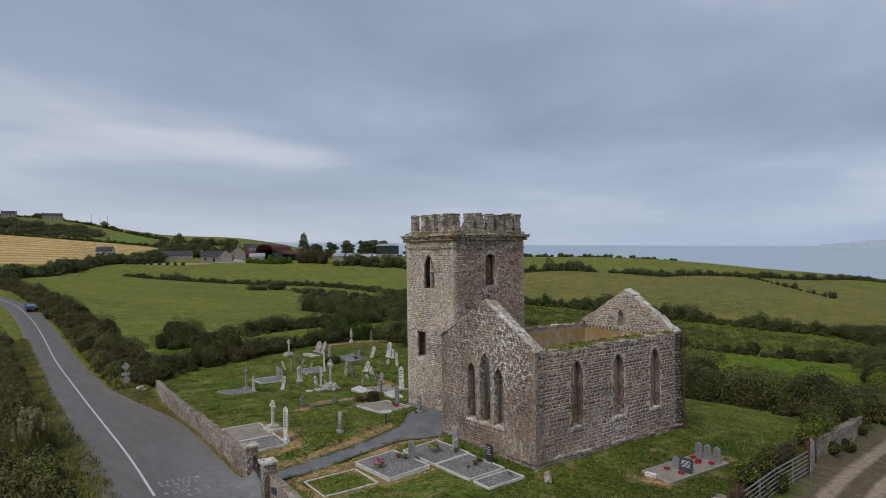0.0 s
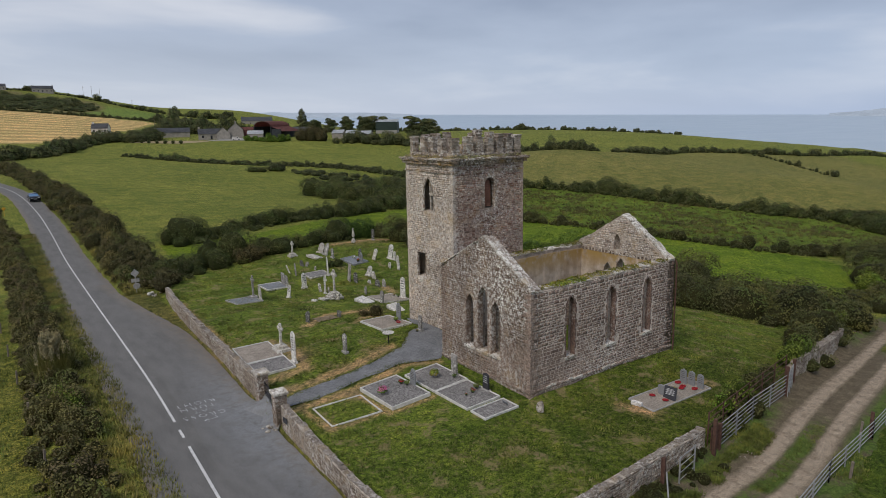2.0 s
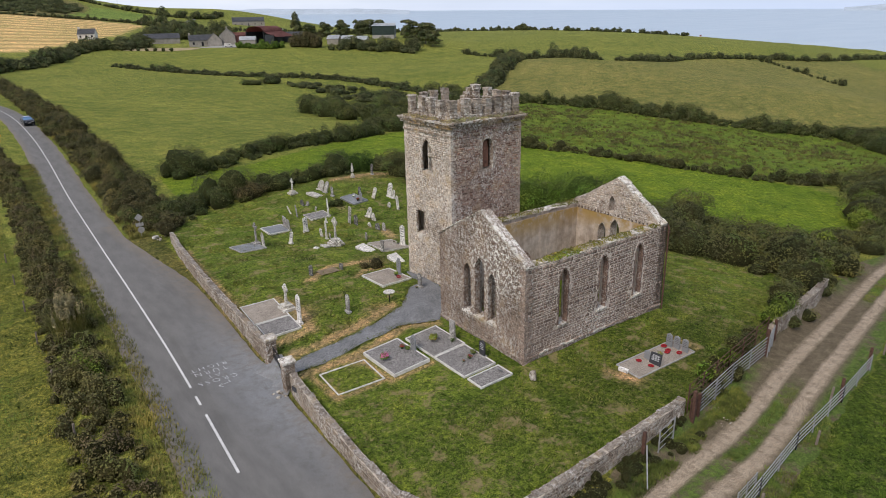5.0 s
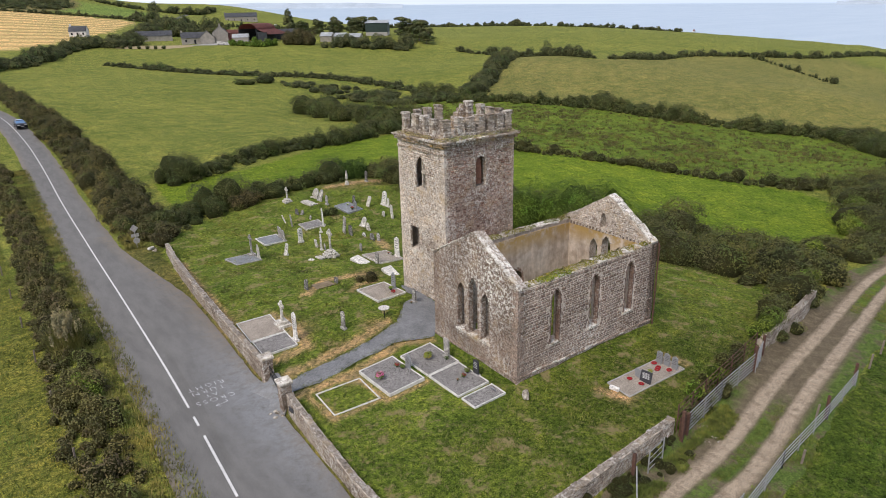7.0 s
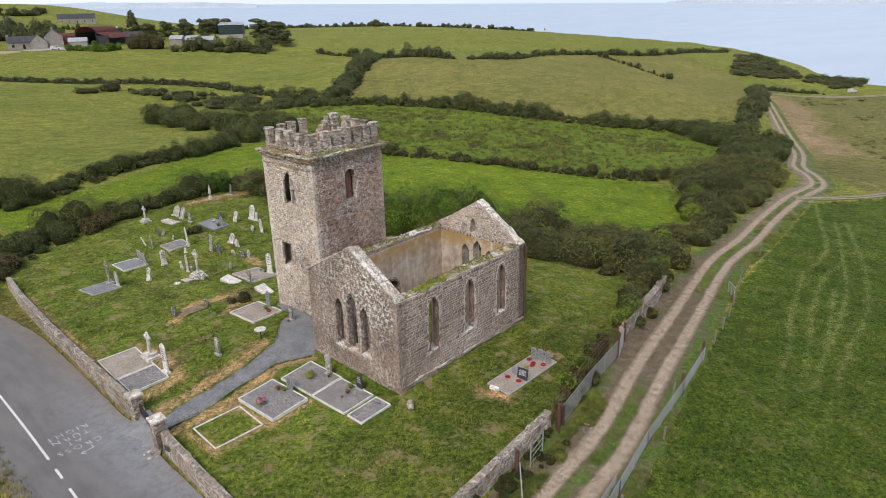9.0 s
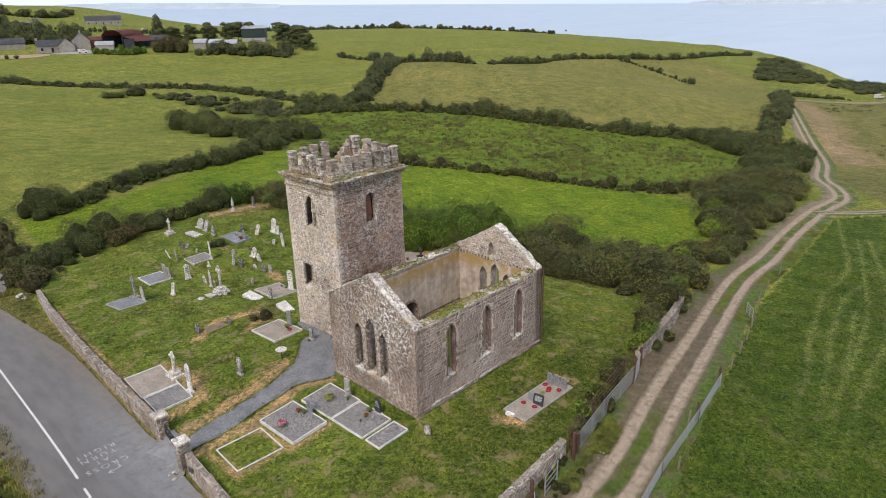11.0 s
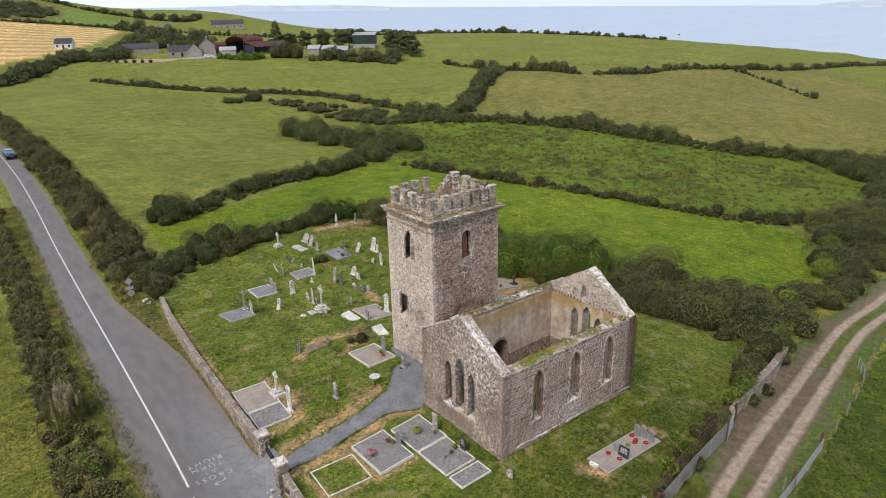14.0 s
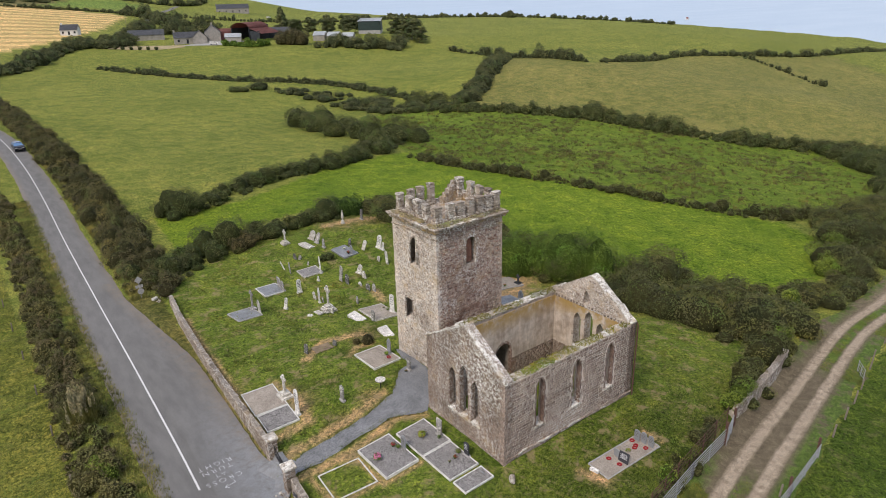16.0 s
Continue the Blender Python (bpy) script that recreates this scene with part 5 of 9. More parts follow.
surround("window_surround", dw[0], D, M["dress"], tsouth, 0.2, 0.03, 0.4)
bm = bmesh.new()
box(bm, (TX0 + 0.1, 13.3, 9.75), (TX0 + 0.4, 13.75, 9.95), 0.02)
box(bm, (TX0 + 0.15, 13.68, 8.7), (TX0 + 0.35, 13.78, 10.7), 0.02)
part("broken_mullion", bm, M["coping"], tower, "broken stone cross bar")
for k in range(12):
    bm = bmesh.new()
    z = 8.95 + k * 0.155
    w = 0.46 if z < 10.5 else 0.3
    vs = box(bm, (6.5 - w, TY0 + 0.22, z), (6.5 + w * 0.5, TY0 + 0.26, z + 0.17))
    bmesh.ops.rotate(bm, verts=vs, cent=(6.5, TY0 + 0.24, z + 0.08), matrix=Matrix.Rotation(radians(-28), 3, "X"))
    part("louvre_board", bm, M["louvre"], tsouth, "red-brown timber louvre board")
# relieving arch low on the tower
arch = [(6.6 + 1.55 * math.cos(math.pi * k / 14), 3.5 + 1.55 * math.sin(math.pi * k / 14)) for k in range(15)]
surround("relieving_arch", arch, D, M["tsouth"], tsouth, 0.34, 0.05, 0.05)
for qx, qy, sx, sy in ((TX0, TY0, 1, 1), (TX0, TY1, 1, -1), (TX1, TY0, -1, 1)):
    quoins(qx, qy, sx, sy, TOP - 0.2, M["tsouth"] if qx == TX1 else M["twest"], (0.14, 0.26), 0.42, 0.22, church)


def ring_band(name, z0, z1, out, mat, label="", chop=0.7, seed=1):
    """A projecting course of blocks round the tower."""
    x0, x1, y0, y1 = TX0 - out, TX1 + out, TY0 - out, TY1 + out
    z, t = (z0 + z1) / 2, z1 - z0
    w = 0.34
    for k, (a, b) in enumerate((((x0, y0 + w / 2), (x1, y0 + w / 2)), ((x0, y1 - w / 2), (x1, y1 - w / 2)), ((x0 + w / 2, y0 + w), (x0 + w / 2, y1 - w)), ((x1 - w / 2, y0 + w), (x1 - w / 2, y1 - w)))):
        slabs(name, (*a, z0), (*b, z0), w, t * 0.93, mat, church, seed * 10 + k, (chop * 0.6, chop * 1.4))


ring_band("string_course_stone", 11.42, 11.56, 0.07, M["cornice"], seed=2)
ring_band("cornice_stone", 11.98, 12.20, 0.2, M["cornice"], "moulded cornice with ochre lichen", seed=3)
ring_band("cornice_slab", 12.19, 12.31, 0.30, M["cornice"], chop=0.55, seed=4)
ring_band("cornice_slab", 12.31, 12.43, 0.38, M["teeth"], chop=0.45, seed=5)
bm = bmesh.new()
bmesh.ops.create_grid(bm, x_segments=20, y_segments=20, size=1, matrix=pose((TX0 + TX1) / 2, (TY0 + TY1) / 2, 12.38) @ Matrix.Diagonal(((TX1 - TX0) / 2 + 0.2, (TY1 - TY0) / 2 + 0.2, 1, 1)))
jitter(bm, 0.09, 6, 1.1)
part("tower_deck", bm, M["cornice"], church, "weed-grown stone deck behind the parapet")


def merlon(x, y, wx, wy, z1, seed):
    """One tooth of the battlement: a mortared heart with rough flat courses round it and a projecting cap."""
    r = random.Random(seed)
    bm = bmesh.new()
    box(bm, (x - wx * 0.42, y - wy * 0.42, 12.38), (x + wx * 0.42, y + wy * 0.42, z1 - 0.06), 0.03)
    tooth = part("merlon", bm, M["mortar"], church)
    z = 12.4
    while z < z1 - 0.02:
        h = min(r.uniform(0.08, 0.17), z1 - z)
        cap = z + h >= z1 - 0.09
        g = r.uniform(1.0, 1.1) if cap else r.uniform(0.86, 1.04) + max(0.0, 0.25 * (12.95 - z))
        n = 1 if cap or r.random() < 0.5 else 2
        cut = r.uniform(-0.15, 0.15)
        for q in range(n):
            ob = new("stone", r.choice(slab_meshes(M["teeth"])))
            ob.parent = tooth
            sx, sy, ox, oy = wx * g, wy * g, 0, 0
            if n == 2 and wx > wy:
                sx = wx * g * (0.5 + (cut if q else -cut))
                ox = wx * g * ((0.25 - cut / 2) if q else (-0.25 - cut / 2))
            elif n == 2:
                sy = wy * g * (0.5 + (cut if q else -cut))
                oy = wy * g * ((0.25 - cut / 2) if q else (-0.25 - cut / 2))
            ob.matrix_local = pose(x + ox + r.uniform(-0.025, 0.025), y + oy + r.uniform(-0.025, 0.025), z + h / 2, r.uniform(-3, 3), r.uniform(-3, 3), r.uniform(-4, 4)) @ Matrix.Diagonal((sx * 0.97, sy * 0.97, h * 0.93, 1))
        z += h
    return tooth


# the battlement stands back from the cornice; most of its far side has fallen
WX, EX, SY, NYT = 3.74, 9.45, 11.40, 16.05
for k, x in enumerate((3.8, 5.0, 5.95, 6.9, 7.8, 8.7, 9.5)):
    merlon(x, SY, 0.66, 0.46, 13.85 + rng.uniform(-0.10, 0.08), 100 + k)
for k, y in enumerate((12.72, 13.82, 14.85)):
    merlon(WX, y, 0.46, 0.64, 13.83 + rng.uniform(-0.08, 0.08), 140 + k)
for k, x in enumerate((3.7, 4.75, 5.65, 6.7)):
    merlon(x, NYT, 0.60, 0.46, 13.92 + 0.07 * k, 120 + k)
for k, y in enumerate((12.25, 13.3, 14.35)):
    merlon(EX, y, 0.46, 0.66, 14.02 + rng.uniform(-0.08, 0.08), 160 + k)
merlon(9.2, 15.5, 0.66, 0.60, 14.25, 170)
for k, (a, b) in enumerate((((WX - 0.2, SY), (EX + 0.2, SY)), ((WX - 0.2, NYT), (7.0, NYT)), ((WX, SY + 0.2), (WX, NYT - 0.2)), ((EX, SY + 0.2), (EX, NYT)))):
    slabs("parapet_stone", (*a, 12.36), (*b, 12.36), 0.46, 0.2, M["cornice"], church, 180 + k, (0.25, 0.6))
    slabs("parapet_stone", (*a, 12.56), (*b, 12.56), 0.42, 0.17, M["teeth"], church, 190 + k, (0.2, 0.5))
    if k == 3:
        slabs("parapet_stone", (*a, 12.72), (*b, 12.72), 0.40, 0.3, M["teeth"], church, 198, (0.2, 0.5))
# remains of the stair head at the far corner
bm = bmesh.new()
for k in range(5):
    box(bm, (7.5 + k * 0.28, 15.45, 12.36), (7.5 + (k + 1) * 0.28, 16.0, 12.9 + k * 0.28), 0.03)
jitter(bm, 0.05, 3, 3)
part("stair_head", bm, M["cornice"], church, "stepped remains of a stair head")

# ---------------------------------------------------------------- hedges, scrub and trees
def ball_points(n, r, low=-0.25):
    z = r.uniform(low, 1, n)
    a = r.uniform(0, 2 * np.pi, n)
    k = np.sqrt(1 - z * z)
    return np.stack([k * np.cos(a), k * np.sin(a), z], 1)


def ruffle(P, k, seed):
    """Smooth, uneven swelling over the surface of a bush."""
    r = np.random.RandomState(seed)
    out = np.zeros(len(P))
    for _ in range(5):
        w = r.normal(0, k, 3)
        out += np.sin(P @ w + r.uniform(0, 6.28))
    return out / 5


def leaf_cards(lumps, per_m2, leaf, seed, low=-0.4, squash=0.62):
    """Small leaf sprays over many rounded lumps (x, y, z, radius, height radius): verts and quads. Sprays buried in a neighbouring lump are left out."""
    r = np.random.RandomState(seed)
    lumps = np.asarray(lumps, float)
    P, N, S = [], [], []
    for i, (x, y, z, rad, up) in enumerate(lumps):
        area = 2 * np.pi * rad * (rad + up) * 0.55
        n = max(6, int(area * per_m2))
        d = ball_points(n, r, low)
        depth = 1 - np.abs(r.normal(0, 0.13, n)) + (r.uniform(0, 1, n) ** 7) * 0.42
        ball = np.array([rad, rad, up])
        Q = np.array([x, y, z]) + d * ball * depth[:, None]
        Q += d * ball * (0.30 * ruffle(Q, 2.6 / max(rad, 0.4), seed) + 0.13 * ruffle(Q, 6.0 / max(rad, 0.4), seed + 5))[:, None]
        close = (np.hypot(lumps[:, 0] - x, lumps[:, 1] - y) < lumps[:, 3] + rad * 1.3) & (np.arange(len(lumps)) != i)
        near = lumps[close]
        inside_of = ((Q[:, None, :] - near[None, :, :3]) / near[None, :, [3, 3, 4]]) ** 2
        free = (inside_of.sum(2) > 0.66).all(1)
        if not free.any():
            continue
        P.append(Q[free])
        N.append((d * np.array([1, 1, rad / up]))[free])
        S.append(r.uniform(leaf[0], leaf[1], n)[free])
    P, N, S = np.concatenate(P), np.concatenate(N), np.concatenate(S)
    N = N / np.linalg.norm(N, axis=1)[:, None] + r.normal(0, 0.36, N.shape) + np.array([0, 0, 0.15])
    N /= np.linalg.norm(N, axis=1)[:, None]
    T = np.cross(N, r.normal(0, 1, N.shape))
    T /= np.linalg.norm(T, axis=1)[:, None] + 1e-9
    B = np.cross(N, T)
    a, b = T * S[:, None] * 0.5, B * S[:, None] * 0.5 * squash
    bow = N * S[:, None] * 0.12
    V = np.stack([P - a - bow, P - b * r.uniform(0.7, 1.2, len(S))[:, None], P + a - bow, P + b], 1).reshape(-1, 3)
    return V, np.arange(len(V)).reshape(-1, 4)


ICO = []


def core_mesh(lumps, seed, shrink=0.72):
    """The closed heart of a bush: an uneven dome for each lump, joined."""
    if not ICO:
        bm = bmesh.new()
        bmesh.ops.create_icosphere(bm, subdivisions=2, radius=1)
        bm.verts.ensure_lookup_table()
        ICO.append(np.array([v.co[:] for v in bm.verts]))
        ICO.append(np.array([[v.index for v in f.verts] for f in bm.faces]))
        bm.free()
    v, f = ICO
    V, F = [], []
    for k, (x, y, z, rad, up) in enumerate(lumps):
        ball = np.array([rad, rad, up])
        Q = v * ball * shrink + np.array([x, y, z])
        Q += v * ball * (0.30 * ruffle(Q, 2.6 / max(rad, 0.4), seed) + 0.13 * ruffle(Q, 6.0 / max(rad, 0.4), seed + 5))[:, None]
        V.append(Q)
        F.append(f + len(v) * k)
    return np.concatenate(V), np.concatenate(F)


def clusters(lumps, seed):
    """Each large lump broken up into a heart and the smaller boughs that stand out from it."""
    r = np.random.RandomState(seed + 77)
    out = []
    for x, y, z, rad, up in lumps:
        if rad < 0.75:
            out.append((x, y, z, rad, up))
            continue
        out.append((x, y, z, rad * 0.80, up * 0.80))
        for d in ball_points(6, r, 0.0):
            k, far = r.uniform(0.28, 0.48), r.uniform(0.60, 0.92)
            out.append((x + d[0] * rad * far, y + d[1] * rad * far, z + d[2] * up * far, rad * k, max(up, rad * 0.6) * k))
    return np.array(out)


def bush(name, label, category, lumps, mat, per_m2, leaf, seed, kind="", group="", core=True):
    """A hedge, shrub or thicket: leaf sprays over lumps, twigs inside."""
    lumps = np.array(lumps)
    low = ground(lumps[:, 0], lumps[:, 1]) + lumps[:, 4] * 0.42
    lumps[:, 2] = np.where(lumps[:, 3] > 1.4, np.minimum(lumps[:, 2], low), lumps[:, 2])
    x, y = lumps[:, 0].mean(), lumps[:, 1].mean()
    t = thing(name, label, category, (x, y, gz(x, y)), 0, group, kind)
    o = np.array([x, y, gz(x, y), 0, 0])
    V, F = leaf_cards(clusters(lumps - o, seed), per_m2 * 0.9, (leaf[0] * 0.75, leaf[1] * 0.85), seed)
    tagged(arrays("foliage", V, F, mat, t), kind="stuff")
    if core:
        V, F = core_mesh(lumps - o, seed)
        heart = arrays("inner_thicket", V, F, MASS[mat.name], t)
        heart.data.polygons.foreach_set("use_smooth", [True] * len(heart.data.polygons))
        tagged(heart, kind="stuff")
    return t


def lumps_along(line, width, height, seed, step=0.55, ragged=0.3):
    """Bushes of very uneven size along a line, with lower ones at their feet."""
    r = random.Random(seed)
    pts = resample(line, max(0.5, height * step))
    nrm = sides(pts)
    out = []
    for p, n in zip(pts, nrm):
        slow = 1 + 0.55 * noise.noise((p[0] * 0.11, p[1] * 0.11, seed)) + 0.35 * noise.noise((p[0] * 0.3, p[1] * 0.3, seed + 9))
        rows = max(1, round(width / (height * 0.9)))
        for q in range(rows):
            s = min(1.7, max(0.4, math.exp(r.gauss(-0.05, 0.25 + ragged * 0.5)))) * slow
            u = ((q + 0.5) / rows - 0.5) * width + r.uniform(-0.4, 0.4) * width / rows
            c = p + n * u + np.array([r.uniform(-0.5, 0.5), r.uniform(-0.5, 0.5)])
            h = height * s * (1.0 if rows == 1 else 1.05 - 0.4 * abs(u) / (width / 2 + 0.01))
            rad = max(0.35, width / rows * 0.62 * s**0.8)
            out.append((c[0], c[1], gz(c[0], c[1]) + h * 0.32, rad, h * 0.68))
        if r.random() < 0.7:
            u = (width / 2 + r.uniform(-0.1, 0.25) * height) * r.choice((-1, 1))
            c, h = p + n * u, height * r.uniform(0.2, 0.45)
            out.append((c[0], c[1], gz(c[0], c[1]) + h * 0.3, h * r.uniform(0.8, 1.5), h * 0.7))
    return out


def lumps_in(poly, height, seed, spacing, rad=(0.8, 1.5)):
    """A thicket: many low bushes and some that stand well above them."""
    r = random.Random(seed)
    xs, ys = [p[0] for p in poly], [p[1] for p in poly]
    n = int((max(xs) - min(xs)) * (max(ys) - min(ys)) / spacing**2)
    out = []
    for _ in range(n):
        x, y = r.uniform(min(xs), max(xs)), r.uniform(min(ys), max(ys))
        if in_poly(poly, x, y):
            slow = 1 + 0.5 * noise.noise((x * 0.13, y * 0.13, seed))
            s = min(2.0, max(0.45, math.exp(r.gauss(-0.22, 0.38)))) * slow
            R = (rad[0] + rad[1]) / 2 * s**0.9
            h = height * s
            out.append((x, y, gz(x, y) + h * 0.28, R, h * 0.72))
    return out


# along the road, on the church side
bush("hedge", "overgrown dark bramble hedge along the road", "hedge", lumps_along([(-16, 232), (-8.6, 192), (-6.6, 150), (-5.9, 122), (-5.9, 98), (-6.3, 80), (-7.2, 66), (-8.2, 54), (-8.4, 48.5)], 4.8, 1.85, 1, 0.62, 0.4), M["leaf_bramble"], 59.5, (0.12, 0.26), 1)
# across the road
bush("hedge", "low bramble hedge across the road", "hedge", lumps_along([(-19.5, 130), (-18.8, 90), (-19.2, 58), (-19.9, 40), (-20.1, 27), (-20.6, 17), (-21.2, 6), (-22, -10)], 2.7, 0.85, 3, 0.8, 0.5), M["leaf_road"], 105.0, (0.09, 0.2), 3)
bush("shrub", "brownish bramble clump in the roadside hedge", "shrub", [(-20.3, 27.5, gz(-20, 27) + 0.4, 1.3, 1.0), (-20.5, 29.5, gz(-20, 29) + 0.4, 1.2, 1.0)], M["leaf_brown"], 122.5, (0.09, 0.19), 5)
bush("shrub", "fresh yellow-green shrub in the roadside hedge", "shrub", [(-20.4, 16.8, gz(-20.4, 16.8) + 0.5, 0.8, 0.95), (-20.0, 15.9, gz(-20, 15.9) + 0.4, 0.6, 0.8)], M["leaf_gorse"], 157.5, (0.07, 0.16), 6)
# round the back of the churchyard
bush("hedge", "dense dark hedge behind the graves", "hedge", lumps_along([(-7.2, 49), (-4, 51.2), (2, 53.8), (8, 54.6), (13, 54.4), (17, 54.8)], 4.2, 2.2, 7, 0.6, 0.35), M["leaf_hedge"], 73.5, (0.1, 0.23), 7)
bush("hedge", "tall dark bushes at the back corner of the churchyard", "hedge", lumps_along([(-8.6, 52), (-5, 53.6), (-1, 55), (4, 56.2)], 4.6, 2.7, 63, 0.6, 0.3), M["leaf_hedge"], 70, (0.1, 0.23), 63)
bush("shrub", "reddish-brown shrub in the churchyard hedge", "shrub", [(4.4, 52.4, gz(4, 52) + 0.9, 1.6, 1.6), (2.9, 51.8, gz(3, 52) + 0.7, 1.3, 1.3)], M["leaf_brown"], 122.5, (0.1, 0.2), 8)
bush("yew", "rounded dark green yew behind a statue", "tree", [(19.0, 54.0, gz(19, 54) + 1.4, 2.1, 2.0), (20.6, 53.0, gz(20.6, 53) + 1.6, 1.7, 1.8), (17.6, 54.3, gz(17.6, 54) + 1.1, 1.5, 1.5)], M["leaf_yew"], 157.5, (0.09, 0.19), 9)
bush("thicket", "tangled dark thicket behind the tower", "thicket", lumps_in([(21.5, 54), (24, 56), (30, 47), (35.5, 30), (40.5, 16), (44, 8), (30, 6), (27, 11), (24.5, 17), (27, 27), (24, 33), (22, 42), (21, 48)], 2.1, 10, 1.7, (1.5, 2.2)), M["leaf_scrub"], 60, (0.12, 0.24), 10)
bush("bush", "bright green rounded bushes behind the nave", "bush", lumps_in([(23.6, 28), (28, 30), (34, 19.5), (30.5, 17.5), (25, 23)], 3.8, 11, 1.5, (1.7, 2.3)), M["leaf_bright"], 75, (0.1, 0.22), 11)
bush("bush", "dark bush standing over the bright ones", "bush", [(32.0, 27.0, gz(32, 27) + 1.9, 2.0, 2.6), (29.8, 29.0, gz(30, 29) + 1.6, 1.8, 2.2)], M["leaf_hedge"], 105.0, (0.1, 0.22), 12)
bush("thicket", "dense scrub between the meadow and the track", "thicket", lumps_in([(30.5, 6), (28.8, 1.5), (31, -2.8), (42, -0.6), (63, 1.2), (83, 2.8), (97, 4), (112, 9.5), (121, 13), (104, 14), (86, 16), (76, 14.5), (69.5, 7.5), (62, 5.5), (53, 3.5), (47, 7), (38, 8)], 2.0, 13, 1.9, (1.6, 2.4)), M["leaf_scrub"], 52, (0.13, 0.27), 13)
for _k, (_x, _y, _r) in enumerate(((37, 1.5, 1.2), (44, 2.5, 1.0), (58, 5, 1.5), (70, 9, 1.8), (33.5, -1.6, 0.9))):
    bush("shrub", "fresh yellow-green shrub in the scrub", "shrub", [(_x, _y, gz(_x, _y) + 1.4, _r, _r * 0.9), (_x + _r, _y + 0.4, gz(_x, _y) + 1.1, _r * 0.8, _r * 0.8)], M["leaf_gorse"], 105.0, (0.1, 0.22), 20 + _k, group="fresh shrubs")
# field hedges
bush("hedge", "tall dark field hedge between two meadows", "hedge", lumps_along([(0.5, 74.8), (7.6, 77.3), (17.8, 83.2), (25, 86), (31.5, 86), (41, 89), (50, 95), (58, 101)], 4.4, 2.35, 30, 0.6, 0.35), M["leaf_hedge"], 59.5, (0.13, 0.27), 30)
bush("thicket", "group of big dark rounded bushes in the fields", "thicket", [(_x, _y, gz(_x, _y) + _u * 0.4, _r, _u) for _x, _y, _r, _u in ((55, 141, 4.4, 3.9), (54, 131, 4.0, 3.6), (54.5, 121, 4.0, 3.4), (59, 135, 4.2, 4.0), (62, 127, 3.6, 3.0), (58, 114, 3.6, 3.2), (57, 107, 4.0, 3.9), (61, 103, 4.0, 3.7), (52.5, 98, 3.4, 2.9), (65, 99, 3.2, 2.7), (50.5, 92, 3.0, 2.4), (68, 108, 3.4, 2.4))], M["leaf_hedge"], 42.0, (0.18, 0.36), 31)
bush("hedge", "long low hedge across the hillside field", "hedge", lumps_along([(36.5, 283), (49, 261), (62, 238), (73, 221), (87, 208), (98, 193), (105, 173), (107, 153)], 4.2, 1.35, 32, 0.8, 0.2), M["leaf_far"], 28.0, (0.22, 0.43), 32)
bush("thicket", "scattered scrub below the long hedge", "thicket", lumps_in([(66, 205), (84, 192), (97, 175), (102, 152), (108, 138), (98, 138), (90, 150), (80, 175)], 1.6, 33, 3.2, (1.5, 3.0)), M["leaf_far"], 21.0, (0.22, 0.43), 33)
bush("bush", "small round bush alone in the field", "bush", [(60, 199, -1.2, 2.6, 1.5), (62.5, 198, -1.4, 2.2, 1.2)], M["leaf_hedge"], 35.0, (0.18, 0.36), 34)
bush("thicket", "dark bushes at the end of the field hedge", "thicket", [(101, 150, -4.2, 4.6, 3.2), (106, 145, -4.0, 4.2, 3.0), (110, 139, -3.6, 3.6, 2.4), (96, 143, -4.9, 3.0, 1.8)], M["leaf_hedge"], 35.0, (0.22, 0.4), 35)
bush("hedge", "broad hedge running up between two fields", "hedge", lumps_along([(112, 137), (121, 145), (138, 159), (160, 178), (186, 200)], 6.0, 2.8, 36), M["leaf_far"], 24.5, (0.25, 0.47), 36)
bush("hedge", "thin hedge along the top of the pasture", "hedge", lumps_along([(192, 247), (196, 222), (190, 195), (186, 175), (184.5, 152)], 2.4, 2.4, 37, 0.7, 0.5), M["leaf_far"], 21.0, (0.25, 0.5), 37)
bush("hedge", "low hedge along the top of the pasture", "hedge", lumps_along([(192, 149), (230, 156), (267, 162.5), (303, 154), (368, 141), (531, 164)], 2.2, 1.7, 38, 0.9, 0.5), M["leaf_far"], 17.5, (0.29, 0.58), 38)
bush("thicket", "belt of scrub along the far edge of the marsh", "thicket", lumps_along([(100, 134), (108, 123), (120, 111), (130, 98), (133.5, 79), (139.5, 61), (153, 46), (160, 33), (157, 22)], 6.0, 2.2, 39), M["leaf_hedge"], 26.2, (0.22, 0.43), 39)
bush("bush", "round dark bush at the foot of the pasture", "bush", [(129, 101, -5.2, 4.2, 3.4), (125, 105, -5.0, 2.6, 2.2)], M["leaf_hedge"], 38.5, (0.18, 0.36), 40)
bush("thicket", "dark thicket in the hollow by the track", "thicket", lumps_in([(150, 46), (161, 33), (158, 20), (140, 14), (122, 11), (112, 9), (104, 12), (118, 22), (138, 26), (146, 38)], 2.8, 41, 2.5, (1.8, 3.2)), M["leaf_hedge"], 26.2, (0.22, 0.4), 41)
bush("hedge", "low scrubby line at the edge of the bright meadow", "hedge", lumps_along([(53, 84), (54.2, 75), (58.5, 60), (62.5, 48.5), (66, 39), (69, 31), (75, 21), (86, 17)], 2.6, 1.3, 42, 0.8, 0.5), M["leaf_scrub"], 38.5, (0.14, 0.3), 42)
bush("hedge", "hedge at the end of the pasture", "hedge", lumps_along([(160, 30), (184, 37), (220, 45), (255, 55), (282, 66)], 5.0, 2.6, 43), M["leaf_far"], 21.0, (0.29, 0.5), 43)
bush("hedge", "broken line of bushes down the slope", "hedge", lumps_along([(300, 150), (290, 132), (275, 112), (262, 95)], 2.5, 1.8, 44, 2.2, 0.6), M["leaf_far"], 17.5, (0.29, 0.58), 44)
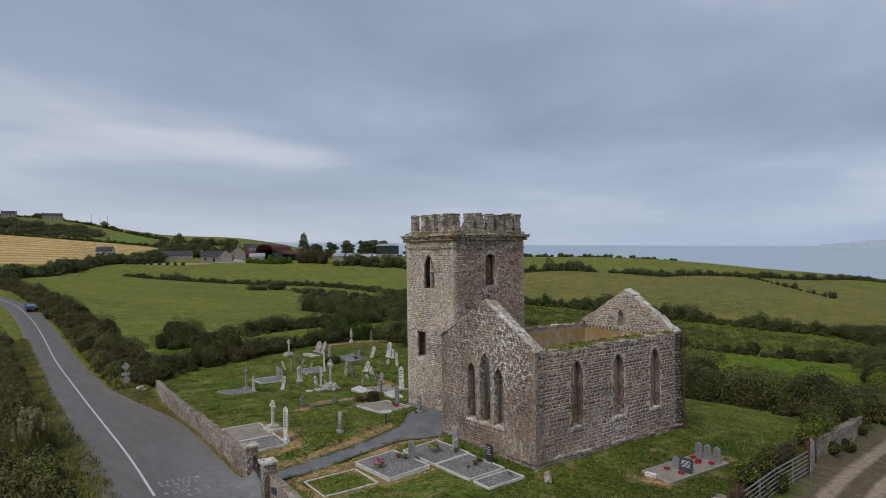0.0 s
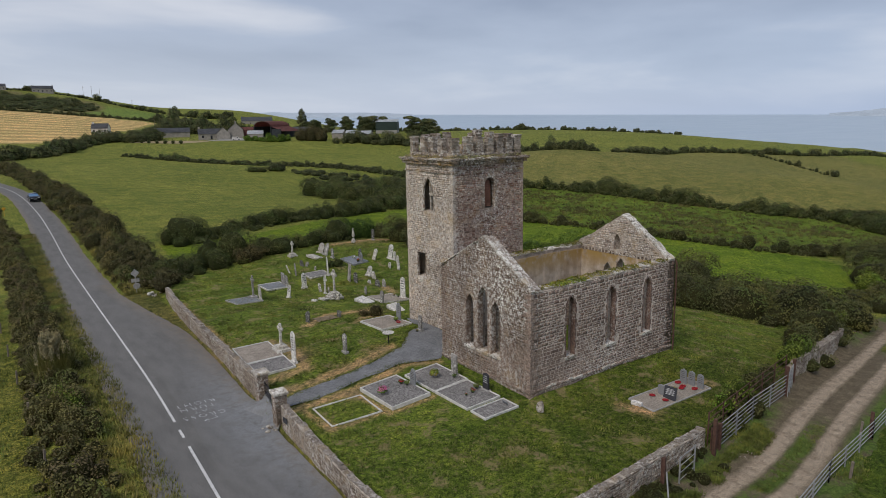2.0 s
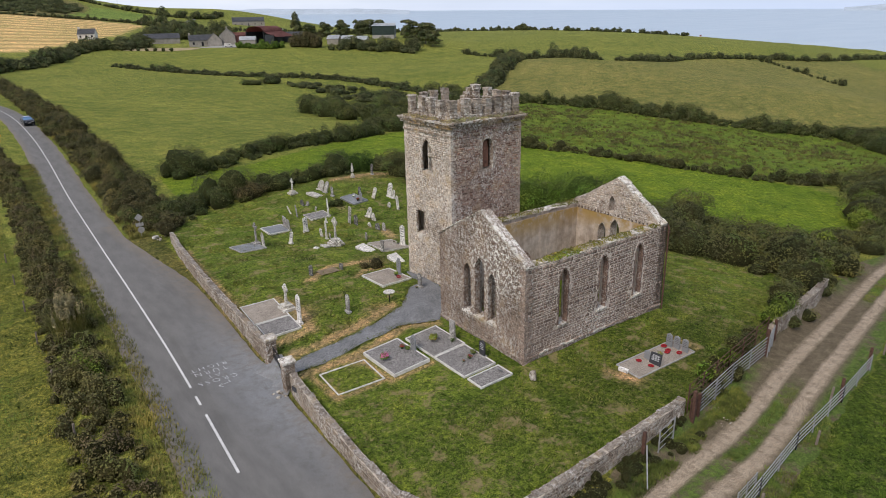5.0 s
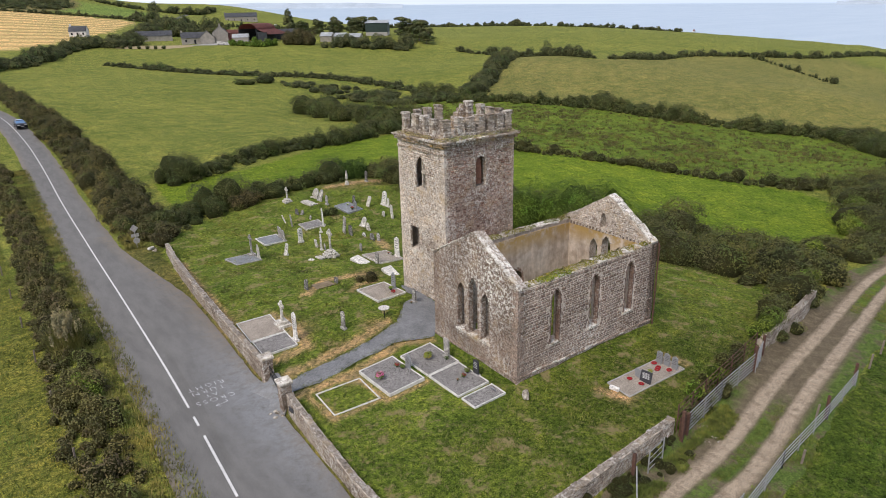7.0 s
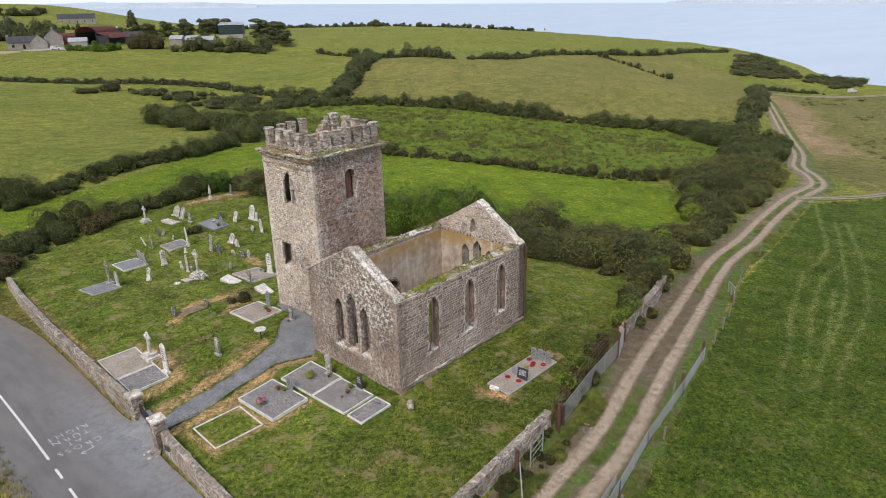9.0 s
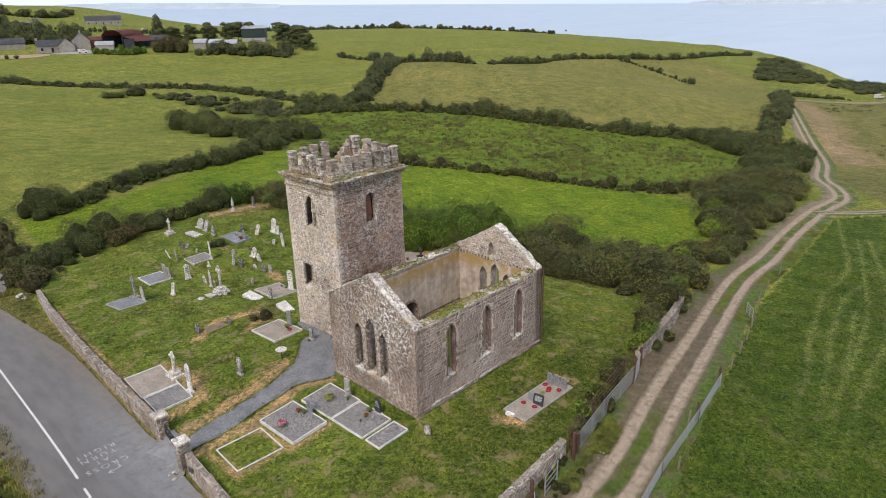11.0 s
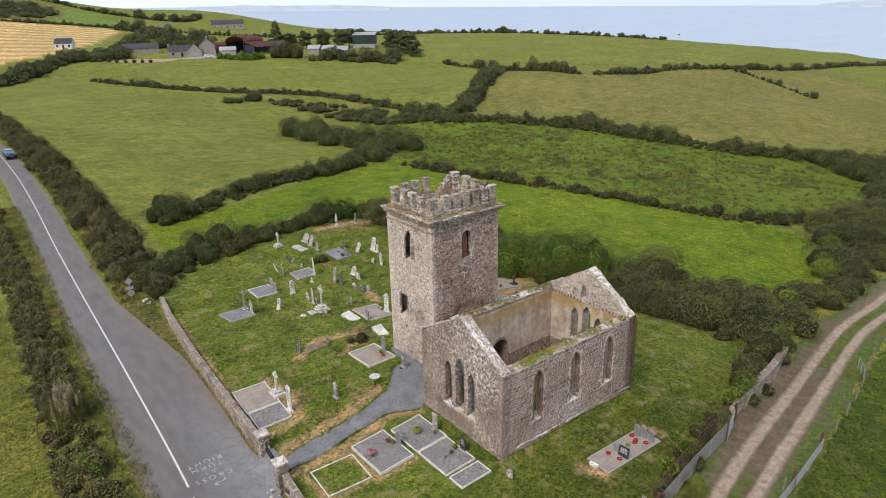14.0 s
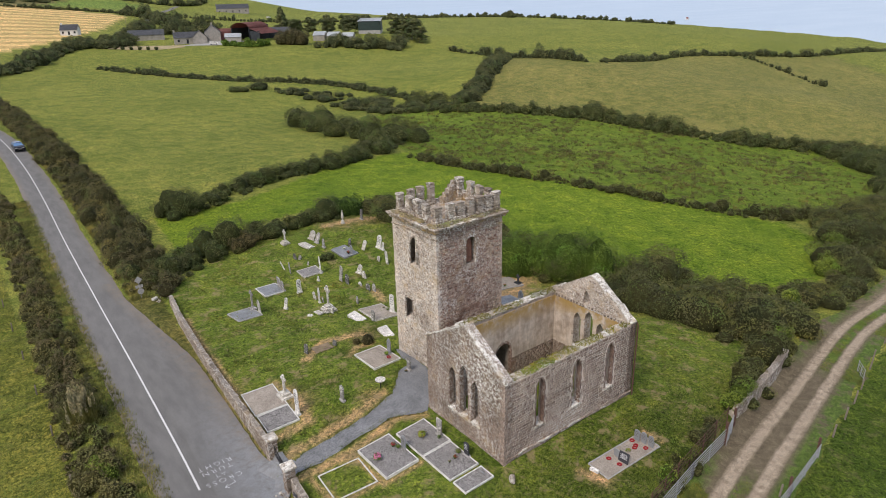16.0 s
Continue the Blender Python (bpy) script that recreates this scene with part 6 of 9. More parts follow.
bush("thicket", "gorse and scrub on the headland", "thicket", lumps_in([(328, 89), (360, 100), (440, 123), (500, 136), (490, 122), (409, 95), (380, 73), (359, 66), (338, 81)], 1.5, 45, 4.0, (2, 3.6)), M["leaf_far"], 14.0, (0.35, 0.6), 45)
bush("thicket", "scrub along the cliff edge", "thicket", lumps_in([(352, 62), (372, 62), (385, 52), (376, 36), (362, 38), (340, 44)], 1.4, 49, 3.4, (1.8, 3.2)), M["leaf_far"], 14.0, (0.35, 0.6), 49)
bush("hedge", "low scrubby bank beyond the track's bend", "hedge", lumps_along([(292, 67), (300, 64), (306, 58), (312, 53), (318, 46)], 3.0, 1.5, 62, 0.9, 0.5), M["leaf_far"], 20.0, (0.25, 0.45), 62)
bush("hedge", "wind-clipped hedge on the skyline", "hedge", lumps_along([(520, 800), (492, 560), (478, 487), (470, 450)], 3.0, 2.6, 46, 1.0, 0.4), M["leaf_far"], 10.5, (0.58, 1.01), 46)
bush("hedge", "wind-clipped hedge near the cliff", "hedge", lumps_along([(470, 440), (472, 408), (485, 360), (502, 327)], 2.6, 2.2, 47, 1.0, 0.5), M["leaf_far"], 10.5, (0.5, 0.86), 47)
bush("bush", "leaning bush on the skyline", "bush", [(466, 493, 5.0, 5.5, 5.0), (463, 487, 4.2, 4.0, 3.2)], M["leaf_far"], 8.8, (0.65, 1.08), 48)
# between the farm and the road
bush("hedge", "thick hedge below the stubble field", "hedge", lumps_along([(-34, 235), (-12, 262), (8, 290), (26, 330), (42, 352), (55, 356)], 8.0, 4.0, 50), M["leaf_far"], 14.0, (0.43, 0.79), 50)
bush("thicket", "grey-green trees by the white cottage", "thicket", lumps_in([(40, 350), (52, 360), (66, 356), (64, 342), (50, 342)], 4.2, 51, 4.0, (3, 5)), M["leaf_far"], 12.2, (0.5, 0.86), 51)
bush("thicket", "trees behind the farm buildings", "thicket", lumps_in([(72, 392), (90, 380), (112, 372), (130, 372), (118, 392), (86, 408)], 6.5, 52, 5.0, (3, 5)), M["leaf_far"], 10.5, (0.58, 0.94), 52)
bush("thicket", "row of rounded trees below the farm", "thicket", lumps_along([(139, 288), (150, 282), (163, 273), (173, 264)], 7.0, 6.4, 53, 0.6, 0.2), M["leaf_far"], 17.5, (0.36, 0.65), 53)
bush("bush", "big round copper-green bush beside the barn", "bush", [(130, 299, 8.6, 5.2, 5.6), (126, 301, 7.8, 4.2, 4.4), (134, 296, 7.8, 4.6, 4.8)], M["leaf_brown"], 21.0, (0.32, 0.58), 54)
bush("hedge", "clipped green hedge in front of the farm", "hedge", lumps_along([(101, 313), (106, 304), (110, 299), (117, 301)], 2.4, 2.2, 55, 0.5, 0.05), M["leaf_bright"], 24.5, (0.29, 0.5), 55)
bush("thicket", "low scrub on the hillside", "thicket", lumps_in([(-120, 690), (-60, 668), (20, 650), (60, 650), (76, 668), (98, 715), (100, 745), (60, 765), (0, 775), (-80, 790)], 2.2, 56, 9.0, (5, 9)), M["leaf_far"], 4.4, (0.86, 1.58), 56)
bush("hedge", "hedge along the top of the stubble field", "hedge", lumps_along([(-140, 640), (-20, 632), (32, 618), (69, 607), (101, 607), (126, 598)], 4.0, 2.2, 57, 1.0), M["leaf_far"], 7.0, (0.65, 1.15), 57)
bush("thicket", "line of trees on the hill crest", "thicket", lumps_along([(168, 775), (190, 765), (215, 760), (240, 770), (262, 800)], 6.0, 4.6, 58, 1.0, 0.4), M["leaf_far"], 5.2, (0.86, 1.44), 58)
bush("thicket", "trees along the lane beyond the farm", "thicket", lumps_along([(120, 585), (132, 560), (126, 500), (122, 450), (112, 410)], 9.0, 5.5, 59, 1.0, 0.5), M["leaf_far"], 5.2, (0.72, 1.3), 59)
bush("hedge", "hedge along the crest of the hill", "hedge", lumps_along([(10, 830), (70, 822), (110, 812), (150, 780), (168, 770)], 4.0, 3.0, 60, 1.2, 0.5), M["leaf_far"], 5.2, (0.72, 1.3), 60)
bush("hedge", "hedge beyond the farm fields", "hedge", lumps_along([(150, 600), (200, 575), (240, 560), (300, 560), (400, 600), (470, 620)], 4.0, 2.6, 61, 1.2, 0.4), M["leaf_far"], 5.2, (0.72, 1.3), 61)


def conifer(x, y, h, spread, seed):
    """A dark wind-shaped pine: tapered trunk, limbs, and tiers of needles."""
    r = random.Random(seed)
    z = gz(x, y)
    t = thing("pine_tree", "dark wind-shaped pine behind the farm", "tree", (x, y, z), 0, "pines at the farm")
    bm = bmesh.new()
    tube(bm, (0, 0, -0.3), (0, 0, h * 0.95), h * 0.025, 8, 0.06)
    for k in range(9):
        a, zz = r.uniform(0, 6.28), h * (0.25 + 0.07 * k)
        ln = spread * (1.05 - 0.09 * k)
        tube(bm, (0, 0, zz), (ln * math.cos(a), ln * math.sin(a), zz + 0.5), 0.10, 5, 0.03)
    part("trunk", bm, M["wood"], t)
    lumps = []
    tall = h > 15
    for k in range(22):
        f = 0.22 + 0.74 * k / 21
        a = r.uniform(0, 6.28)
        wide = (1.1 - f) if tall else 0.35 + 1.3 * f * (1.08 - f)
        d = spread * wide * r.uniform(0.3, 1.0)
        lumps.append((d * math.cos(a), d * math.sin(a), h * f, spread * (0.25 + 0.35 * wide) * r.uniform(0.7, 1.2), h * 0.09))
    V, F = leaf_cards(np.array(lumps), 10, (0.5, 1.0), seed, -0.6)
    arrays("crown", V, F, M["leaf_far"], t)


for _k, (_x, _y, _h, _s) in enumerate(((147, 345, 15.5, 4.2), (152, 338, 9, 4), (160, 334, 9.5, 4), (168, 330, 10, 4), (164, 322, 9, 4.2), (176, 324, 9.5, 4), (178, 316, 9.5, 4.5), (188, 288, 11, 5.5), (192, 280, 10.5, 5), (191, 272, 8, 4.5), (195, 284, 10, 5), (172, 314, 8.5, 4), (186, 318, 9, 4.2), (156, 345, 8, 3.8))):
    conifer(_x, _y, _h, _s, 300 + _k)


def blades(name, label, spots, mat, tall, count, spread, seed, width=0.03):
    """Tufts of upright blades: one mesh of thin triangles."""
    r = np.random.RandomState(seed)
    spots = np.asarray(spots, float)
    n = len(spots)
    base = np.repeat(spots[:, :3], count, 0)
    size = np.repeat(spots[:, 3], count)
    a = r.uniform(0, 2 * np.pi, n * count)
    d = r.uniform(0, 1, n * count)
    foot = base + np.stack([np.cos(a) * d * spread * size, np.sin(a) * d * spread * size, np.full(n * count, -0.03)], 1)
    lean = r.uniform(0.1, 0.75, n * count)
    h = tall * size * r.uniform(0.6, 1.2, n * count)
    tip = foot + np.stack([np.cos(a) * lean * h, np.sin(a) * lean * h, h], 1)
    side = np.stack([-np.sin(a), np.cos(a), 0 * a], 1) * (width * size * r.uniform(0.6, 1.4, n * count))[:, None]
    V = np.stack([foot - side, foot + side, tip], 1).reshape(-1, 3)
    ob = arrays(name, V, np.arange(len(V)).reshape(-1, 3), mat)
    return tagged(ob, label, "grass", kind="stuff")


def scatter(poly, n, seed, size=(0.7, 1.3), clump=None, keep=None):
    r = np.random.RandomState(seed)
    xs, ys = [p[0] for p in poly], [p[1] for p in poly]
    x, y = r.uniform(min(xs), max(xs), n), r.uniform(min(ys), max(ys), n)
    ok = inside(poly, x, y)
    if clump:
        k = np.array([noise.noise((a * clump, b * clump, seed)) for a, b in zip(x, y)])
        ok &= k > 0.02
    if keep is not None:
        ok &= keep(x, y)
    x, y = x[ok], y[ok]
    return np.stack([x, y, ground(x, y), r.uniform(*size, len(x))], 1)


clear = lambda x, y: ~((x > -0.5) & (x < 13.4) & (y > -0.5) & (y < 8.5)) & ~((x > 3) & (x < 10) & (y > 10.6) & (y < 16.8)) & ~inside(PATH_OUT, x, y) & (worn(x, y) < 0.4) & ~((x > -6.6) & (x < -0.9) & (y > -0.5) & (y < 7.7)) & ~((x > 4.2) & (x < 9.9) & (y > -5) & (y < -2.9)) & ~((x > -10.2) & (x < -7) & (y > 13) & (y < 19))
blades("churchyard_grass", "uneven tufts of churchyard grass", scatter(YARD, 60000, 70, (0.4, 1.5), None, clear), M["blade"], 0.11, 6, 0.2, 70, 0.024)
blades("field_grass", "tufts of grass in the field by the track", scatter([(-16, -17), (2, -14.2), (19, -12.2), (40, -9), (60, -8), (50, -30), (0, -34)], 40000, 71, (0.4, 1.4), None, lambda x, y: np.minimum.reduce([to_line(w, x, y) for w in LOOPS]) > 0.12), M["blade_dark"], 0.11, 6, 0.22, 71, 0.024)
blades("wheel_mark_grass", "pale flattened grass in the wheel marks", scatter([(-16, -17), (2, -14.2), (19, -12.2), (40, -9), (60, -8), (50, -30), (0, -34)], 13000, 79, (0.4, 1.0), None, lambda x, y: (np.minimum.reduce([to_line(w, x, y) for w in LOOPS]) < 0.2) & (x > 24)), M["verge"], 0.06, 6, 0.16, 79, 0.02)
blades("marsh_grass", "coarse tufts of grass in the wet field", scatter(MARSH, 5000, 72, (0.6, 1.3), 0.09), M["blade"], 0.42, 14, 0.75, 72, 0.06)
blades("rushes_sparse", "scattered rush clumps in the wet field", scatter(MARSH, 2600, 73, (0.6, 1.4)), M["rush"], 0.42, 14, 0.7, 73, 0.06)
_sp = scatter(MARSH, 2600, 79, (0.35, 0.95), 0.055)
_V, _F = leaf_cards(np.stack([_sp[:, 0], _sp[:, 1], _sp[:, 2] + 0.1, _sp[:, 3], _sp[:, 3] * 0.62], 1), 26, (0.12, 0.3), 79)
tagged(arrays("rush_clumps", _V, _F, M["rush"]), "rounded brown rush clumps in the wet field", "rushes", kind="stuff")
for _name, _label, _poly, _n, _rad, _mat, _seed in (
        ("bracken", "brown bracken clumps on the rough slope", [(286, 52), (320, 30), (300, 15), (258, 8), (200, -2), (170, 0), (205, 18), (240, 33)], 420, (0.5, 1.3), "leaf_brown", 95),
        ("rough_clumps", "dark green weed clumps on the rough slope", [(150, -30), (112, -10), (118, 2), (160, 6), (215, 20), (300, 12), (330, -30), (240, -60)], 330, (0.4, 1.1), "leaf_scrub", 96),
        ("field_edge_weeds", "tall brown weeds along the field's far edge", [(84, -4.6), (101, -12.5), (128, -22), (127, -24), (100, -14.8), (82, -6.4)], 330, (0.25, 0.6), "leaf_brown", 97)):
    _sp = scatter(_poly, _n, _seed, _rad, 0.03)
    _V, _F = leaf_cards(np.stack([_sp[:, 0], _sp[:, 1], _sp[:, 2] + 0.05, _sp[:, 3], _sp[:, 3] * 0.55], 1), 14, (0.2, 0.42), _seed)
    tagged(arrays(_name, _V, _F, M[_mat]), _label, "weeds", kind="stuff")
blades("meadow_tufts", "taller tufts in the bright meadow", scatter(MEADOW, 3500, 74, (0.5, 1.1), 0.12), M["blade"], 0.22, 8, 0.4, 74, 0.03)
_r = np.random.RandomState(75)
_at = np.stack([-20.1 + _r.normal(0, 0.32, 90), 24.7 + _r.normal(0, 0.75, 90)], 1)
_up = _r.uniform(1.5, 2.35, 90)
_gr = ground(_at[:, 0], _at[:, 1])
blades("reed_grass", "leafy clump of dry reed grass by the road", np.stack([_at[:, 0], _at[:, 1], _gr, _up], 1), M["verge"], 0.8, 22, 0.28, 75, 0.014)
_V, _F = leaf_cards(np.stack([_at[:, 0], _at[:, 1], _gr + _up + 0.1, _r.uniform(0.09, 0.15, 90), _r.uniform(0.38, 0.55, 90)], 1), 300, (0.08, 0.17), 75, -0.9)
tagged(arrays("reed_plumes", _V, _F, M["straw"]), "pale feathery plumes of reed grass by the road", "grass", kind="stuff")
ROADSIDE = [(-18.6, -10), (-17.6, 2), (-17.1, 20), (-16.5, 45), (-15.2, 72), (-14.4, 98), (-16.6, 98), (-17.6, 72), (-18.9, 45), (-19.6, 20), (-20.4, 2), (-21.4, -10)]
blades("verge_grass", "yellowing rough grass at the road's edge", scatter(ROADSIDE, 26000, 76, (0.6, 1.5)), M["verge"], 0.22, 6, 0.24, 76, 0.022)
HEDGEFOOT = [(-11.3, 46), (-9.9, 72), (-9.0, 98), (-8.9, 122), (-9.4, 150), (-7.6, 150), (-7.0, 122), (-7.2, 98), (-8.4, 72), (-9.4, 46)]
blades("hedge_foot_grass", "straw-coloured grass at the foot of the hedge", scatter(HEDGEFOOT, 12000, 78, (0.6, 1.5)), M["verge"], 0.45, 6, 0.25, 78, 0.03)
blades("field_grass_far", "tufts of grass in the field across the road", scatter([(-22, -10), (-21.5, 60), (-30, 70), (-34, -10)], 14000, 77, (0.5, 1.3)), M["blade"], 0.16, 6, 0.25, 77, 0.022)


def on_track(n, seed, lo, hi, x0, x1):
    """Spots along the farm track between two distances from its middle (plus: the churchyard side), in uneven patches."""
    r = np.random.RandomState(seed)
    pts = resample(TRACK, 0.5)
    pts = pts[(pts[:, 0] > x0) & (pts[:, 0] < x1)]
    nrm = sides(pts)
    k = r.randint(0, len(pts), n)
    p = pts[k] + nrm[k] * r.uniform(lo, hi, n)[:, None] + r.uniform(-0.25, 0.25, (n, 2)) * (1, 0.2)
    w = np.array([noise.noise((a * 0.22, b * 0.22, seed)) + 0.4 * noise.noise((a * 0.9, b * 0.9, seed)) for a, b in p])
    p = p[(w > -0.05) & ~((p[:, 0] > 12.5) & (p[:, 0] < 33))]
    return np.stack([p[:, 0], p[:, 1], ground(p[:, 0], p[:, 1]) + 0.02, r.uniform(0.4, 1.3, len(p))], 1)


blades("track_grass", "worn strip of grass between the ruts of the track", on_track(9000, 91, -0.33, 0.33, -8, 80), M["blade"], 0.10, 6, 0.14, 91, 0.02)
blades("track_verge_grass", "grass between the churchyard wall and the track", on_track(9000, 92, 1.35, 2.5, -8, 15), M["blade"], 0.16, 6, 0.2, 92, 0.024)
blades("field_verge_grass", "grass along the field side of the track", on_track(12000, 93, -2.9, -1.5, -8, 80), M["blade"], 0.13, 6, 0.2, 93, 0.024)
_edge = [tuple(p) for p in resample(PATH_OUT + PATH_OUT[:1], 0.2)]
_r = np.random.RandomState(98)
_q = np.array(_edge)[_r.randint(0, len(_edge), 2600)] + _r.normal(0, 0.14, (2600, 2))
_q = _q[(_q[:, 0] > -10.2) & (_q[:, 0] < 2.4) & ((_q[:, 1] > 8.9) | (_q[:, 0] < -0.6))]
_q = _q[np.array([noise.noise((a * 0.7, b * 0.7, 9)) > -0.15 for a, b in _q])]
blades("path_edge_grass", "grass creeping over the edge of the gravel path", np.stack([_q[:, 0], _q[:, 1], ground(_q[:, 0], _q[:, 1]) + 0.02, _r.uniform(0.4, 1.2, len(_q))], 1), M["blade"], 0.09, 6, 0.12, 98, 0.018)
blades("straw_tufts", "dry straw-coloured patches in the churchyard grass", scatter(YARD, 9000, 94, (0.4, 1.2), 0.5, clear), M["straw"], 0.07, 6, 0.2, 94, 0.02)


def moss_on(line, n, seed, spread, mat, label):
    r = random.Random(seed)
    lumps = []
    for _ in range(n):
        k = r.random() * (len(line) - 1)
        a, b = line[int(k)], line[min(int(k) + 1, len(line) - 1)]
        f = k - int(k)
        p = [a[i] + (b[i] - a[i]) * f for i in range(3)]
        s = r.uniform(0.10, 0.26)
        lumps.append((p[0] + r.uniform(-spread, spread), p[1] + r.uniform(-spread, spread), p[2], s * 1.3, s * 0.7))
    V, F = leaf_cards(np.array(lumps), 160, (0.06, 0.14), seed, 0.0)
    ob = arrays("moss", V, F, mat, church)
    tagged(ob, label, kind="stuff")


moss_on([(0.9, 0.35, 5.98), (7.0, 0.35, 5.98)], 60, 80, 0.22, M["moss"], "yellow-green moss and grass on the wall head")
moss_on([(2.0, 0.3, 5.98), (4.4, 0.35, 5.98)], 26, 81, 0.2, M["leaf_gorse"], "bright weeds on the wall head")
moss_on([(7.0, 0.35, 5.98), (12.6, 0.4, 5.98)], 26, 82, 0.22, M["moss"], "thin moss on the wall head")
moss_on([(0.8, 7.6, 6.06), (12.4, 7.6, 6.06)], 60, 83, 0.2, M["moss"], "moss on the far wall head")
moss_on([(3.3, 10.9, 12.46), (3.3, 16.4, 12.46)], 34, 84, 0.16, M["straw"], "dry weeds on the cornice")
moss_on([(3.4, 10.95, 12.46), (9.6, 10.95, 12.46)], 36, 85, 0.16, M["straw"], "dry weeds on the cornice")

# ---------------------------------------------------------------- churchyard walls, gates and fences
def stone_wall(name, label, line, top, thick, matkey, seed, singles=0, flip=1, foot=-0.5):
    """A rubble boundary wall. line: plan points; top: height of the wall's head at each point. Stones show on the outer side."""
    t = thing(name, label, "wall")
    for k, ((x0, y0), (x1, y1)) in enumerate(zip(line, line[1:])):
        ln = math.hypot(x1 - x0, y1 - y0)
        dx, dy = (x1 - x0) / ln, (y1 - y0) / ln
        nx, ny = dy * flip, -dx * flip
        z0, z1 = top[k], top[k + 1]
        low = min(gz(x0, y0), gz(x1, y1), gz(x0 + nx, y0 + ny), gz(x1 + nx, y1 + ny)) + foot

        def put(u, z, d, x0=x0, y0=y0, dx=dx, dy=dy, nx=nx, ny=ny):
            return (x0 + dx * u + nx * d, y0 + dy * u + ny * d, z)

        def head(u, z0=z0, z1=z1, ln=ln):
            return z0 + (z1 - z0) * u / ln

        wall = part("wall_body", panel([(0, low), (ln, low), (ln, z1), (0, z0)], [], put, thick), M["mortar_pale"], t)
        rects = courses(0, ln, low + 0.2, head, [], (0.10, 0.2), (0.16, 0.45), seed + k)
        one = rects[:singles] if k == 0 else []
        if one:
            rz = math.degrees(math.atan2(ny, nx)) + 90
            single_stones(one, lambda u, z: put(u, z, 0), rz, matkey, wall, seed)
        if len(one) < len(rects):
            joined_stones("rubble", rects[len(one):], put, M[matkey], wall, seed + 50 + k)
        if name != "yard_wall_low":
            inner = lambda u, z, d: put(u, z, -thick - d)
            joined_stones("rubble", courses(0, ln, low + 0.4, head, [], (0.12, 0.22), (0.2, 0.5), seed + k + 7), inner, M[matkey], wall, seed + 70 + k)
        a, b = Vector(put(0, z0 - 0.02, -thick / 2)), Vector(put(ln, z1 - 0.02, -thick / 2))
        slabs("coping_stone", a, b, thick * 0.95, 0.05, M["wallhead"], wall, seed + 30 + k, (0.2, 0.55))
    return t


stone_wall("boundary_wall", "lichened rubble wall between the road and the graves", [(-11.0, 12.0), (-10.75, 18.2), (-10.2, 27.0), (-9.25, 36.8), (-8.45, 42.4)], [0.28, 0.25, 0.05, -0.4, -0.75], 0.38, "bwall", 200, 0, -1)
stone_wall("boundary_wall", "mossy rubble churchyard wall beside the road", [(-11.3, 7.3), (-11.75, 2.3), (-11.95, -1.3), (-12.0, -4.5), (-10.8, -7.5), (-8.2, -8.6)], [0.22, 0.2, 0.15, 0.1, 0.05, 0.05], 0.36, "bwall", 220, 300, 1)
stone_wall("boundary_wall", "low rubble wall between the churchyard and the track", [(-8.2, -8.6), (-4.8, -8.5), (-0.5, -8.3), (4.1, -8.0)], [0.0, 0.02, 0.05, 0.0], 0.42, "bwall", 240, 0, 1)
stone_wall("boundary_wall", "ivy-covered stone wall along the track", [(17.6, -5.8), (22, -5.25), (27, -4.3), (31, -3.3)], [-0.35, -0.75, -1.3, -1.7], 0.5, "bwall", 260, 0, 1)


def pillar(x, y, base, top, seed):
    t = thing("gate_pillar", "square stone gate pillar with a pale flat cap", "gate pillar", (x, y, base), -4, "gate pillars")
    h = top - base
    bm = bmesh.new()
    z = -0.3
    r = random.Random(seed)
    while z < h - 0.16:
        c = r.uniform(0.13, 0.22)
        e = r.uniform(-0.015, 0.015)
        box(bm, (-0.33 + e, -0.33, z), (0.33, 0.33 + e, min(z + c - 0.01, h - 0.16)), 0.02)
        z += c
    jitter(bm, 0.03, seed, 3)
    part("shaft", bm, M["bwall"], t)
    bm = bmesh.new()
    box(bm, (-0.42, -0.42, h - 0.17), (0.42, 0.42, h), 0.03)
    jitter(bm, 0.02, seed, 2)
    part("cap", bm, M["coping"], t, "lichen-spotted cap stone")


pillar(-10.75, 11.45, -1.0, 0.78, 3)
pillar(-11.1, 7.95, -1.0, 0.80, 4)
pillar(-8.1, -8.7, -1.5, 0.22, 5)


def iron_gate(a, b, z0, z1):
    t = thing("churchyard_gate", "closed black iron gate between stone pillars", "gate", (a[0], a[1], z0))
    d = Vector((b[0] - a[0], b[1] - a[1], 0))
    h = z1 - z0
    for zz in (0.1, 0.55, h):
        bm = bmesh.new()
        tube(bm, (0, 0, zz), (*d.xy, zz), 0.022, 6)
        part("rail", bm, M["ironblack"], t)
    n = int(d.length / 0.13)
    for k in range(n + 1):
        p = d * (k / n)
        bm = bmesh.new()
        tube(bm, (p.x, p.y, 0.05), (p.x, p.y, h + 0.12), 0.011, 5)
        part("bar", bm, M["ironblack"], t)
    bm = bmesh.new()
    box(bm, (d.x / 2 - 0.01, d.y / 2 - 0.25, 0.6), (d.x / 2 + 0.012, d.y / 2 + 0.25, 0.95), 0.004)
    part("notice", bm, M["ironblack"], t)


iron_gate((-10.72, 11.08), (-11.05, 8.32), -0.92, 0.15)
bm = bmesh.new()
box(bm, (-0.008, -0.22, -0.16), (0.008, 0.22, 0.16), 0.004)
_ob = finish("wall_plaque", bm, M["black"])
_ob.matrix_world = pose(-11.52, 6.3, -0.2, 0, 0, 5)
tagged(_ob, "small dark plaque on the churchyard wall", "plaque")


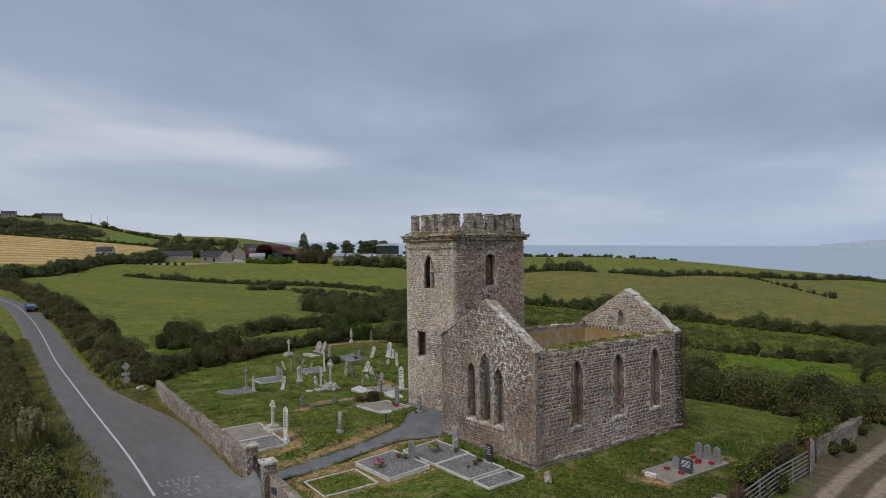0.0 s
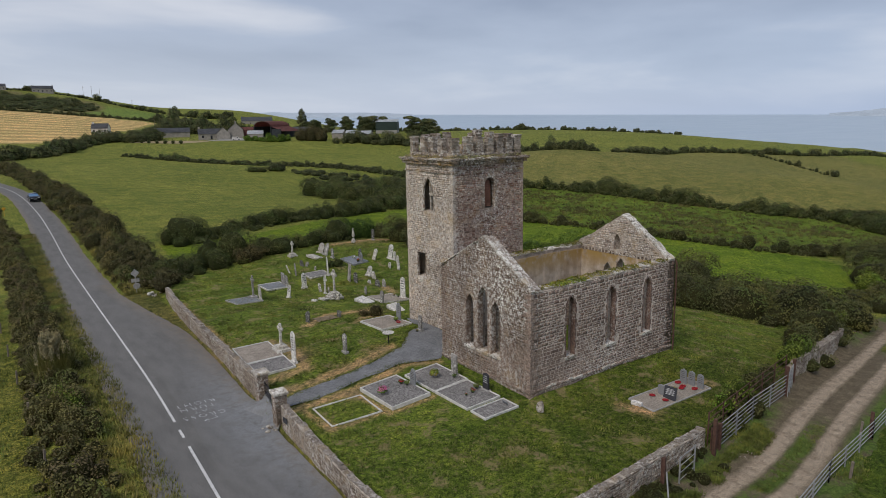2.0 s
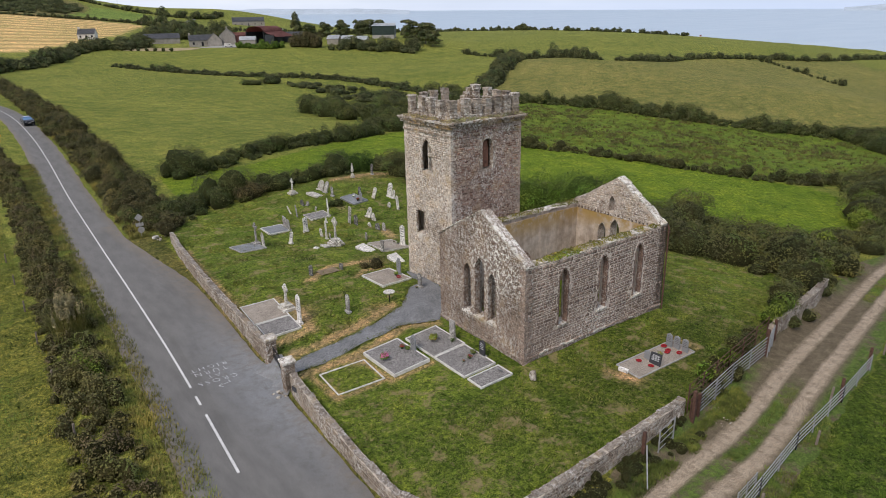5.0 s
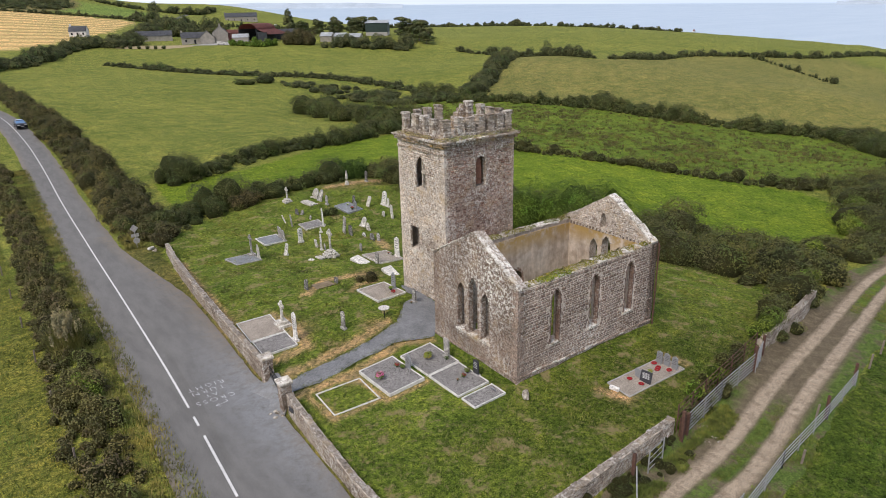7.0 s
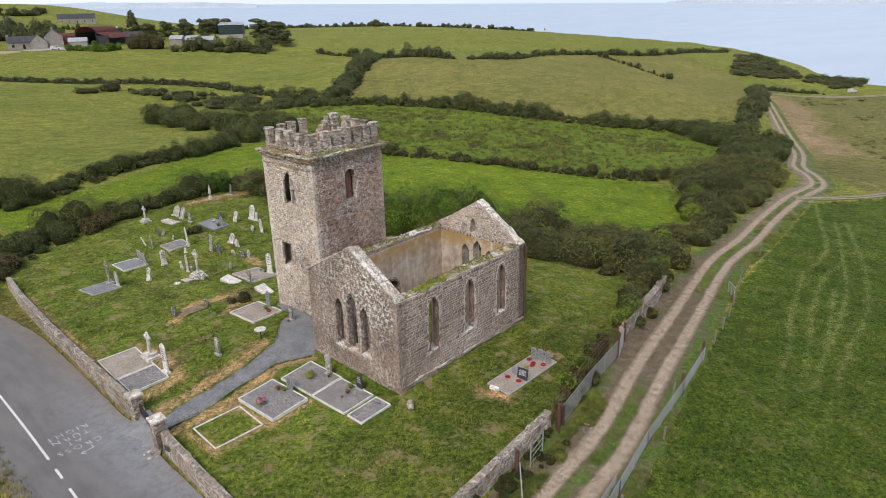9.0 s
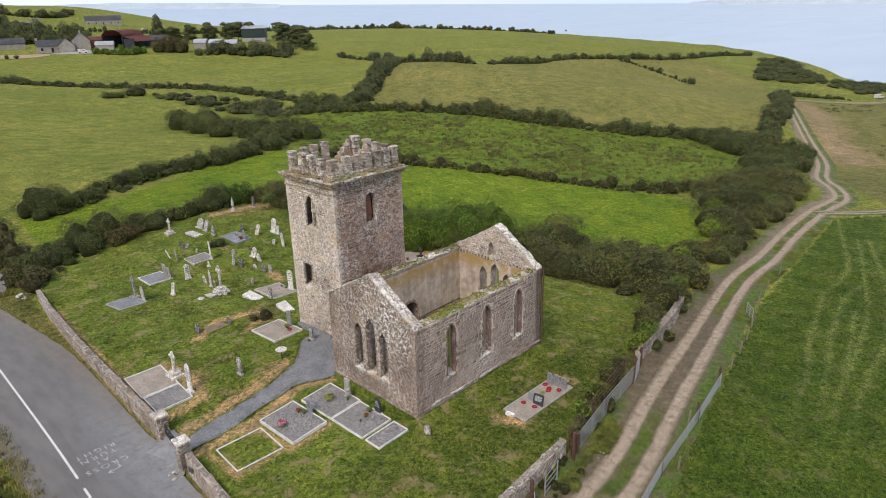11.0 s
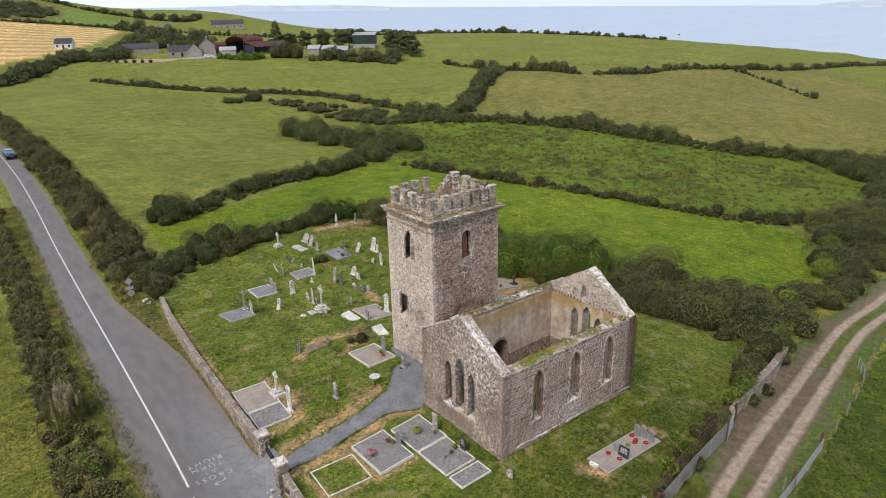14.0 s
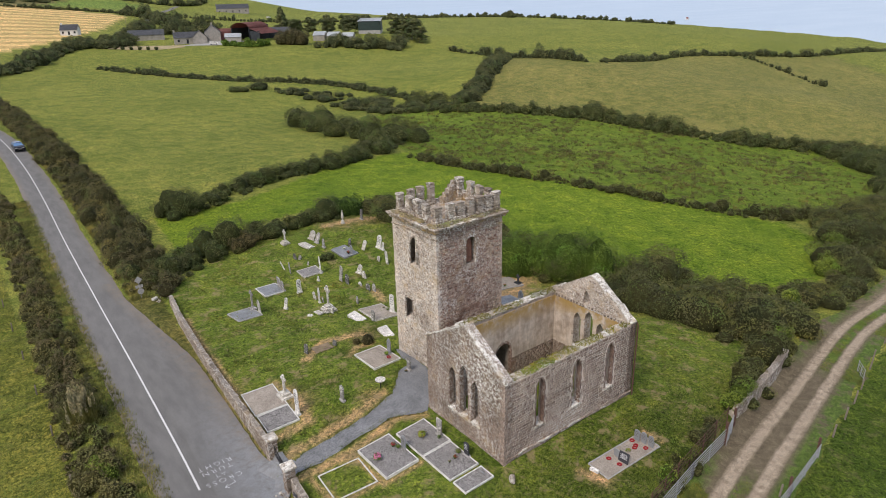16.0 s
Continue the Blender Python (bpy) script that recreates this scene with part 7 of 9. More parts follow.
def heap(name, label, x, y, n, r0, mat, seed, size=(0.06, 0.18)):
    """A few loose stones on the ground, one object."""
    r = random.Random(seed)
    bm = bmesh.new()
    for _ in range(n):
        s = r.uniform(*size)
        px, py = r.uniform(-r0, r0), r.uniform(-r0, r0)
        vs = bmesh.ops.create_icosphere(bm, subdivisions=1, radius=s, matrix=pose(px, py, gz(x + px, y + py) - gz(x, y) + s * 0.3) @ Matrix.Diagonal((1, 0.8, 0.6, 1)))
    jitter(bm, 0.03, seed, 6)
    ob = finish(name, bm, mat)
    ob.matrix_world = pose(x, y, gz(x, y) + 0.03)
    tagged(ob, label, "stones", kind="stuff")


heap("rubble_heap", "fallen pale stones at the pillar's foot", -11.7, 7.8, 14, 0.4, M["coping"], 3)
heap("rubble_heap", "loose stones on the track's edge", 6.2, -8.9, 18, 0.9, M["bwall"], 4, (0.03, 0.08))
heap("rubble_heap", "stones under the brambles at the wall's end", -8.6, 44.6, 10, 0.7, M["coping"], 5)


def rail_fence(name, label, pts, heights, mat, r=0.024, uprights=2.2, tall=None):
    """Steel barrier: level rails between plan points, with uprights."""
    t = thing(name, label, "barrier", (pts[0][0], pts[0][1], gz(*pts[0])))
    o = Vector((pts[0][0], pts[0][1], gz(*pts[0])))
    for a, b in zip(pts, pts[1:]):
        A, B = Vector((*a, gz(*a))) - o, Vector((*b, gz(*b))) - o
        for h in heights:
            bm = bmesh.new()
            tube(bm, A + Vector((0, 0, h)), B + Vector((0, 0, h)), r, 6)
            part("rail", bm, mat, t)
        n = max(1, round((B - A).length / uprights))
        for k in range(n + 1):
            p = A.lerp(B, k / n)
            bm = bmesh.new()
            box(bm, (p.x - 0.03, p.y - 0.03, p.z - 0.1), (p.x + 0.03, p.y + 0.03, p.z + (tall or max(heights)) + 0.05), 0.008)
            part("upright", bm, mat, t)
    return t


rail_fence("feed_barrier", "long galvanised cattle barrier of level rails", [(5.0, -8.2), (9.6, -7.45), (14.7, -6.75)], (0.22, 0.45, 0.68, 0.9, 1.12, 1.36), M["steel"], 0.026, 2.6)
rail_fence("rail_fence", "old rusty rail fence behind the cattle barrier", [(4.5, -7.9), (9.8, -7.05), (16.2, -5.95)], (0.6, 1.0, 1.35, 1.7), M["rusty"], 0.022, 2.0)
rail_fence("field_gate", "galvanised field gate tied to the barrier's end", [(14.75, -6.85), (16.3, -6.35)], (0.3, 0.55, 0.8, 1.05, 1.3, 1.55), M["steel"], 0.028, 0.8)
rail_fence("field_fence", "galvanised gates tied along the field's edge", [(-2.5, -14.0), (2.0, -13.35), (6.9, -12.6), (13.6, -11.92), (19.4, -11.12)], (0.35, 0.6, 0.85, 1.1), M["steel"], 0.026, 2.4)
rail_fence("mesh_gate", "rusty barred panel between two posts", [(4.4, -8.15), (5.0, -8.2)], tuple(0.12 + 0.11 * k for k in range(11)), M["rusty"], 0.012, 0.15)
rail_fence("field_gate", "galvanised gate swung back by the track", [(34.2, -8.4), (35.6, -7.4)], (0.25, 0.5, 0.8, 1.1), M["steel"], 0.024, 1.0)
rail_fence("field_gate", "old gate leaning against the churchyard wall", [(0.75, -8.85), (2.3, -8.6)], (0.2, 0.55, 0.9, 1.3), M["steel"], 0.02, 1.6)
rail_fence("field_gate", "small pale gate lying on the fence", [(0.6, -13.1), (2.6, -12.85)], (0.3, 0.5, 0.7), M["steel"], 0.02, 1.0)


def post(x, y, h, mat, label, w=0.09, lean=0.0, group=""):
    bm = bmesh.new()
    box(bm, (-w, -w, -0.4), (w, w, h), 0.015)
    jitter(bm, 0.01, x, 3)
    ob = finish("post", bm, mat)
    ob.matrix_world = pose(x, y, gz(x, y), lean, lean * 0.5, 10)
    tagged(ob, label, "post", group)


for _x, _y, _h in ((4.35, -8.35, 1.95), (5.05, -8.2, 1.45), (14.75, -6.75, 1.9), (17.2, -6.0, 1.5), (13.62, -11.8, 1.55), (19.42, -11.0, 1.6), (-0.2, -8.65, 1.5)):
    post(_x, _y, _h, M["rusty"], "rusty steel gate post", 0.085, 0, "rusty posts")
for _x, _y, _h in ((13.1, -11.5, 1.0), (1.0, -13.9, 1.1), (23, -10.6, 1.1), (26.3, -10.1, 1.1), (29.6, -9.5, 1.2), (32.5, -8.9, 1.2), (37, -7.9, 1.1), (39.3, -7.3, 1.1), (8.2, -13.0, 0.9), (44, -6.6, 1.1), (50, -6.0, 1.1)):
    post(_x, _y, _h, M["wood"], "weathered wooden fence post beside the track", 0.06, 3, "fence posts")
for _k in range(9):
    post(-22.0 - 0.05 * _k, 2 + 7.5 * _k, 0.95, M["wood"], "weathered wooden fence post in the roadside hedge", 0.05, 4, "roadside posts")
bm = bmesh.new()
tube(bm, (-0.25, -8.85, gz(-0.2, -8.7) + 0.9), (-1.9, -10.2, gz(-1.9, -10.2) + 0.1), 0.035)
tagged(finish("pole", bm, M["steel"]), "loose steel pole leaning from a gate post", "pole")
bush("ivy", "bright ivy spilling over the track wall", "shrub", [(18.6, -5.2, gz(18.6, -5) + 0.9, 0.7, 0.7), (19.6, -4.9, gz(19.6, -5) + 1.0, 0.8, 0.8), (17.6, -5.2, gz(17.6, -5) + 0.7, 0.6, 0.6), (20.8, -4.7, gz(21, -4.7) + 1.1, 0.9, 0.8)], M["leaf_gorse"], 120, (0.08, 0.18), 101)
bush("ivy", "bramble over the stone wall along the track", "shrub", lumps_along([(20.5, -4.1), (25, -3.3), (30, -1.9), (33, -1.7)], 1.9, 2.1, 102), M["leaf_scrub"], 80, (0.09, 0.2), 102)
bush("brambles", "brambles growing through the cattle barrier", "shrub", lumps_along([(5.6, -7.5), (9, -7.0), (12.5, -6.2), (15.6, -5.4)], 0.6, 0.5, 103, 0.7, 0.5), M["leaf_scrub"], 110, (0.08, 0.17), 103)
bush("shrub", "leafy shrub by the cattle barrier", "shrub", [(7.2, -7.1, gz(7, -7) + 0.7, 0.6, 0.6), (9.8, -6.6, gz(10, -6.6) + 0.7, 0.6, 0.6)], M["leaf_gorse"], 90, (0.08, 0.2), 104)
bush("brambles", "weeds along the foot of the track wall", "shrub", lumps_along([(-6, -9.1), (-2, -9.0), (3.4, -8.7)], 0.7, 0.45, 105, 0.8, 0.5), M["leaf_scrub"], 120, (0.05, 0.10), 105)
bush("brambles", "brown brambles over the end of the roadside wall", "shrub", [(-8.0, 44.6, gz(-8, 44) + 0.5, 1.2, 1.1), (-7.2, 46.2, gz(-7, 46) + 0.6, 1.4, 1.3)], M["leaf_brown"], 60, (0.12, 0.26), 107)


# ---------------------------------------------------------------- graves
def stone_outline(w, h, style):
    a = w / 2
    if style == "round":
        return [(a, 0), (a, h - a)] + [(a * math.cos(t), h - a + a * math.sin(t)) for t in [math.pi * k / 8 for k in range(1, 8)]] + [(-a, h - a), (-a, 0)]
    if style == "gothic":
        return [(a, 0), (a, h * 0.72), (a * 0.75, h * 0.86), (a * 0.4, h * 0.95), (0, h), (-a * 0.4, h * 0.95), (-a * 0.75, h * 0.86), (-a, h * 0.72), (-a, 0)]
    if style == "shoulder":
        b = a * 0.62
        return [(a, 0), (a, h - b - 0.1), (b, h - b - 0.04)] + [(b * math.cos(t), h - b + b * math.sin(t)) for t in [math.pi * k / 6 for k in range(1, 6)]] + [(-b, h - b - 0.04), (-a, h - b - 0.1), (-a, 0)]
    if style == "ogee":
        return [(a, 0), (a, h * 0.85), (a * 0.8, h * 0.93), (a * 0.35, h * 0.95), (0, h), (-a * 0.35, h * 0.95), (-a * 0.8, h * 0.93), (-a, h * 0.85), (-a, 0)]
    return [(a, 0), (a, h - 0.03), (a - 0.03, h), (-a + 0.03, h), (-a, h - 0.03), (-a, 0)]


def headstone(x, y, w, h, style, mat, label, rz=0.0, lean=(0, 0), thick=0.11, base=True, text=None, sink=0.05, group="churchyard headstones"):
    """An upright slab on its plinth; it faces -x before it is turned."""
    t = thing("headstone", label, "headstone", (x, y, gz(x, y) - sink), rz, group)
    b = 0.16 if base else 0.0
    if base:
        bm = bmesh.new()
        box(bm, (-thick * 1.3, -w * 0.62, -0.25), (thick * 1.3, w * 0.62, b + sink), 0.02)
        part("plinth", bm, M["kerbgrey"] if mat not in ("white", "whiteold") else M[mat], t)
    bm = bmesh.new()
    extrude_outline(bm, stone_outline(w, h if base else h + 0.2, style), thick, "x", 0.012)
    bmesh.ops.translate(bm, verts=bm.verts, vec=(-thick / 2, 0, b + sink - (0.0 if base else 0.2)))
    bmesh.ops.rotate(bm, verts=bm.verts, cent=(0, 0, b), matrix=(Matrix.Rotation(radians(lean[0]), 3, "Y") @ Matrix.Rotation(radians(lean[1]), 3, "X")))
    jitter(bm, 0.008, x + y, 4)
    slab = part("slab", bm, M[mat], t)
    if text:
        for k in range(text[0]):
            bm = bmesh.new()
            zz = b + sink + h * (0.78 - 0.5 * k / text[0])
            ww = w * (0.36 if k % 2 else 0.28)
            box(bm, (-thick / 2 - 0.006, -ww, zz), (-thick / 2 + 0.002, ww, zz + h * 0.035))
            bmesh.ops.rotate(bm, verts=bm.verts, cent=(0, 0, b), matrix=(Matrix.Rotation(radians(lean[0]), 3, "Y") @ Matrix.Rotation(radians(lean[1]), 3, "X")))
            part("inscription_bar", bm, M[text[1]], slab)
    return t


def cross(x, y, h, mat, label, celtic=True, rz=0.0, lean=(0, 0), steps=2, arm=None, group="churchyard crosses"):
    """A free-standing cross on a stepped base."""
    t = thing("grave_cross", label, "cross", (x, y, gz(x, y) - 0.05), rz, group)
    z = 0.05
    for k in range(steps):
        s = 0.20 + 0.14 * (steps - k)
        bm = bmesh.new()
        box(bm, (-s, -s * 1.1, z - (0.2 if k == 0 else 0)), (s, s * 1.1, z + 0.2), 0.025)
        jitter(bm, 0.01, k + x, 3)
        part("step", bm, M[mat], t)
        z += 0.2
    arm = arm or 0.13 * h + 0.12
    shaft = h - z
    bm = bmesh.new()
    w = 0.10 if h > 1.6 else 0.08
    o = [(w * 1.35, z), (w, z + shaft * 0.6), (w, h - arm * 1.25), (arm, h - arm * 1.25), (arm, h - arm * 0.7), (w, h - arm * 0.7), (w, h), (-w, h), (-w, h - arm * 0.7), (-arm, h - arm * 0.7), (-arm, h - arm * 1.25), (-w, h - arm * 1.25), (-w, z + shaft * 0.6), (-w * 1.35, z)]
    extrude_outline(bm, o, 0.14, "x", 0.012)
    bmesh.ops.translate(bm, verts=bm.verts, vec=(-0.07, 0, 0))
    bmesh.ops.rotate(bm, verts=bm.verts, cent=(0, 0, z), matrix=Matrix.Rotation(radians(lean[0]), 3, "Y") @ Matrix.Rotation(radians(lean[1]), 3, "X"))
    part("cross_shaft", bm, M[mat], t)
    if celtic:
        bm = bmesh.new()
        n, R, rr = 20, arm * 0.78, 0.035
        c = h - arm * 0.97
        for k in range(n):
            a0, a1 = 2 * math.pi * k / n, 2 * math.pi * (k + 1) / n
            tube(bm, (0, R * math.cos(a0), c + R * math.sin(a0)), (0, R * math.cos(a1), c + R * math.sin(a1)), rr, 6)
        bmesh.ops.rotate(bm, verts=bm.verts, cent=(0, 0, z), matrix=Matrix.Rotation(radians(lean[0]), 3, "Y") @ Matrix.Rotation(radians(lean[1]), 3, "X"))
        part("ring", bm, M[mat], t)
    return t


def plot(x0, x1, y0, y1, kerb, fill, label, rz=0.0, kw=0.075, kh=0.13, lift=0.0, open_side=""):
    """A kerbed grave plot with chippings inside."""
    cx, cy = (x0 + x1) / 2, (y0 + y1) / 2
    g = [gz(a, b) for a in (x0, cx, x1) for b in (y0, cy, y1)]
    z = sum(g) / 9 + lift
    slope_x = (gz(x1, cy) - gz(x0, cy)) / (x1 - x0)
    slope_y = (gz(cx, y1) - gz(cx, y0)) / (y1 - y0)
    t = thing("grave_plot", label, "grave", (cx, cy, z), 0, "kerbed graves")
    t.matrix_world = pose(cx, cy, z, math.degrees(math.atan(slope_y)), -math.degrees(math.atan(slope_x)), rz)
    a, b = (x1 - x0) / 2, (y1 - y0) / 2
    for name, lo, hi in (("w", (-a, -b), (-a + kw, b)), ("e", (a - kw, -b), (a, b)), ("s", (-a + kw, -b), (a - kw, -b + kw)), ("n", (-a + kw, b - kw), (a - kw, b))):
        if name in open_side:
            continue
        bm = bmesh.new()
        box(bm, (*lo, -0.25), (*hi, kh), 0.015)
        jitter(bm, 0.008, x0 + len(name), 2)
        part("kerb", bm, M[kerb], t)
    if fill:
        bm = bmesh.new()
        bmesh.ops.create_grid(bm, x_segments=12, y_segments=12, size=1, matrix=pose(0, 0, kh - 0.05) @ Matrix.Diagonal((a - kw * 0.9, b - kw * 0.9, 1, 1)))
        jitter(bm, 0.015, x0, 2)
        part("chipping_bed", bm, M[fill], t)
    return t


def flat_slab(x, y, lx, ly, mat, label, rz=0.0, tilt=(0, 0), thick=0.14):
    bm = bmesh.new()
    box(bm, (-lx / 2, -ly / 2, -0.12), (lx / 2, ly / 2, thick), 0.02)
    jitter(bm, 0.035, x, 1.7)
    ob = finish("grave_slab", bm, M[mat])
    ob.matrix_world = pose(x, y, gz(x, y) + 0.03, tilt[0], tilt[1], rz)
    tagged(ob, label, "grave slab", "flat grave slabs")


def flowers(x, y, z, r, mat, label, pot=True, leaf="leaf_bright"):
    """A grave pot with leaves and blooms."""
    t = thing("flower_pot", label, "flowers", (x, y, z), 0, "grave flowers")
    if pot:
        bm = bmesh.new()
        tube(bm, (0, 0, 0), (0, 0, r * 0.7), r * 0.42, 10, r * 0.55)
        part("pot", bm, M["black"], t)
    rs = np.random.RandomState(int(abs(x * 100)))
    V, F = leaf_cards(np.array([(0, 0, r * 0.75, r, r * 0.7)]), 900 * 0.1 / max(r, 0.1), (r * 0.25, r * 0.5), 5, -0.2)
    arrays("leaves", V, F, M[leaf], t)
    V, F = leaf_cards(np.array([(0, 0, r * 0.85, r, r * 0.75)]), 500 * 0.1 / max(r, 0.1), (r * 0.3, r * 0.5), 6, 0.1)
    arrays("bouquet", V, F, M[mat], t)


def wreath(x, y, z, r=0.13):
    bm = bmesh.new()
    n, m = 16, 7
    ring = [[bm.verts.new(((r + 0.045 * math.cos(q)) * math.cos(a), (r + 0.045 * math.cos(q)) * math.sin(a), 0.05 + 0.045 * math.sin(q))) for q in [2 * math.pi * j / m for j in range(m)]] for a in [2 * math.pi * k / n for k in range(n)]]
    for k in range(n):
        for j in range(m):
            bm.faces.new((ring[k][j], ring[(k + 1) % n][j], ring[(k + 1) % n][(j + 1) % m], ring[k][(j + 1) % m]))
    jitter(bm, 0.025, x, 9)
    ob = finish("poppy_wreath", bm, M["red"])
    ob.matrix_world = pose(x, y, z, 6, -8, 30 * x)
    tagged(ob, "red poppy wreath lying on the chippings", "wreath", "poppy wreaths")


# the row of plots in front of the gable
plot(-6.40, -3.86, 3.92, 7.45, "kerbwhite", "gravel", "white-kerbed grave with grey chippings and flowers", kh=0.22)
plot(-3.50, -1.08, 4.06, 7.15, "kerbwhite", "gravel", "white-kerbed grave with a clump of weeds", kh=0.14)
plot(-3.50, -1.14, 1.12, 4.02, "kerbwhite", "gravel", "white-kerbed grave with small pots", kh=0.14)
plot(-3.46, -1.12, -0.33, 0.92, "kerbwhite", "gravel", "narrow grave with a bright white frame", kh=0.12, kw=0.08)
plot(-9.65, -6.72, 4.3, 7.15, "kerbwhite", None, "old sunken grave kerb filled with grass", -5, kh=0.06, kw=0.08)
headstone(-3.95, 5.55, 0.50, 1.0, "shoulder", "polished", "grey polished headstone with a shouldered top", text=(5, "inscr"))
headstone(-1.35, 5.0, 0.50, 1.25, "flat", "greystone", "tall grey headstone before the gable")
headstone(-1.22, 2.25, 0.48, 0.95, "ogee", "black", "black granite headstone before the gable", text=(4, "inscr_pale"))
bm = bmesh.new()
box(bm, (-0.03, -0.17, 0), (0.03, 0.17, 0.24), 0.01)
_ob = finish("grave_tablet", bm, M["polished"])
_ob.matrix_world = pose(-1.5, 0.3, gz(-1.5, 0.3) + 0.12, 0, -35, 0)
tagged(_ob, "small sloping grey tablet on a grave", "tablet")
flowers(-5.9, 5.75, gz(-5.9, 5.7) + 0.19, 0.30, "pink", "pink flowers in a bowl on a grave", False)
flowers(-4.4, 6.15, gz(-4.4, 6.1) + 0.19, 0.18, "red", "red flowers in a dark grave pot")
flowers(-4.25, 5.75, gz(-4.2, 5.8) + 0.19, 0.17, "leaf_bright", "green plant in a dark grave pot")
flowers(-2.0, 2.5, gz(-2, 2.5) + 0.10, 0.16, "red", "dark red flowers in a grave pot")
flowers(-2.5, 2.45, gz(-2.5, 2.4) + 0.10, 0.10, "red", "tiny red grave pot lying among the graves")
flowers(-1.5, 2.75, gz(-1.5, 2.7) + 0.10, 0.20, "leaf_brown", "withered plant in a grave pot")
flowers(-1.55, 4.75, gz(-1.5, 4.7) + 0.10, 0.15, "leaf_yew", "dark grave pot beside a headstone")
flowers(-2.4, 5.6, gz(-2.4, 5.6) + 0.13, 0.30, "leaf_gorse", "clump of weeds in the chippings", False, "moss")
# military plot by the long wall
plot(4.45, 9.75, -4.85, -3.15, "kerbgrey", "gravel_warm", "low concrete-kerbed military grave plot", -1, kh=0.08)
for _k, (_x, _y) in enumerate(((8.95, -3.55), (9.1, -4.0), (9.2, -4.5))):
    headstone(_x, _y, 0.40, 0.90, "ogee", "polished", "small grey military headstone in a row of three", 0, (0, 0), 0.08, False, (4, "inscr"), -0.04, "military headstones")
headstone(6.55, -3.75, 0.42, 0.62, "ogee", "polished", "small grey headstone behind a tablet", 0, (0, 0), 0.08, False, None, -0.04, "military headstones")
headstone(6.45, -4.35, 0.72, 0.72, "flat", "black", "dark inscribed tablet leaning back on the military plot", 8, (14, 0), 0.06, False, (6, "inscr_pale"), -0.04, "memorial tablets")
for _x, _y in ((5.9, -3.65), (6.05, -4.4), (8.6, -3.45), (8.4, -3.9), (8.75, -4.45)):
    wreath(_x, _y, gz(_x, _y) + 0.05)
wreath(8.15, -4.0, gz(8.15, -4) + 0.05, 0.13)
flowers(7.5, -3.95, gz(7.5, -3.9) + 0.04, 0.16, "moss", "small green plant on the military plot", False)
bm = bmesh.new()
box(bm, (-0.12, -0.3, 0), (0.12, 0.3, 0.22), 0.03)
for _k in range(6):
    tube(bm, (-0.05 + 0.1 * (_k % 2), -0.2 + 0.2 * (_k // 2), 0.2), (-0.05 + 0.1 * (_k % 2), -0.2 + 0.2 * (_k // 2), 0.235), 0.03, 8)
_ob = finish("flower_holder", bm, M["white"])
_ob.matrix_world = pose(4.3, -3.8, gz(4.3, -3.8), 0, 0, 12)
tagged(_ob, "white stone flower holder with round holes", "flower holder")
bm = bmesh.new()
bmesh.ops.create_icosphere(bm, subdivisions=2, radius=0.3, matrix=Matrix.Diagonal((0.6, 0.75, 1.3, 1)))
jitter(bm, 0.10, 4, 3)
_ob = finish("marker_stone", bm, M["coping"])
_ob.matrix_world = pose(-0.5, -1.3, gz(-0.5, -1.3) + 0.2, 0, 6, 20)
tagged(_ob, "rough pale standing stone by the church corner", "stone")
# plots by the road wall
plot(-10.05, -7.5, 15.55, 18.8, "kerbwhite", "gravel_warm", "old wide grave with buff chippings by the wall", -4, kh=0.1)
plot(-10.15, -7.7, 13.3, 15.45, "kerbwhite", "gravel", "white-kerbed grave with grey chippings by the wall", -3, kh=0.14)
cross(-7.35, 16.55, 2.0, "whiteold", "ornate white cross on a stepped base", True, 0, (0, 2), 2)
headstone(-7.55, 14.0, 0.52, 2.0, "ogee", "white", "tall white marble headstone with a carved top", text=(6, "inscr"))
# before and beside the tower
plot(-0.3, 2.3, 14.9, 18.15, "kerbwhite", "gravel_warm", "white-kerbed grave with buff chippings near the tower", 0, kh=0.16)
headstone(2.1, 16.4, 0.5, 1.3, "shoulder", "polished", "grey polished headstone near the tower", text=(4, "inscr"))
flowers(1.7, 16.2, gz(1.7, 16.2) + 0.14, 0.2, "leaf_gorse", "yellow-green potted plant on a grave")
wreath(1.6, 15.7, gz(1.6, 15.7) + 0.14)
headstone(1.75, 13.0, 0.40, 1.05, "round", "greystone", "grey round-topped headstone at the path", 0, (-4, 3))
flowers(1.45, 13.0, gz(1.4, 13.0) + 0.03, 0.12, "red", "red flowers at a headstone's foot")
headstone(-4.3, 13.1, 0.46, 1.2, "round", "greystone", "lichened round-topped headstone on its plinth")
bm = bmesh.new()
tube(bm, (0, 0, -0.3), (0, 0, 0.76), 0.035, 10)
_t = thing("notice_table", "round white metal table on one leg", "table", (-1.3, 12.45, gz(-1.3, 12.45)))
part("leg", bm, M["ironblack"], _t)
bm = bmesh.new()
tube(bm, (0, 0, 0.75), (0, 0, 0.80), 0.40, 28)
part("top", bm, M["white"], _t, "white round top")
bush("shrub", "low dark shrub among the graves", "shrub", [(1.9, 19.6, gz(1.9, 19.6) + 0.2, 0.7, 0.6), (1.2, 20.2, gz(1.2, 20.2) + 0.1, 0.5, 0.4)], M["leaf_brown"], 120, (0.08, 0.18), 110)
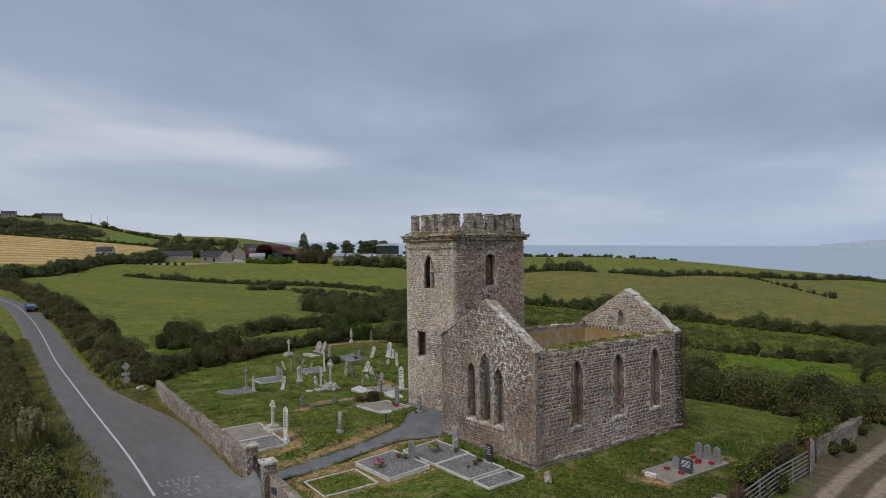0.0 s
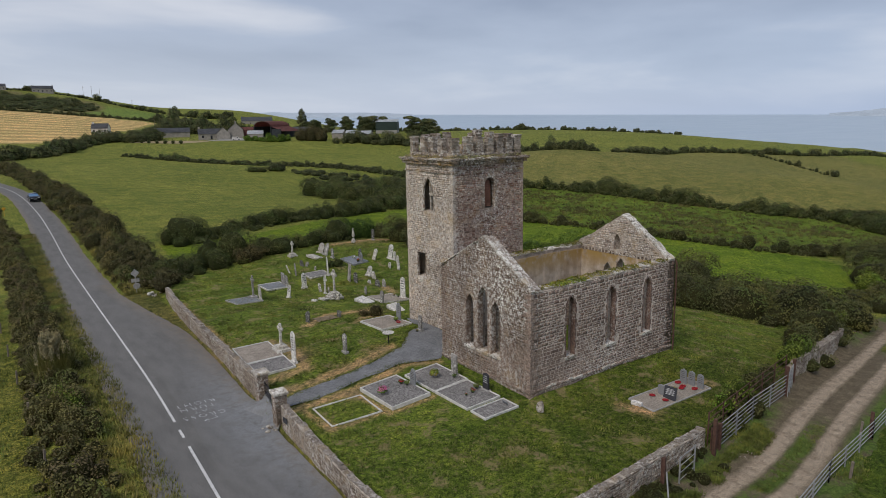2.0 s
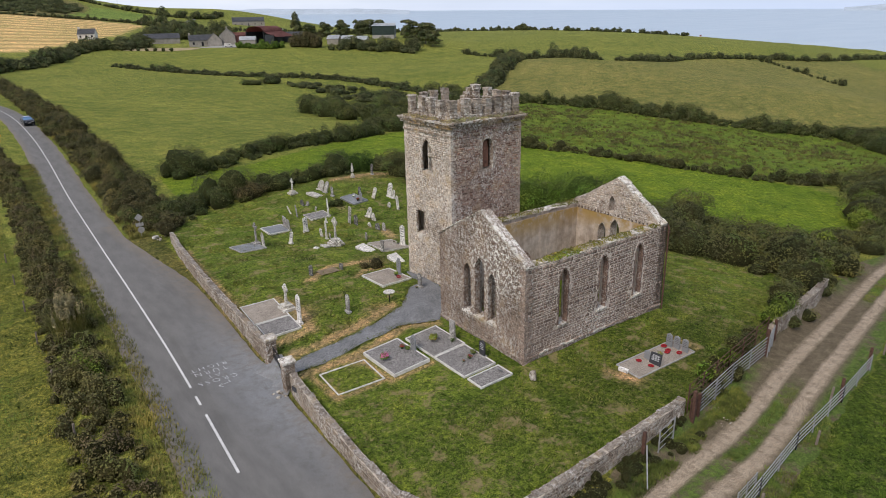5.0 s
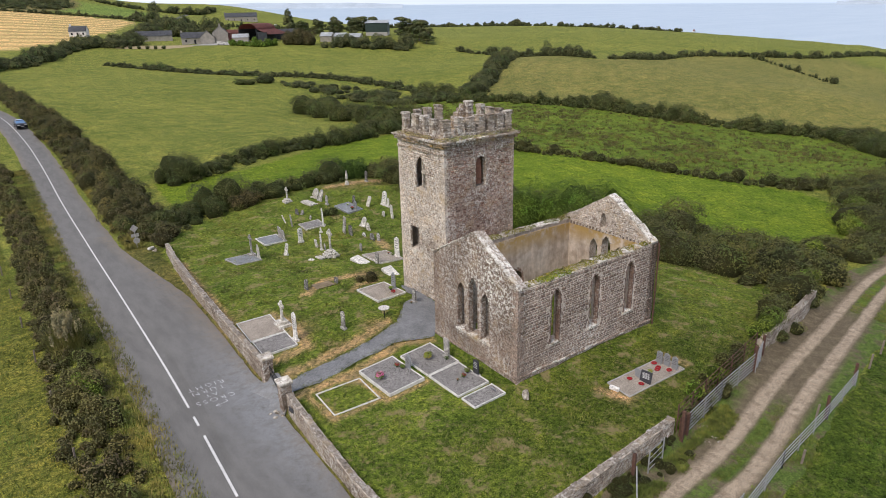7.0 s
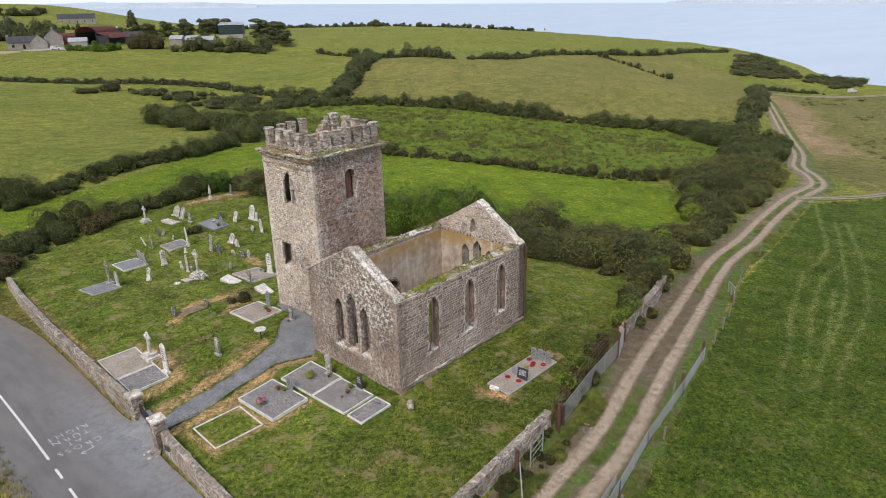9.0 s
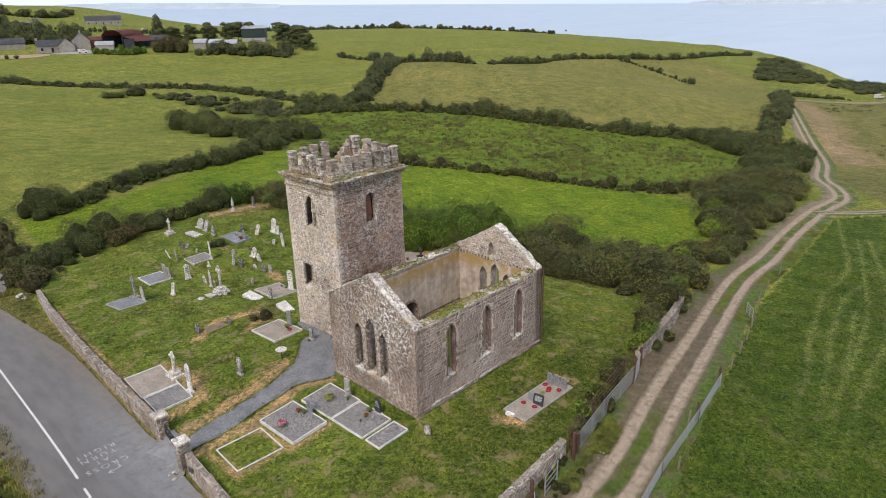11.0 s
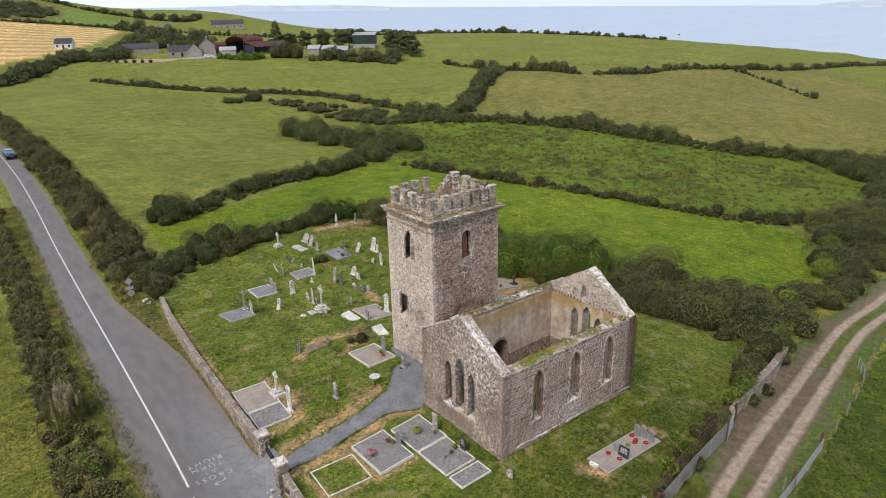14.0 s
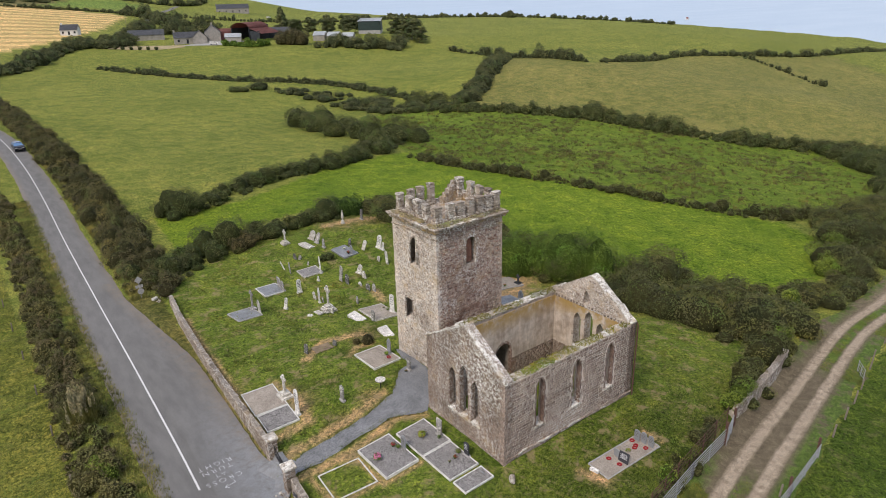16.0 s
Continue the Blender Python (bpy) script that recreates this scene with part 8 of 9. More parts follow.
# the field of old graves
cross(7.9, 49.0, 1.95, "whiteold", "pale slender cross on a base", False, 0, (0, 0), 2)
headstone(10.8, 47.5, 1.0, 1.2, "round", "whiteold", "broad leaning white headstone standing in rough grass", 10, (10, 24))
headstone(10.7, 45.9, 0.7, 1.45, "gothic", "greystone", "grey leaning headstone standing in rough grass", 5, (8, 20))
flat_slab(9.4, 46.1, 1.0, 2.1, "whiteold", "broken white slab lying in the grass", 8, (3, 4))
headstone(10.75, 44.1, 0.5, 1.0, "round", "greystone", "small grey headstone standing in rough grass", 0, (0, -4))
bm = bmesh.new()
for _z, _r, _s in ((0.0, 0.36, 0.30), (0.3, 0.26, 0.24), (0.85, 0.22, 0.34), (1.3, 0.19, 0.26), (1.62, 0.12, 0.15), (1.85, 0.105, 0.12)):
    bmesh.ops.create_uvsphere(bm, u_segments=12, v_segments=8, radius=1, matrix=pose(0, 0, _z + _s) @ Matrix.Diagonal((_r * 0.8, _r, _s, 1)))
_ob = finish("statue", bm, M["whiteold"], smooth=True)
_ob.matrix_world = pose(16.6, 49.6, gz(16.6, 49.6) - 0.2)
tagged(_ob, "weathered pale statue on a base before a yew", "statue")
headstone(19.4, 49.4, 0.55, 1.3, "round", "darkstone", "dark slab headstone under the yew", 0, (0, 3))
for _x, _y, _w, _h, _s, _m, _l, _rz, _ln in (
    (14.1, 40.4, 0.55, 1.4, "ogee", "whiteold", "leaning white headstone with a finial", 0, (8, 19)), (15.9, 39.7, 0.8, 1.55, "round", "white", "large white round-topped headstone standing in rough grass", 0, (4, 0)),
    (16.0, 38.9, 0.36, 0.9, "round", "white", "narrow white headstone standing in rough grass", 0, (3, 4)), (14.0, 36.8, 0.52, 0.6, "round", "whiteold", "small sunken white headstone standing in rough grass", 0, (6, 0)),
    (14.4, 35.5, 0.52, 1.6, "ogee", "whiteold", "tall stained white headstone standing in rough grass", 0, (0, -8)), (13.4, 42.4, 0.45, 0.95, "round", "darkstone", "dark round-topped headstone standing in rough grass", 0, (0, 0)),
    (12.3, 40.1, 0.52, 1.05, "shoulder", "polished", "grey polished headstone on a kerbed plot", 0, (0, 0)), (4.45, 42.1, 0.4, 0.95, "gothic", "whiteold", "leaning pale headstone standing in rough grass", 0, (-10, -27)),
    (4.5, 40.5, 0.4, 1.35, "round", "greystone", "slender grey leaning headstone standing in rough grass", 0, (-4, -13)), (6.6, 43.5, 0.6, 0.75, "round", "darkstone", "dark leaning headstone standing in rough grass", 0, (2, -25)),
    (6.9, 43.1, 0.4, 0.6, "round", "greystone", "small grey leaning headstone standing in rough grass", 10, (6, 10)), (7.05, 41.2, 0.32, 0.45, "round", "whiteold", "small pale marker standing in rough grass", 0, (0, 14)),
    (7.15, 38.2, 0.36, 1.95, "ogee", "white", "tall thin white headstone standing in rough grass", 0, (0, 0)), (7.9, 35.0, 0.62, 1.75, "flat", "greystone", "tall plain grey headstone standing in rough grass", 0, (0, 2)),
    (8.1, 33.9, 0.62, 1.05, "round", "darkstone", "dark round-topped headstone standing in rough grass", 0, (3, -4)), (10.45, 35.4, 0.62, 1.0, "round", "white", "white leaning headstone standing in rough grass", 0, (8, 23)),
    (10.3, 33.9, 0.62, 0.85, "round", "whiteold", "pale round-topped headstone standing in rough grass", 0, (4, -21)), (8.9, 32.5, 0.6, 0.45, "round", "greystone", "fallen grey headstone lying among the graves", 12, (10, -46)),
    (8.9, 30.8, 0.66, 0.75, "round", "darkstone", "dark sunken headstone standing in rough grass", 0, (8, -25)), (9.2, 30.1, 0.52, 0.85, "gothic", "greystone", "grey leaning headstone standing in rough grass", 0, (4, -20)),
    (1.9, 37.8, 0.75, 1.3, "flat", "greystone", "grey slab headstone behind a kerbed plot", 0, (0, 0)), (1.8, 36.7, 0.7, 1.25, "round", "greystone", "grey round-topped headstone of a pair", 0, (0, 2)),
    (-2.4, 33.0, 0.55, 1.4, "shoulder", "whiteold", "pale shouldered headstone beside a blue-grey grave", 0, (0, 0)), (3.0, 35.2, 0.5, 1.45, "ogee", "white", "white headstone seen edge-on", 90, (0, 3)),
    (6.0, 36.6, 0.3, 0.42, "round", "white", "tiny white marker standing in rough grass", 0, (0, -6)), (0.0, 32.2, 0.4, 1.1, "ogee", "white", "leaning white carved headstone standing in rough grass", 10, (8, 8)),
    (3.4, 32.4, 0.35, 0.9, "round", "whiteold", "pale narrow headstone standing in rough grass", 20, (0, -4)), (3.3, 31.2, 0.36, 1.6, "gothic", "white", "tall white pointed headstone standing in rough grass", 0, (0, -5)),
    (3.6, 31.0, 0.32, 0.7, "round", "greystone", "small grey headstone standing in rough grass", 0, (0, 0)), (3.0, 28.1, 0.42, 0.75, "round", "whiteold", "pale headstone leaning on a cross base", 30, (-14, 10)),
    (6.2, 28.6, 0.5, 0.75, "round", "greystone", "grey round-topped headstone standing in rough grass", 0, (0, 0)), (4.9, 23.5, 0.5, 1.15, "round", "greystone", "grey round-topped headstone at a plot's corner", 0, (0, 2)),
    (7.45, 24.0, 0.58, 1.9, "ogee", "white", "tall white marble headstone beside the tower", 0, (0, 0)), (-3.1, 21.4, 0.5, 0.85, "round", "darkstone", "dark sunken headstone standing in rough grass", 0, (8, -19)),
    (-0.55, 21.1, 0.42, 0.55, "flat", "darkstone", "small dark sunken headstone standing in rough grass", 15, (0, 4))):
    _k = random.Random(_x * 7 + _y)
    headstone(_x, _y, _w, _h, _s, _m, _l, _rz + _k.uniform(-14, 14), (_ln[0] + _k.uniform(-5, 5), _ln[1] + _k.uniform(-6, 6)), 0.10, _m in ("white", "polished"), (4, "inscr") if _m in ("white", "polished") else None)
cross(3.1, 28.9, 2.75, "whiteold", "tall ringed cross on three mossy steps", True, 0, (0, 0), 3)
cross(-2.6, 34.3, 2.2, "greystone", "slender weathered cross at a plot's corner", False, 0, (0, 0), 1)
plot(11.0, 13.0, 39.7, 42.7, "polished", "gravel_blue", "grey granite grave with flowers and a low frame", 3, kh=0.2)
flowers(12.0, 40.3, gz(12, 40.3) + 0.18, 0.22, "red", "red flowers on a granite grave")
flowers(12.2, 41.6, gz(12.2, 41.6) + 0.18, 0.2, "white", "white flowers on a granite grave", False)
bush("shrub", "small dark shrub beside a grave", "shrub", [(9.6, 40.6, gz(9.6, 40.6) + 0.4, 0.7, 0.7), (8.9, 40.9, gz(9, 41) + 0.3, 0.6, 0.6)], M["leaf_hedge"], 120, (0.08, 0.18), 111)
plot(5.1, 7.5, 38.2, 40.3, "whiteold", "gravel", "kerbed grave with grey chippings and a tall white stone", -3, kh=0.16)
plot(-0.35, 2.0, 36.4, 39.1, "kerbwhite", "gravel_blue", "white-kerbed grave with pale grey chippings", 0, kh=0.14)
plot(-5.05, -2.5, 32.1, 34.8, "kerbgrey", "gravel_blue", "sunken grave with smooth blue-grey chippings", 4, kh=0.10, kw=0.08)
flat_slab(1.95, 28.8, 0.6, 0.95, "whiteold", "broken pale slab in the grass", 10, (0, 6))
flat_slab(0.95, 28.7, 0.4, 0.5, "whiteold", "fragment of a pale slab in the grass", 30, (4, 0))
flat_slab(4.1, 25.1, 0.9, 1.9, "white", "broken white slab tilted in the grass", 5, (6, -8), 0.18)
flat_slab(4.2, 20.1, 0.9, 1.8, "white", "long pale slab tilted near the tower", -8, (8, -6), 0.18)
plot(5.1, 7.7, 23.0, 26.7, "whiteold", "gravel_warm", "large kerbed grave beside the tower", -4, kh=0.14)
flowers(7.3, 24.6, gz(7.3, 24.6) + 0.12, 0.16, "leaf_yew", "dark potted plant on a grave")
flowers(7.3, 25.3, gz(7.3, 25.3) + 0.12, 0.12, "red", "red flowers on a grave lying among the graves")
tagged(patch("bare_grave", [(-2.5, 20.7), (-0.8, 20.7), (-0.7, 22.0), (-2.4, 22.0)], M["soil"], 0.05, 0.4, 0.1), "bare earth over an old grave", "grave", kind="structure")
# behind the tower
plot(20.0, 23.2, 21.8, 24.6, "kerbgrey", "gravel_warm", "kerbed grave with chippings behind the tower", -6, kh=0.14)
plot(17.2, 19.6, 17.6, 20.4, "kerbgrey", "gravel_blue", "grey kerbed grave behind the nave", -6, kh=0.14)
headstone(19.6, 18.6, 0.7, 1.0, "shoulder", "polished", "grey polished headstone with a small cross behind the nave", text=(4, "inscr"))
cross(22.9, 22.4, 1.2, "black", "dark polished cross behind the tower", False, 0, (0, 0), 1)
flowers(21.0, 22.5, gz(21, 22.5) + 0.12, 0.18, "red", "red flowers on a grave behind the tower")
flowers(20.6, 24.0, gz(20.6, 24) + 0.12, 0.16, "pink", "pink flowers on a grave behind the tower")
flat_slab(18.6, 23.6, 0.5, 0.6, "coping", "loose pale stone behind the tower", 20)


# ---------------------------------------------------------------- on and beside the road
def chalk(text, x, y, size, rz, spacing=1.0):
    c = bpy.data.curves.new("chalk_writing", "FONT")
    c.body, c.size, c.align_x, c.align_y = text, size, "CENTER", "CENTER"
    c.space_character, c.offset = spacing, -0.010
    c.materials.append(M["chalk"])
    ob = new("chalk_writing", c)
    gx, gy = (gz(x + 0.8, y) - gz(x - 0.8, y)) / 1.6, (gz(x, y + 0.4) - gz(x, y - 0.4)) / 0.8
    ob.matrix_world = pose(x, y, gz(x, y) + 0.075, math.degrees(math.atan(gy)), -math.degrees(math.atan(gx)), 0) @ pose(0, 0, 0, 0, 0, rz)
    tagged(ob, "white hand-chalked words on the tarmac", "writing", "chalk words")


chalk("RIGHT", -14.1, 13.35, 0.62, 181, 1.4)
chalk("TURN", -14.15, 12.75, 0.62, 181, 1.4)
chalk("AT", -14.15, 12.15, 0.55, 181, 1.4)
chalk("CROSS", -14.1, 11.55, 0.62, 181, 1.4)
bm = bmesh.new()
for _a, _b in (((-13.6, 10.9), (-14.35, 10.75)), ((-14.35, 10.75), (-14.1, 10.95)), ((-14.35, 10.75), (-14.12, 10.55)), ((-13.6, 10.9), (-13.65, 11.15))):
    _d = Vector((_b[0] - _a[0], _b[1] - _a[1])).normalized() * 0.02
    bm.faces.new([bm.verts.new((px, py, gz(px, py) + 0.085)) for px, py in ((_a[0] - _d.y, _a[1] + _d.x), (_a[0] + _d.y, _a[1] - _d.x), (_b[0] + _d.y, _b[1] - _d.x), (_b[0] - _d.y, _b[1] + _d.x))])
tagged(finish("chalk_arrow", bm, M["chalk"]), "white chalk arrow on the tarmac", "writing")


def road_sign(x, y):
    t = thing("road_sign", "grey diamond road sign and boards seen from behind", "road sign", (x, y, gz(x, y)), 0)
    bm = bmesh.new()
    tube(bm, (0, 0, -0.3), (0, 0, 2.5), 0.04)
    part("pole", bm, M["steel"], t)
    bm = bmesh.new()
    extrude_outline(bm, [(0, 1.75), (0.42, 2.17), (0, 2.6), (-0.42, 2.17)], 0.02, "y", 0.004)
    bmesh.ops.translate(bm, verts=bm.verts, vec=(0, -0.06, 0))
    part("diamond_plate", bm, M["kerbgrey"], t)
    bm = bmesh.new()
    box(bm, (-0.4, -0.06, 1.25), (0.36, -0.04, 1.6), 0.005)
    part("plate", bm, M["kerbgrey"], t)
    bm = bmesh.new()
    tube(bm, (0.05, -0.07, 0.85), (0.05, -0.045, 0.85), 0.33, 20)
    part("round_plate", bm, M["kerbgrey"], t)


road_sign(-10.3, 46.3)
bm = bmesh.new()
box(bm, (-0.35, -0.2, 0), (0.35, 0.2, 0.3), 0.08)
_ob = finish("white_stone", bm, M["white"])
_ob.matrix_world = pose(-9.3, 44.9, gz(-9.3, 44.9), 0, 0, 30)
tagged(_ob, "whitewashed stone on the verge", "stone")
bm = bmesh.new()
extrude_outline(bm, [(0, 0.9), (0.36, 1.26), (0, 1.62), (-0.36, 1.26)], 0.03, "y", 0.004)
tube(bm, (0, 0.03, -0.2), (0, 0.03, 1.3), 0.03)
_ob = finish("warning_sign", bm, plain("sign_yellow", (0.62, 0.33, 0.03), 0.15, 5, 0.6))
_ob.matrix_world = pose(-17.2, 118, gz(-17.2, 118), 0, 0, 8)
tagged(_ob, "small yellow diamond warning sign at the verge", "road sign")


def car(x, y, rz):
    z = gz(x, y) + 0.05
    t = thing("car", "dark blue-black estate car driving on the road", "car", (x, y, z), rz)
    paint = plain("car_paint", (0.012, 0.013, 0.018), 0.2, 3, 0.18, 0.3, 0.6, 0.0)
    glass = Mat("car_glass", 0.05, 0, 0.6).color((0.10, 0.19, 0.33)).m
    rubber = plain("tyre", (0.02, 0.02, 0.02), 0.2, 10, 0.9)
    bm = bmesh.new()
    side = [(-2.4, 0.32), (-2.42, 0.75), (-2.25, 0.95), (-1.0, 1.06), (1.9, 1.05), (2.3, 1.0), (2.4, 0.6), (2.36, 0.32)]
    rows = []
    for k, (w, dz) in enumerate(((-0.96, 0), (-0.9, 0.03), (0.9, 0.03), (0.96, 0))):
        rows.append([bm.verts.new((w, yy, zz + (dz if zz > 0.9 else 0))) for yy, zz in side])
    for a, b in zip(rows, rows[1:]):
        for i in range(len(side)):
            j = (i + 1) % len(side)
            bm.faces.new((a[i], a[j], b[j], b[i]))
    bm.faces.new(rows[0][::-1])
    bm.faces.new(rows[-1])
    bmesh.ops.recalc_face_normals(bm, faces=bm.faces)
    bmesh.ops.bevel(bm, geom=list(bm.edges), offset=0.05, segments=2, affect="EDGES", profile=0.5)
    body = part("body", bm, paint, t, smooth=True)
    for name, mat, s0, s1, zz0, zz1, shrink in (("windows", glass, -1.15, 2.15, 1.05, 1.5, 0.18), ("roof", paint, -0.42, 1.75, 1.5, 1.58, 0.05)):
        bm = bmesh.new()
        lo = [(-0.86, s0), (0.86, s0), (0.86, s1), (-0.86, s1)] if name == "windows" else [(-0.7, s0), (0.7, s0), (0.7, s1), (-0.7, s1)]
        hi = [(-0.68, s0 + 0.75), (0.68, s0 + 0.75), (0.68, s1 - 0.4), (-0.68, s1 - 0.4)] if name == "windows" else [(-0.64, s0 + 0.1), (0.64, s0 + 0.1), (0.64, s1 - 0.1), (-0.64, s1 - 0.1)]
        v = [bm.verts.new((*p, zz0)) for p in lo] + [bm.verts.new((*p, zz1)) for p in hi]
        for q in ((0, 1, 2, 3), (7, 6, 5, 4), (0, 4, 5, 1), (1, 5, 6, 2), (2, 6, 7, 3), (3, 7, 4, 0)):
            bm.faces.new([v[i] for i in q])
        bmesh.ops.recalc_face_normals(bm, faces=bm.faces)
        bmesh.ops.bevel(bm, geom=list(bm.edges), offset=0.03, segments=2, affect="EDGES", profile=0.5)
        part(name, bm, mat, t, "blue-tinted reflecting glass" if name == "windows" else "")
    bm = bmesh.new()
    box(bm, (-0.45, -0.2, 1.575), (0.45, 0.9, 1.592), 0.005)
    part("sunroof", bm, glass, t)
    for sx in (-1, 1):
        bm = bmesh.new()
        box(bm, (sx * 0.6 - 0.22, -2.43, 0.74), (sx * 0.6 + 0.22, -2.36, 0.84), 0.02)
        part("headlight", bm, M["white"], t, "slim white headlight")
        bm = bmesh.new()
        box(bm, (sx * 1.0 - 0.1, -0.85, 1.05), (sx * 1.0 + 0.1, -0.7, 1.2), 0.03)
        part("mirror", bm, paint, t)
        for yy in (-1.5, 1.5):
            bm = bmesh.new()
            tube(bm, (sx * 0.74, yy, 0.34), (sx * 0.97, yy, 0.34), 0.36, 22)
            wheel = part("wheel", bm, rubber, t)
            bm = bmesh.new()
            tube(bm, (sx * 0.95, yy, 0.34), (sx * 0.985, yy, 0.34), 0.23, 14)
            part("rim", bm, M["steel"], wheel)
    bm = bmesh.new()
    box(bm, (-0.26, -2.45, 0.5), (0.26, -2.41, 0.6), 0.004)
    part("number_plate", bm, M["white"], t, "blank white plate")
    bm = bmesh.new()
    box(bm, (-0.4, -2.44, 0.62), (0.4, -2.39, 0.8), 0.02)
    part("grille", bm, M["black"], t)


car(-10.95, 135.0, 2)

# ---------------------------------------------------------------- the farm and far buildings
M["slate"] = plain("slate_roof", (0.135, 0.138, 0.148), 0.25, 0.9, 0.7)
M["render"] = plain("grey_render", (0.30, 0.275, 0.235), 0.2, 0.7, 0.9)
M["renderwhite"] = plain("white_render", (0.62, 0.60, 0.57), 0.1, 0.7, 0.9)
M["redroof"] = plain("rusty_red_iron", (0.23, 0.095, 0.080), 0.3, 0.8, 0.8)
M["darkiron"] = plain("dark_sheeting", (0.035, 0.04, 0.045), 0.3, 0.8, 0.7)
M["green"] = plain("green_sheeting", (0.028, 0.045, 0.038), 0.2, 0.5, 0.6)
M["paleroof"] = plain("pale_sheet_roof", (0.62, 0.64, 0.65), 0.12, 0.8, 0.6)
M["window"] = plain("dark_window", (0.02, 0.022, 0.025), 0.2, 3, 0.15, 0, 0.5)


def house(name, label, x, y, length, width, eave, ridge, rz, wall="render", roof="slate", windows=4, chimneys=1, z=None):
    """A gabled building with openings, overhanging roof and chimneys. Its long side runs along local x."""
    t = thing(name, label, "building", (x, y, gz(x, y) if z is None else z), rz)
    a, b = length / 2, width / 2
    bm = bmesh.new()
    extrude_outline(bm, [(b, -1.5), (b, eave), (0, ridge), (-b, eave), (-b, -1.5)], length, "x")
    bmesh.ops.translate(bm, verts=bm.verts, vec=(-a, 0, 0))
    part("wall", bm, M[wall], t)
    for s in (-1, 1):
        bm = bmesh.new()
        run, rise = b + 0.3, (ridge - eave) * (b + 0.3) / b
        v = [(-a - 0.2, 0, ridge + 0.12), (a + 0.2, 0, ridge + 0.12), (a + 0.2, s * run, ridge + 0.12 - rise), (-a - 0.2, s * run, ridge + 0.12 - rise)]
        f = bm.faces.new([bm.verts.new(q) for q in v])
        bmesh.ops.solidify(bm, geom=[f], thickness=0.12)
        part("roof", bm, M[roof], t)
    for k in range(windows):
        for s in (-1, 1):
            u = -a + length * (k + 0.5) / windows
            bm = bmesh.new()
            low = 0.05 if k == windows // 2 else 0.9
            box(bm, (u - 0.5, s * b - 0.06, low), (u + 0.5, s * b + 0.06, 2.1), 0.02)
            part("door" if low < 0.5 else "window", bm, M["window"], t)
    for k in range(chimneys):
        bm = bmesh.new()
        u = -a + 0.5 + k * (length - 1)
        box(bm, (u - 0.45, -0.35, ridge - 0.5), (u + 0.45, 0.35, ridge + 1.0), 0.04)
        part("chimney", bm, M[wall], t)
    return t


house("farmhouse", "grey rendered farmhouse wing with a slate roof", 90.5, 338, 13, 6.5, 3.0, 5.6, -16, "render", "slate", 3, 1)
house("farmhouse", "gabled front of the grey farmhouse", 95.5, 333.5, 8, 7, 3.2, 6.3, 72, "render", "slate", 2, 0)
house("farmhouse", "main slate-roofed block of the farmhouse", 105.5, 342, 15, 8, 4.6, 8.0, 70, "render", "slate", 4, 2)
house("cottage", "small white-gabled cottage with a slate roof", 50, 414, 9, 6.5, 2.8, 5.6, -25, "renderwhite", "slate", 3, 1)
house("farm_shed", "long low shed with a grey roof", 79, 370, 18, 8, 2.6, 5.0, -14, "render", "slate", 0, 0)
house("bungalow", "long bungalow on the far rise", 263, 717, 34, 12, 4.2, 8.5, -20, "render", "slate", 5, 1)
house("hill_house", "house on the hill crest", 66, 822, 20, 8, 4, 7, -5, "render", "slate", 5, 2)
house("hill_house", "house at the edge of the hill crest", 26, 826, 14, 7, 3.5, 6, -5, "render", "slate", 4, 1)


def round_barn(x, y, rz):
    t = thing("hay_barn", "open hay barn with a rusty red rounded roof", "barn", (x, y, gz(x, y)), rz)
    n, w, h, ln = 14, 6.0, 6.0, 16.0
    arc = [(w * math.cos(math.pi * k / n), h + 2.9 * math.sin(math.pi * k / n)) for k in range(n + 1)]
    bm = bmesh.new()
    rows = [[bm.verts.new((u, yy, z)) for u, z in arc] for yy in (-ln / 2, ln / 2)]
    fs = [bm.faces.new((rows[0][i], rows[0][i + 1], rows[1][i + 1], rows[1][i])) for i in range(n)]
    bmesh.ops.solidify(bm, geom=fs, thickness=0.12)
    part("roof", bm, M["redroof"], t, "rusty red corrugated roof")
    bm = bmesh.new()
    box(bm, (-w, ln / 2 - 0.2, -1), (w, ln / 2, h + 1.5))
    part("back_wall", bm, M["darkiron"], t)
    for s in (-1, 1):
        bm = bmesh.new()
        box(bm, (s * w - 0.1, -ln / 2, -1), (s * w + 0.1, ln / 2, h))
        part("side_wall", bm, M["darkiron"], t)
        bm = bmesh.new()
        tube(bm, (s * w * 0.95, -ln / 2, -1), (s * w * 0.95, -ln / 2, h), 0.15)
        part("post", bm, M["darkiron"], t)
    bm = bmesh.new()
    f = bm.faces.new([bm.verts.new(q) for q in ((w, -ln / 2, h), (w + 8, -ln / 2, h - 2.6), (w + 8, ln / 2, h - 2.6), (w, ln / 2, h))])
    bmesh.ops.solidify(bm, geom=[f], thickness=0.15)
    part("lean_to_roof", bm, M["redroof"], t)
    bm = bmesh.new()
    box(bm, (w + 0.2, -ln / 2 + 0.4, -1), (w + 6.4, -ln / 2 + 0.6, h - 1.4))
    part("lean_to_wall", bm, M["darkiron"], t)


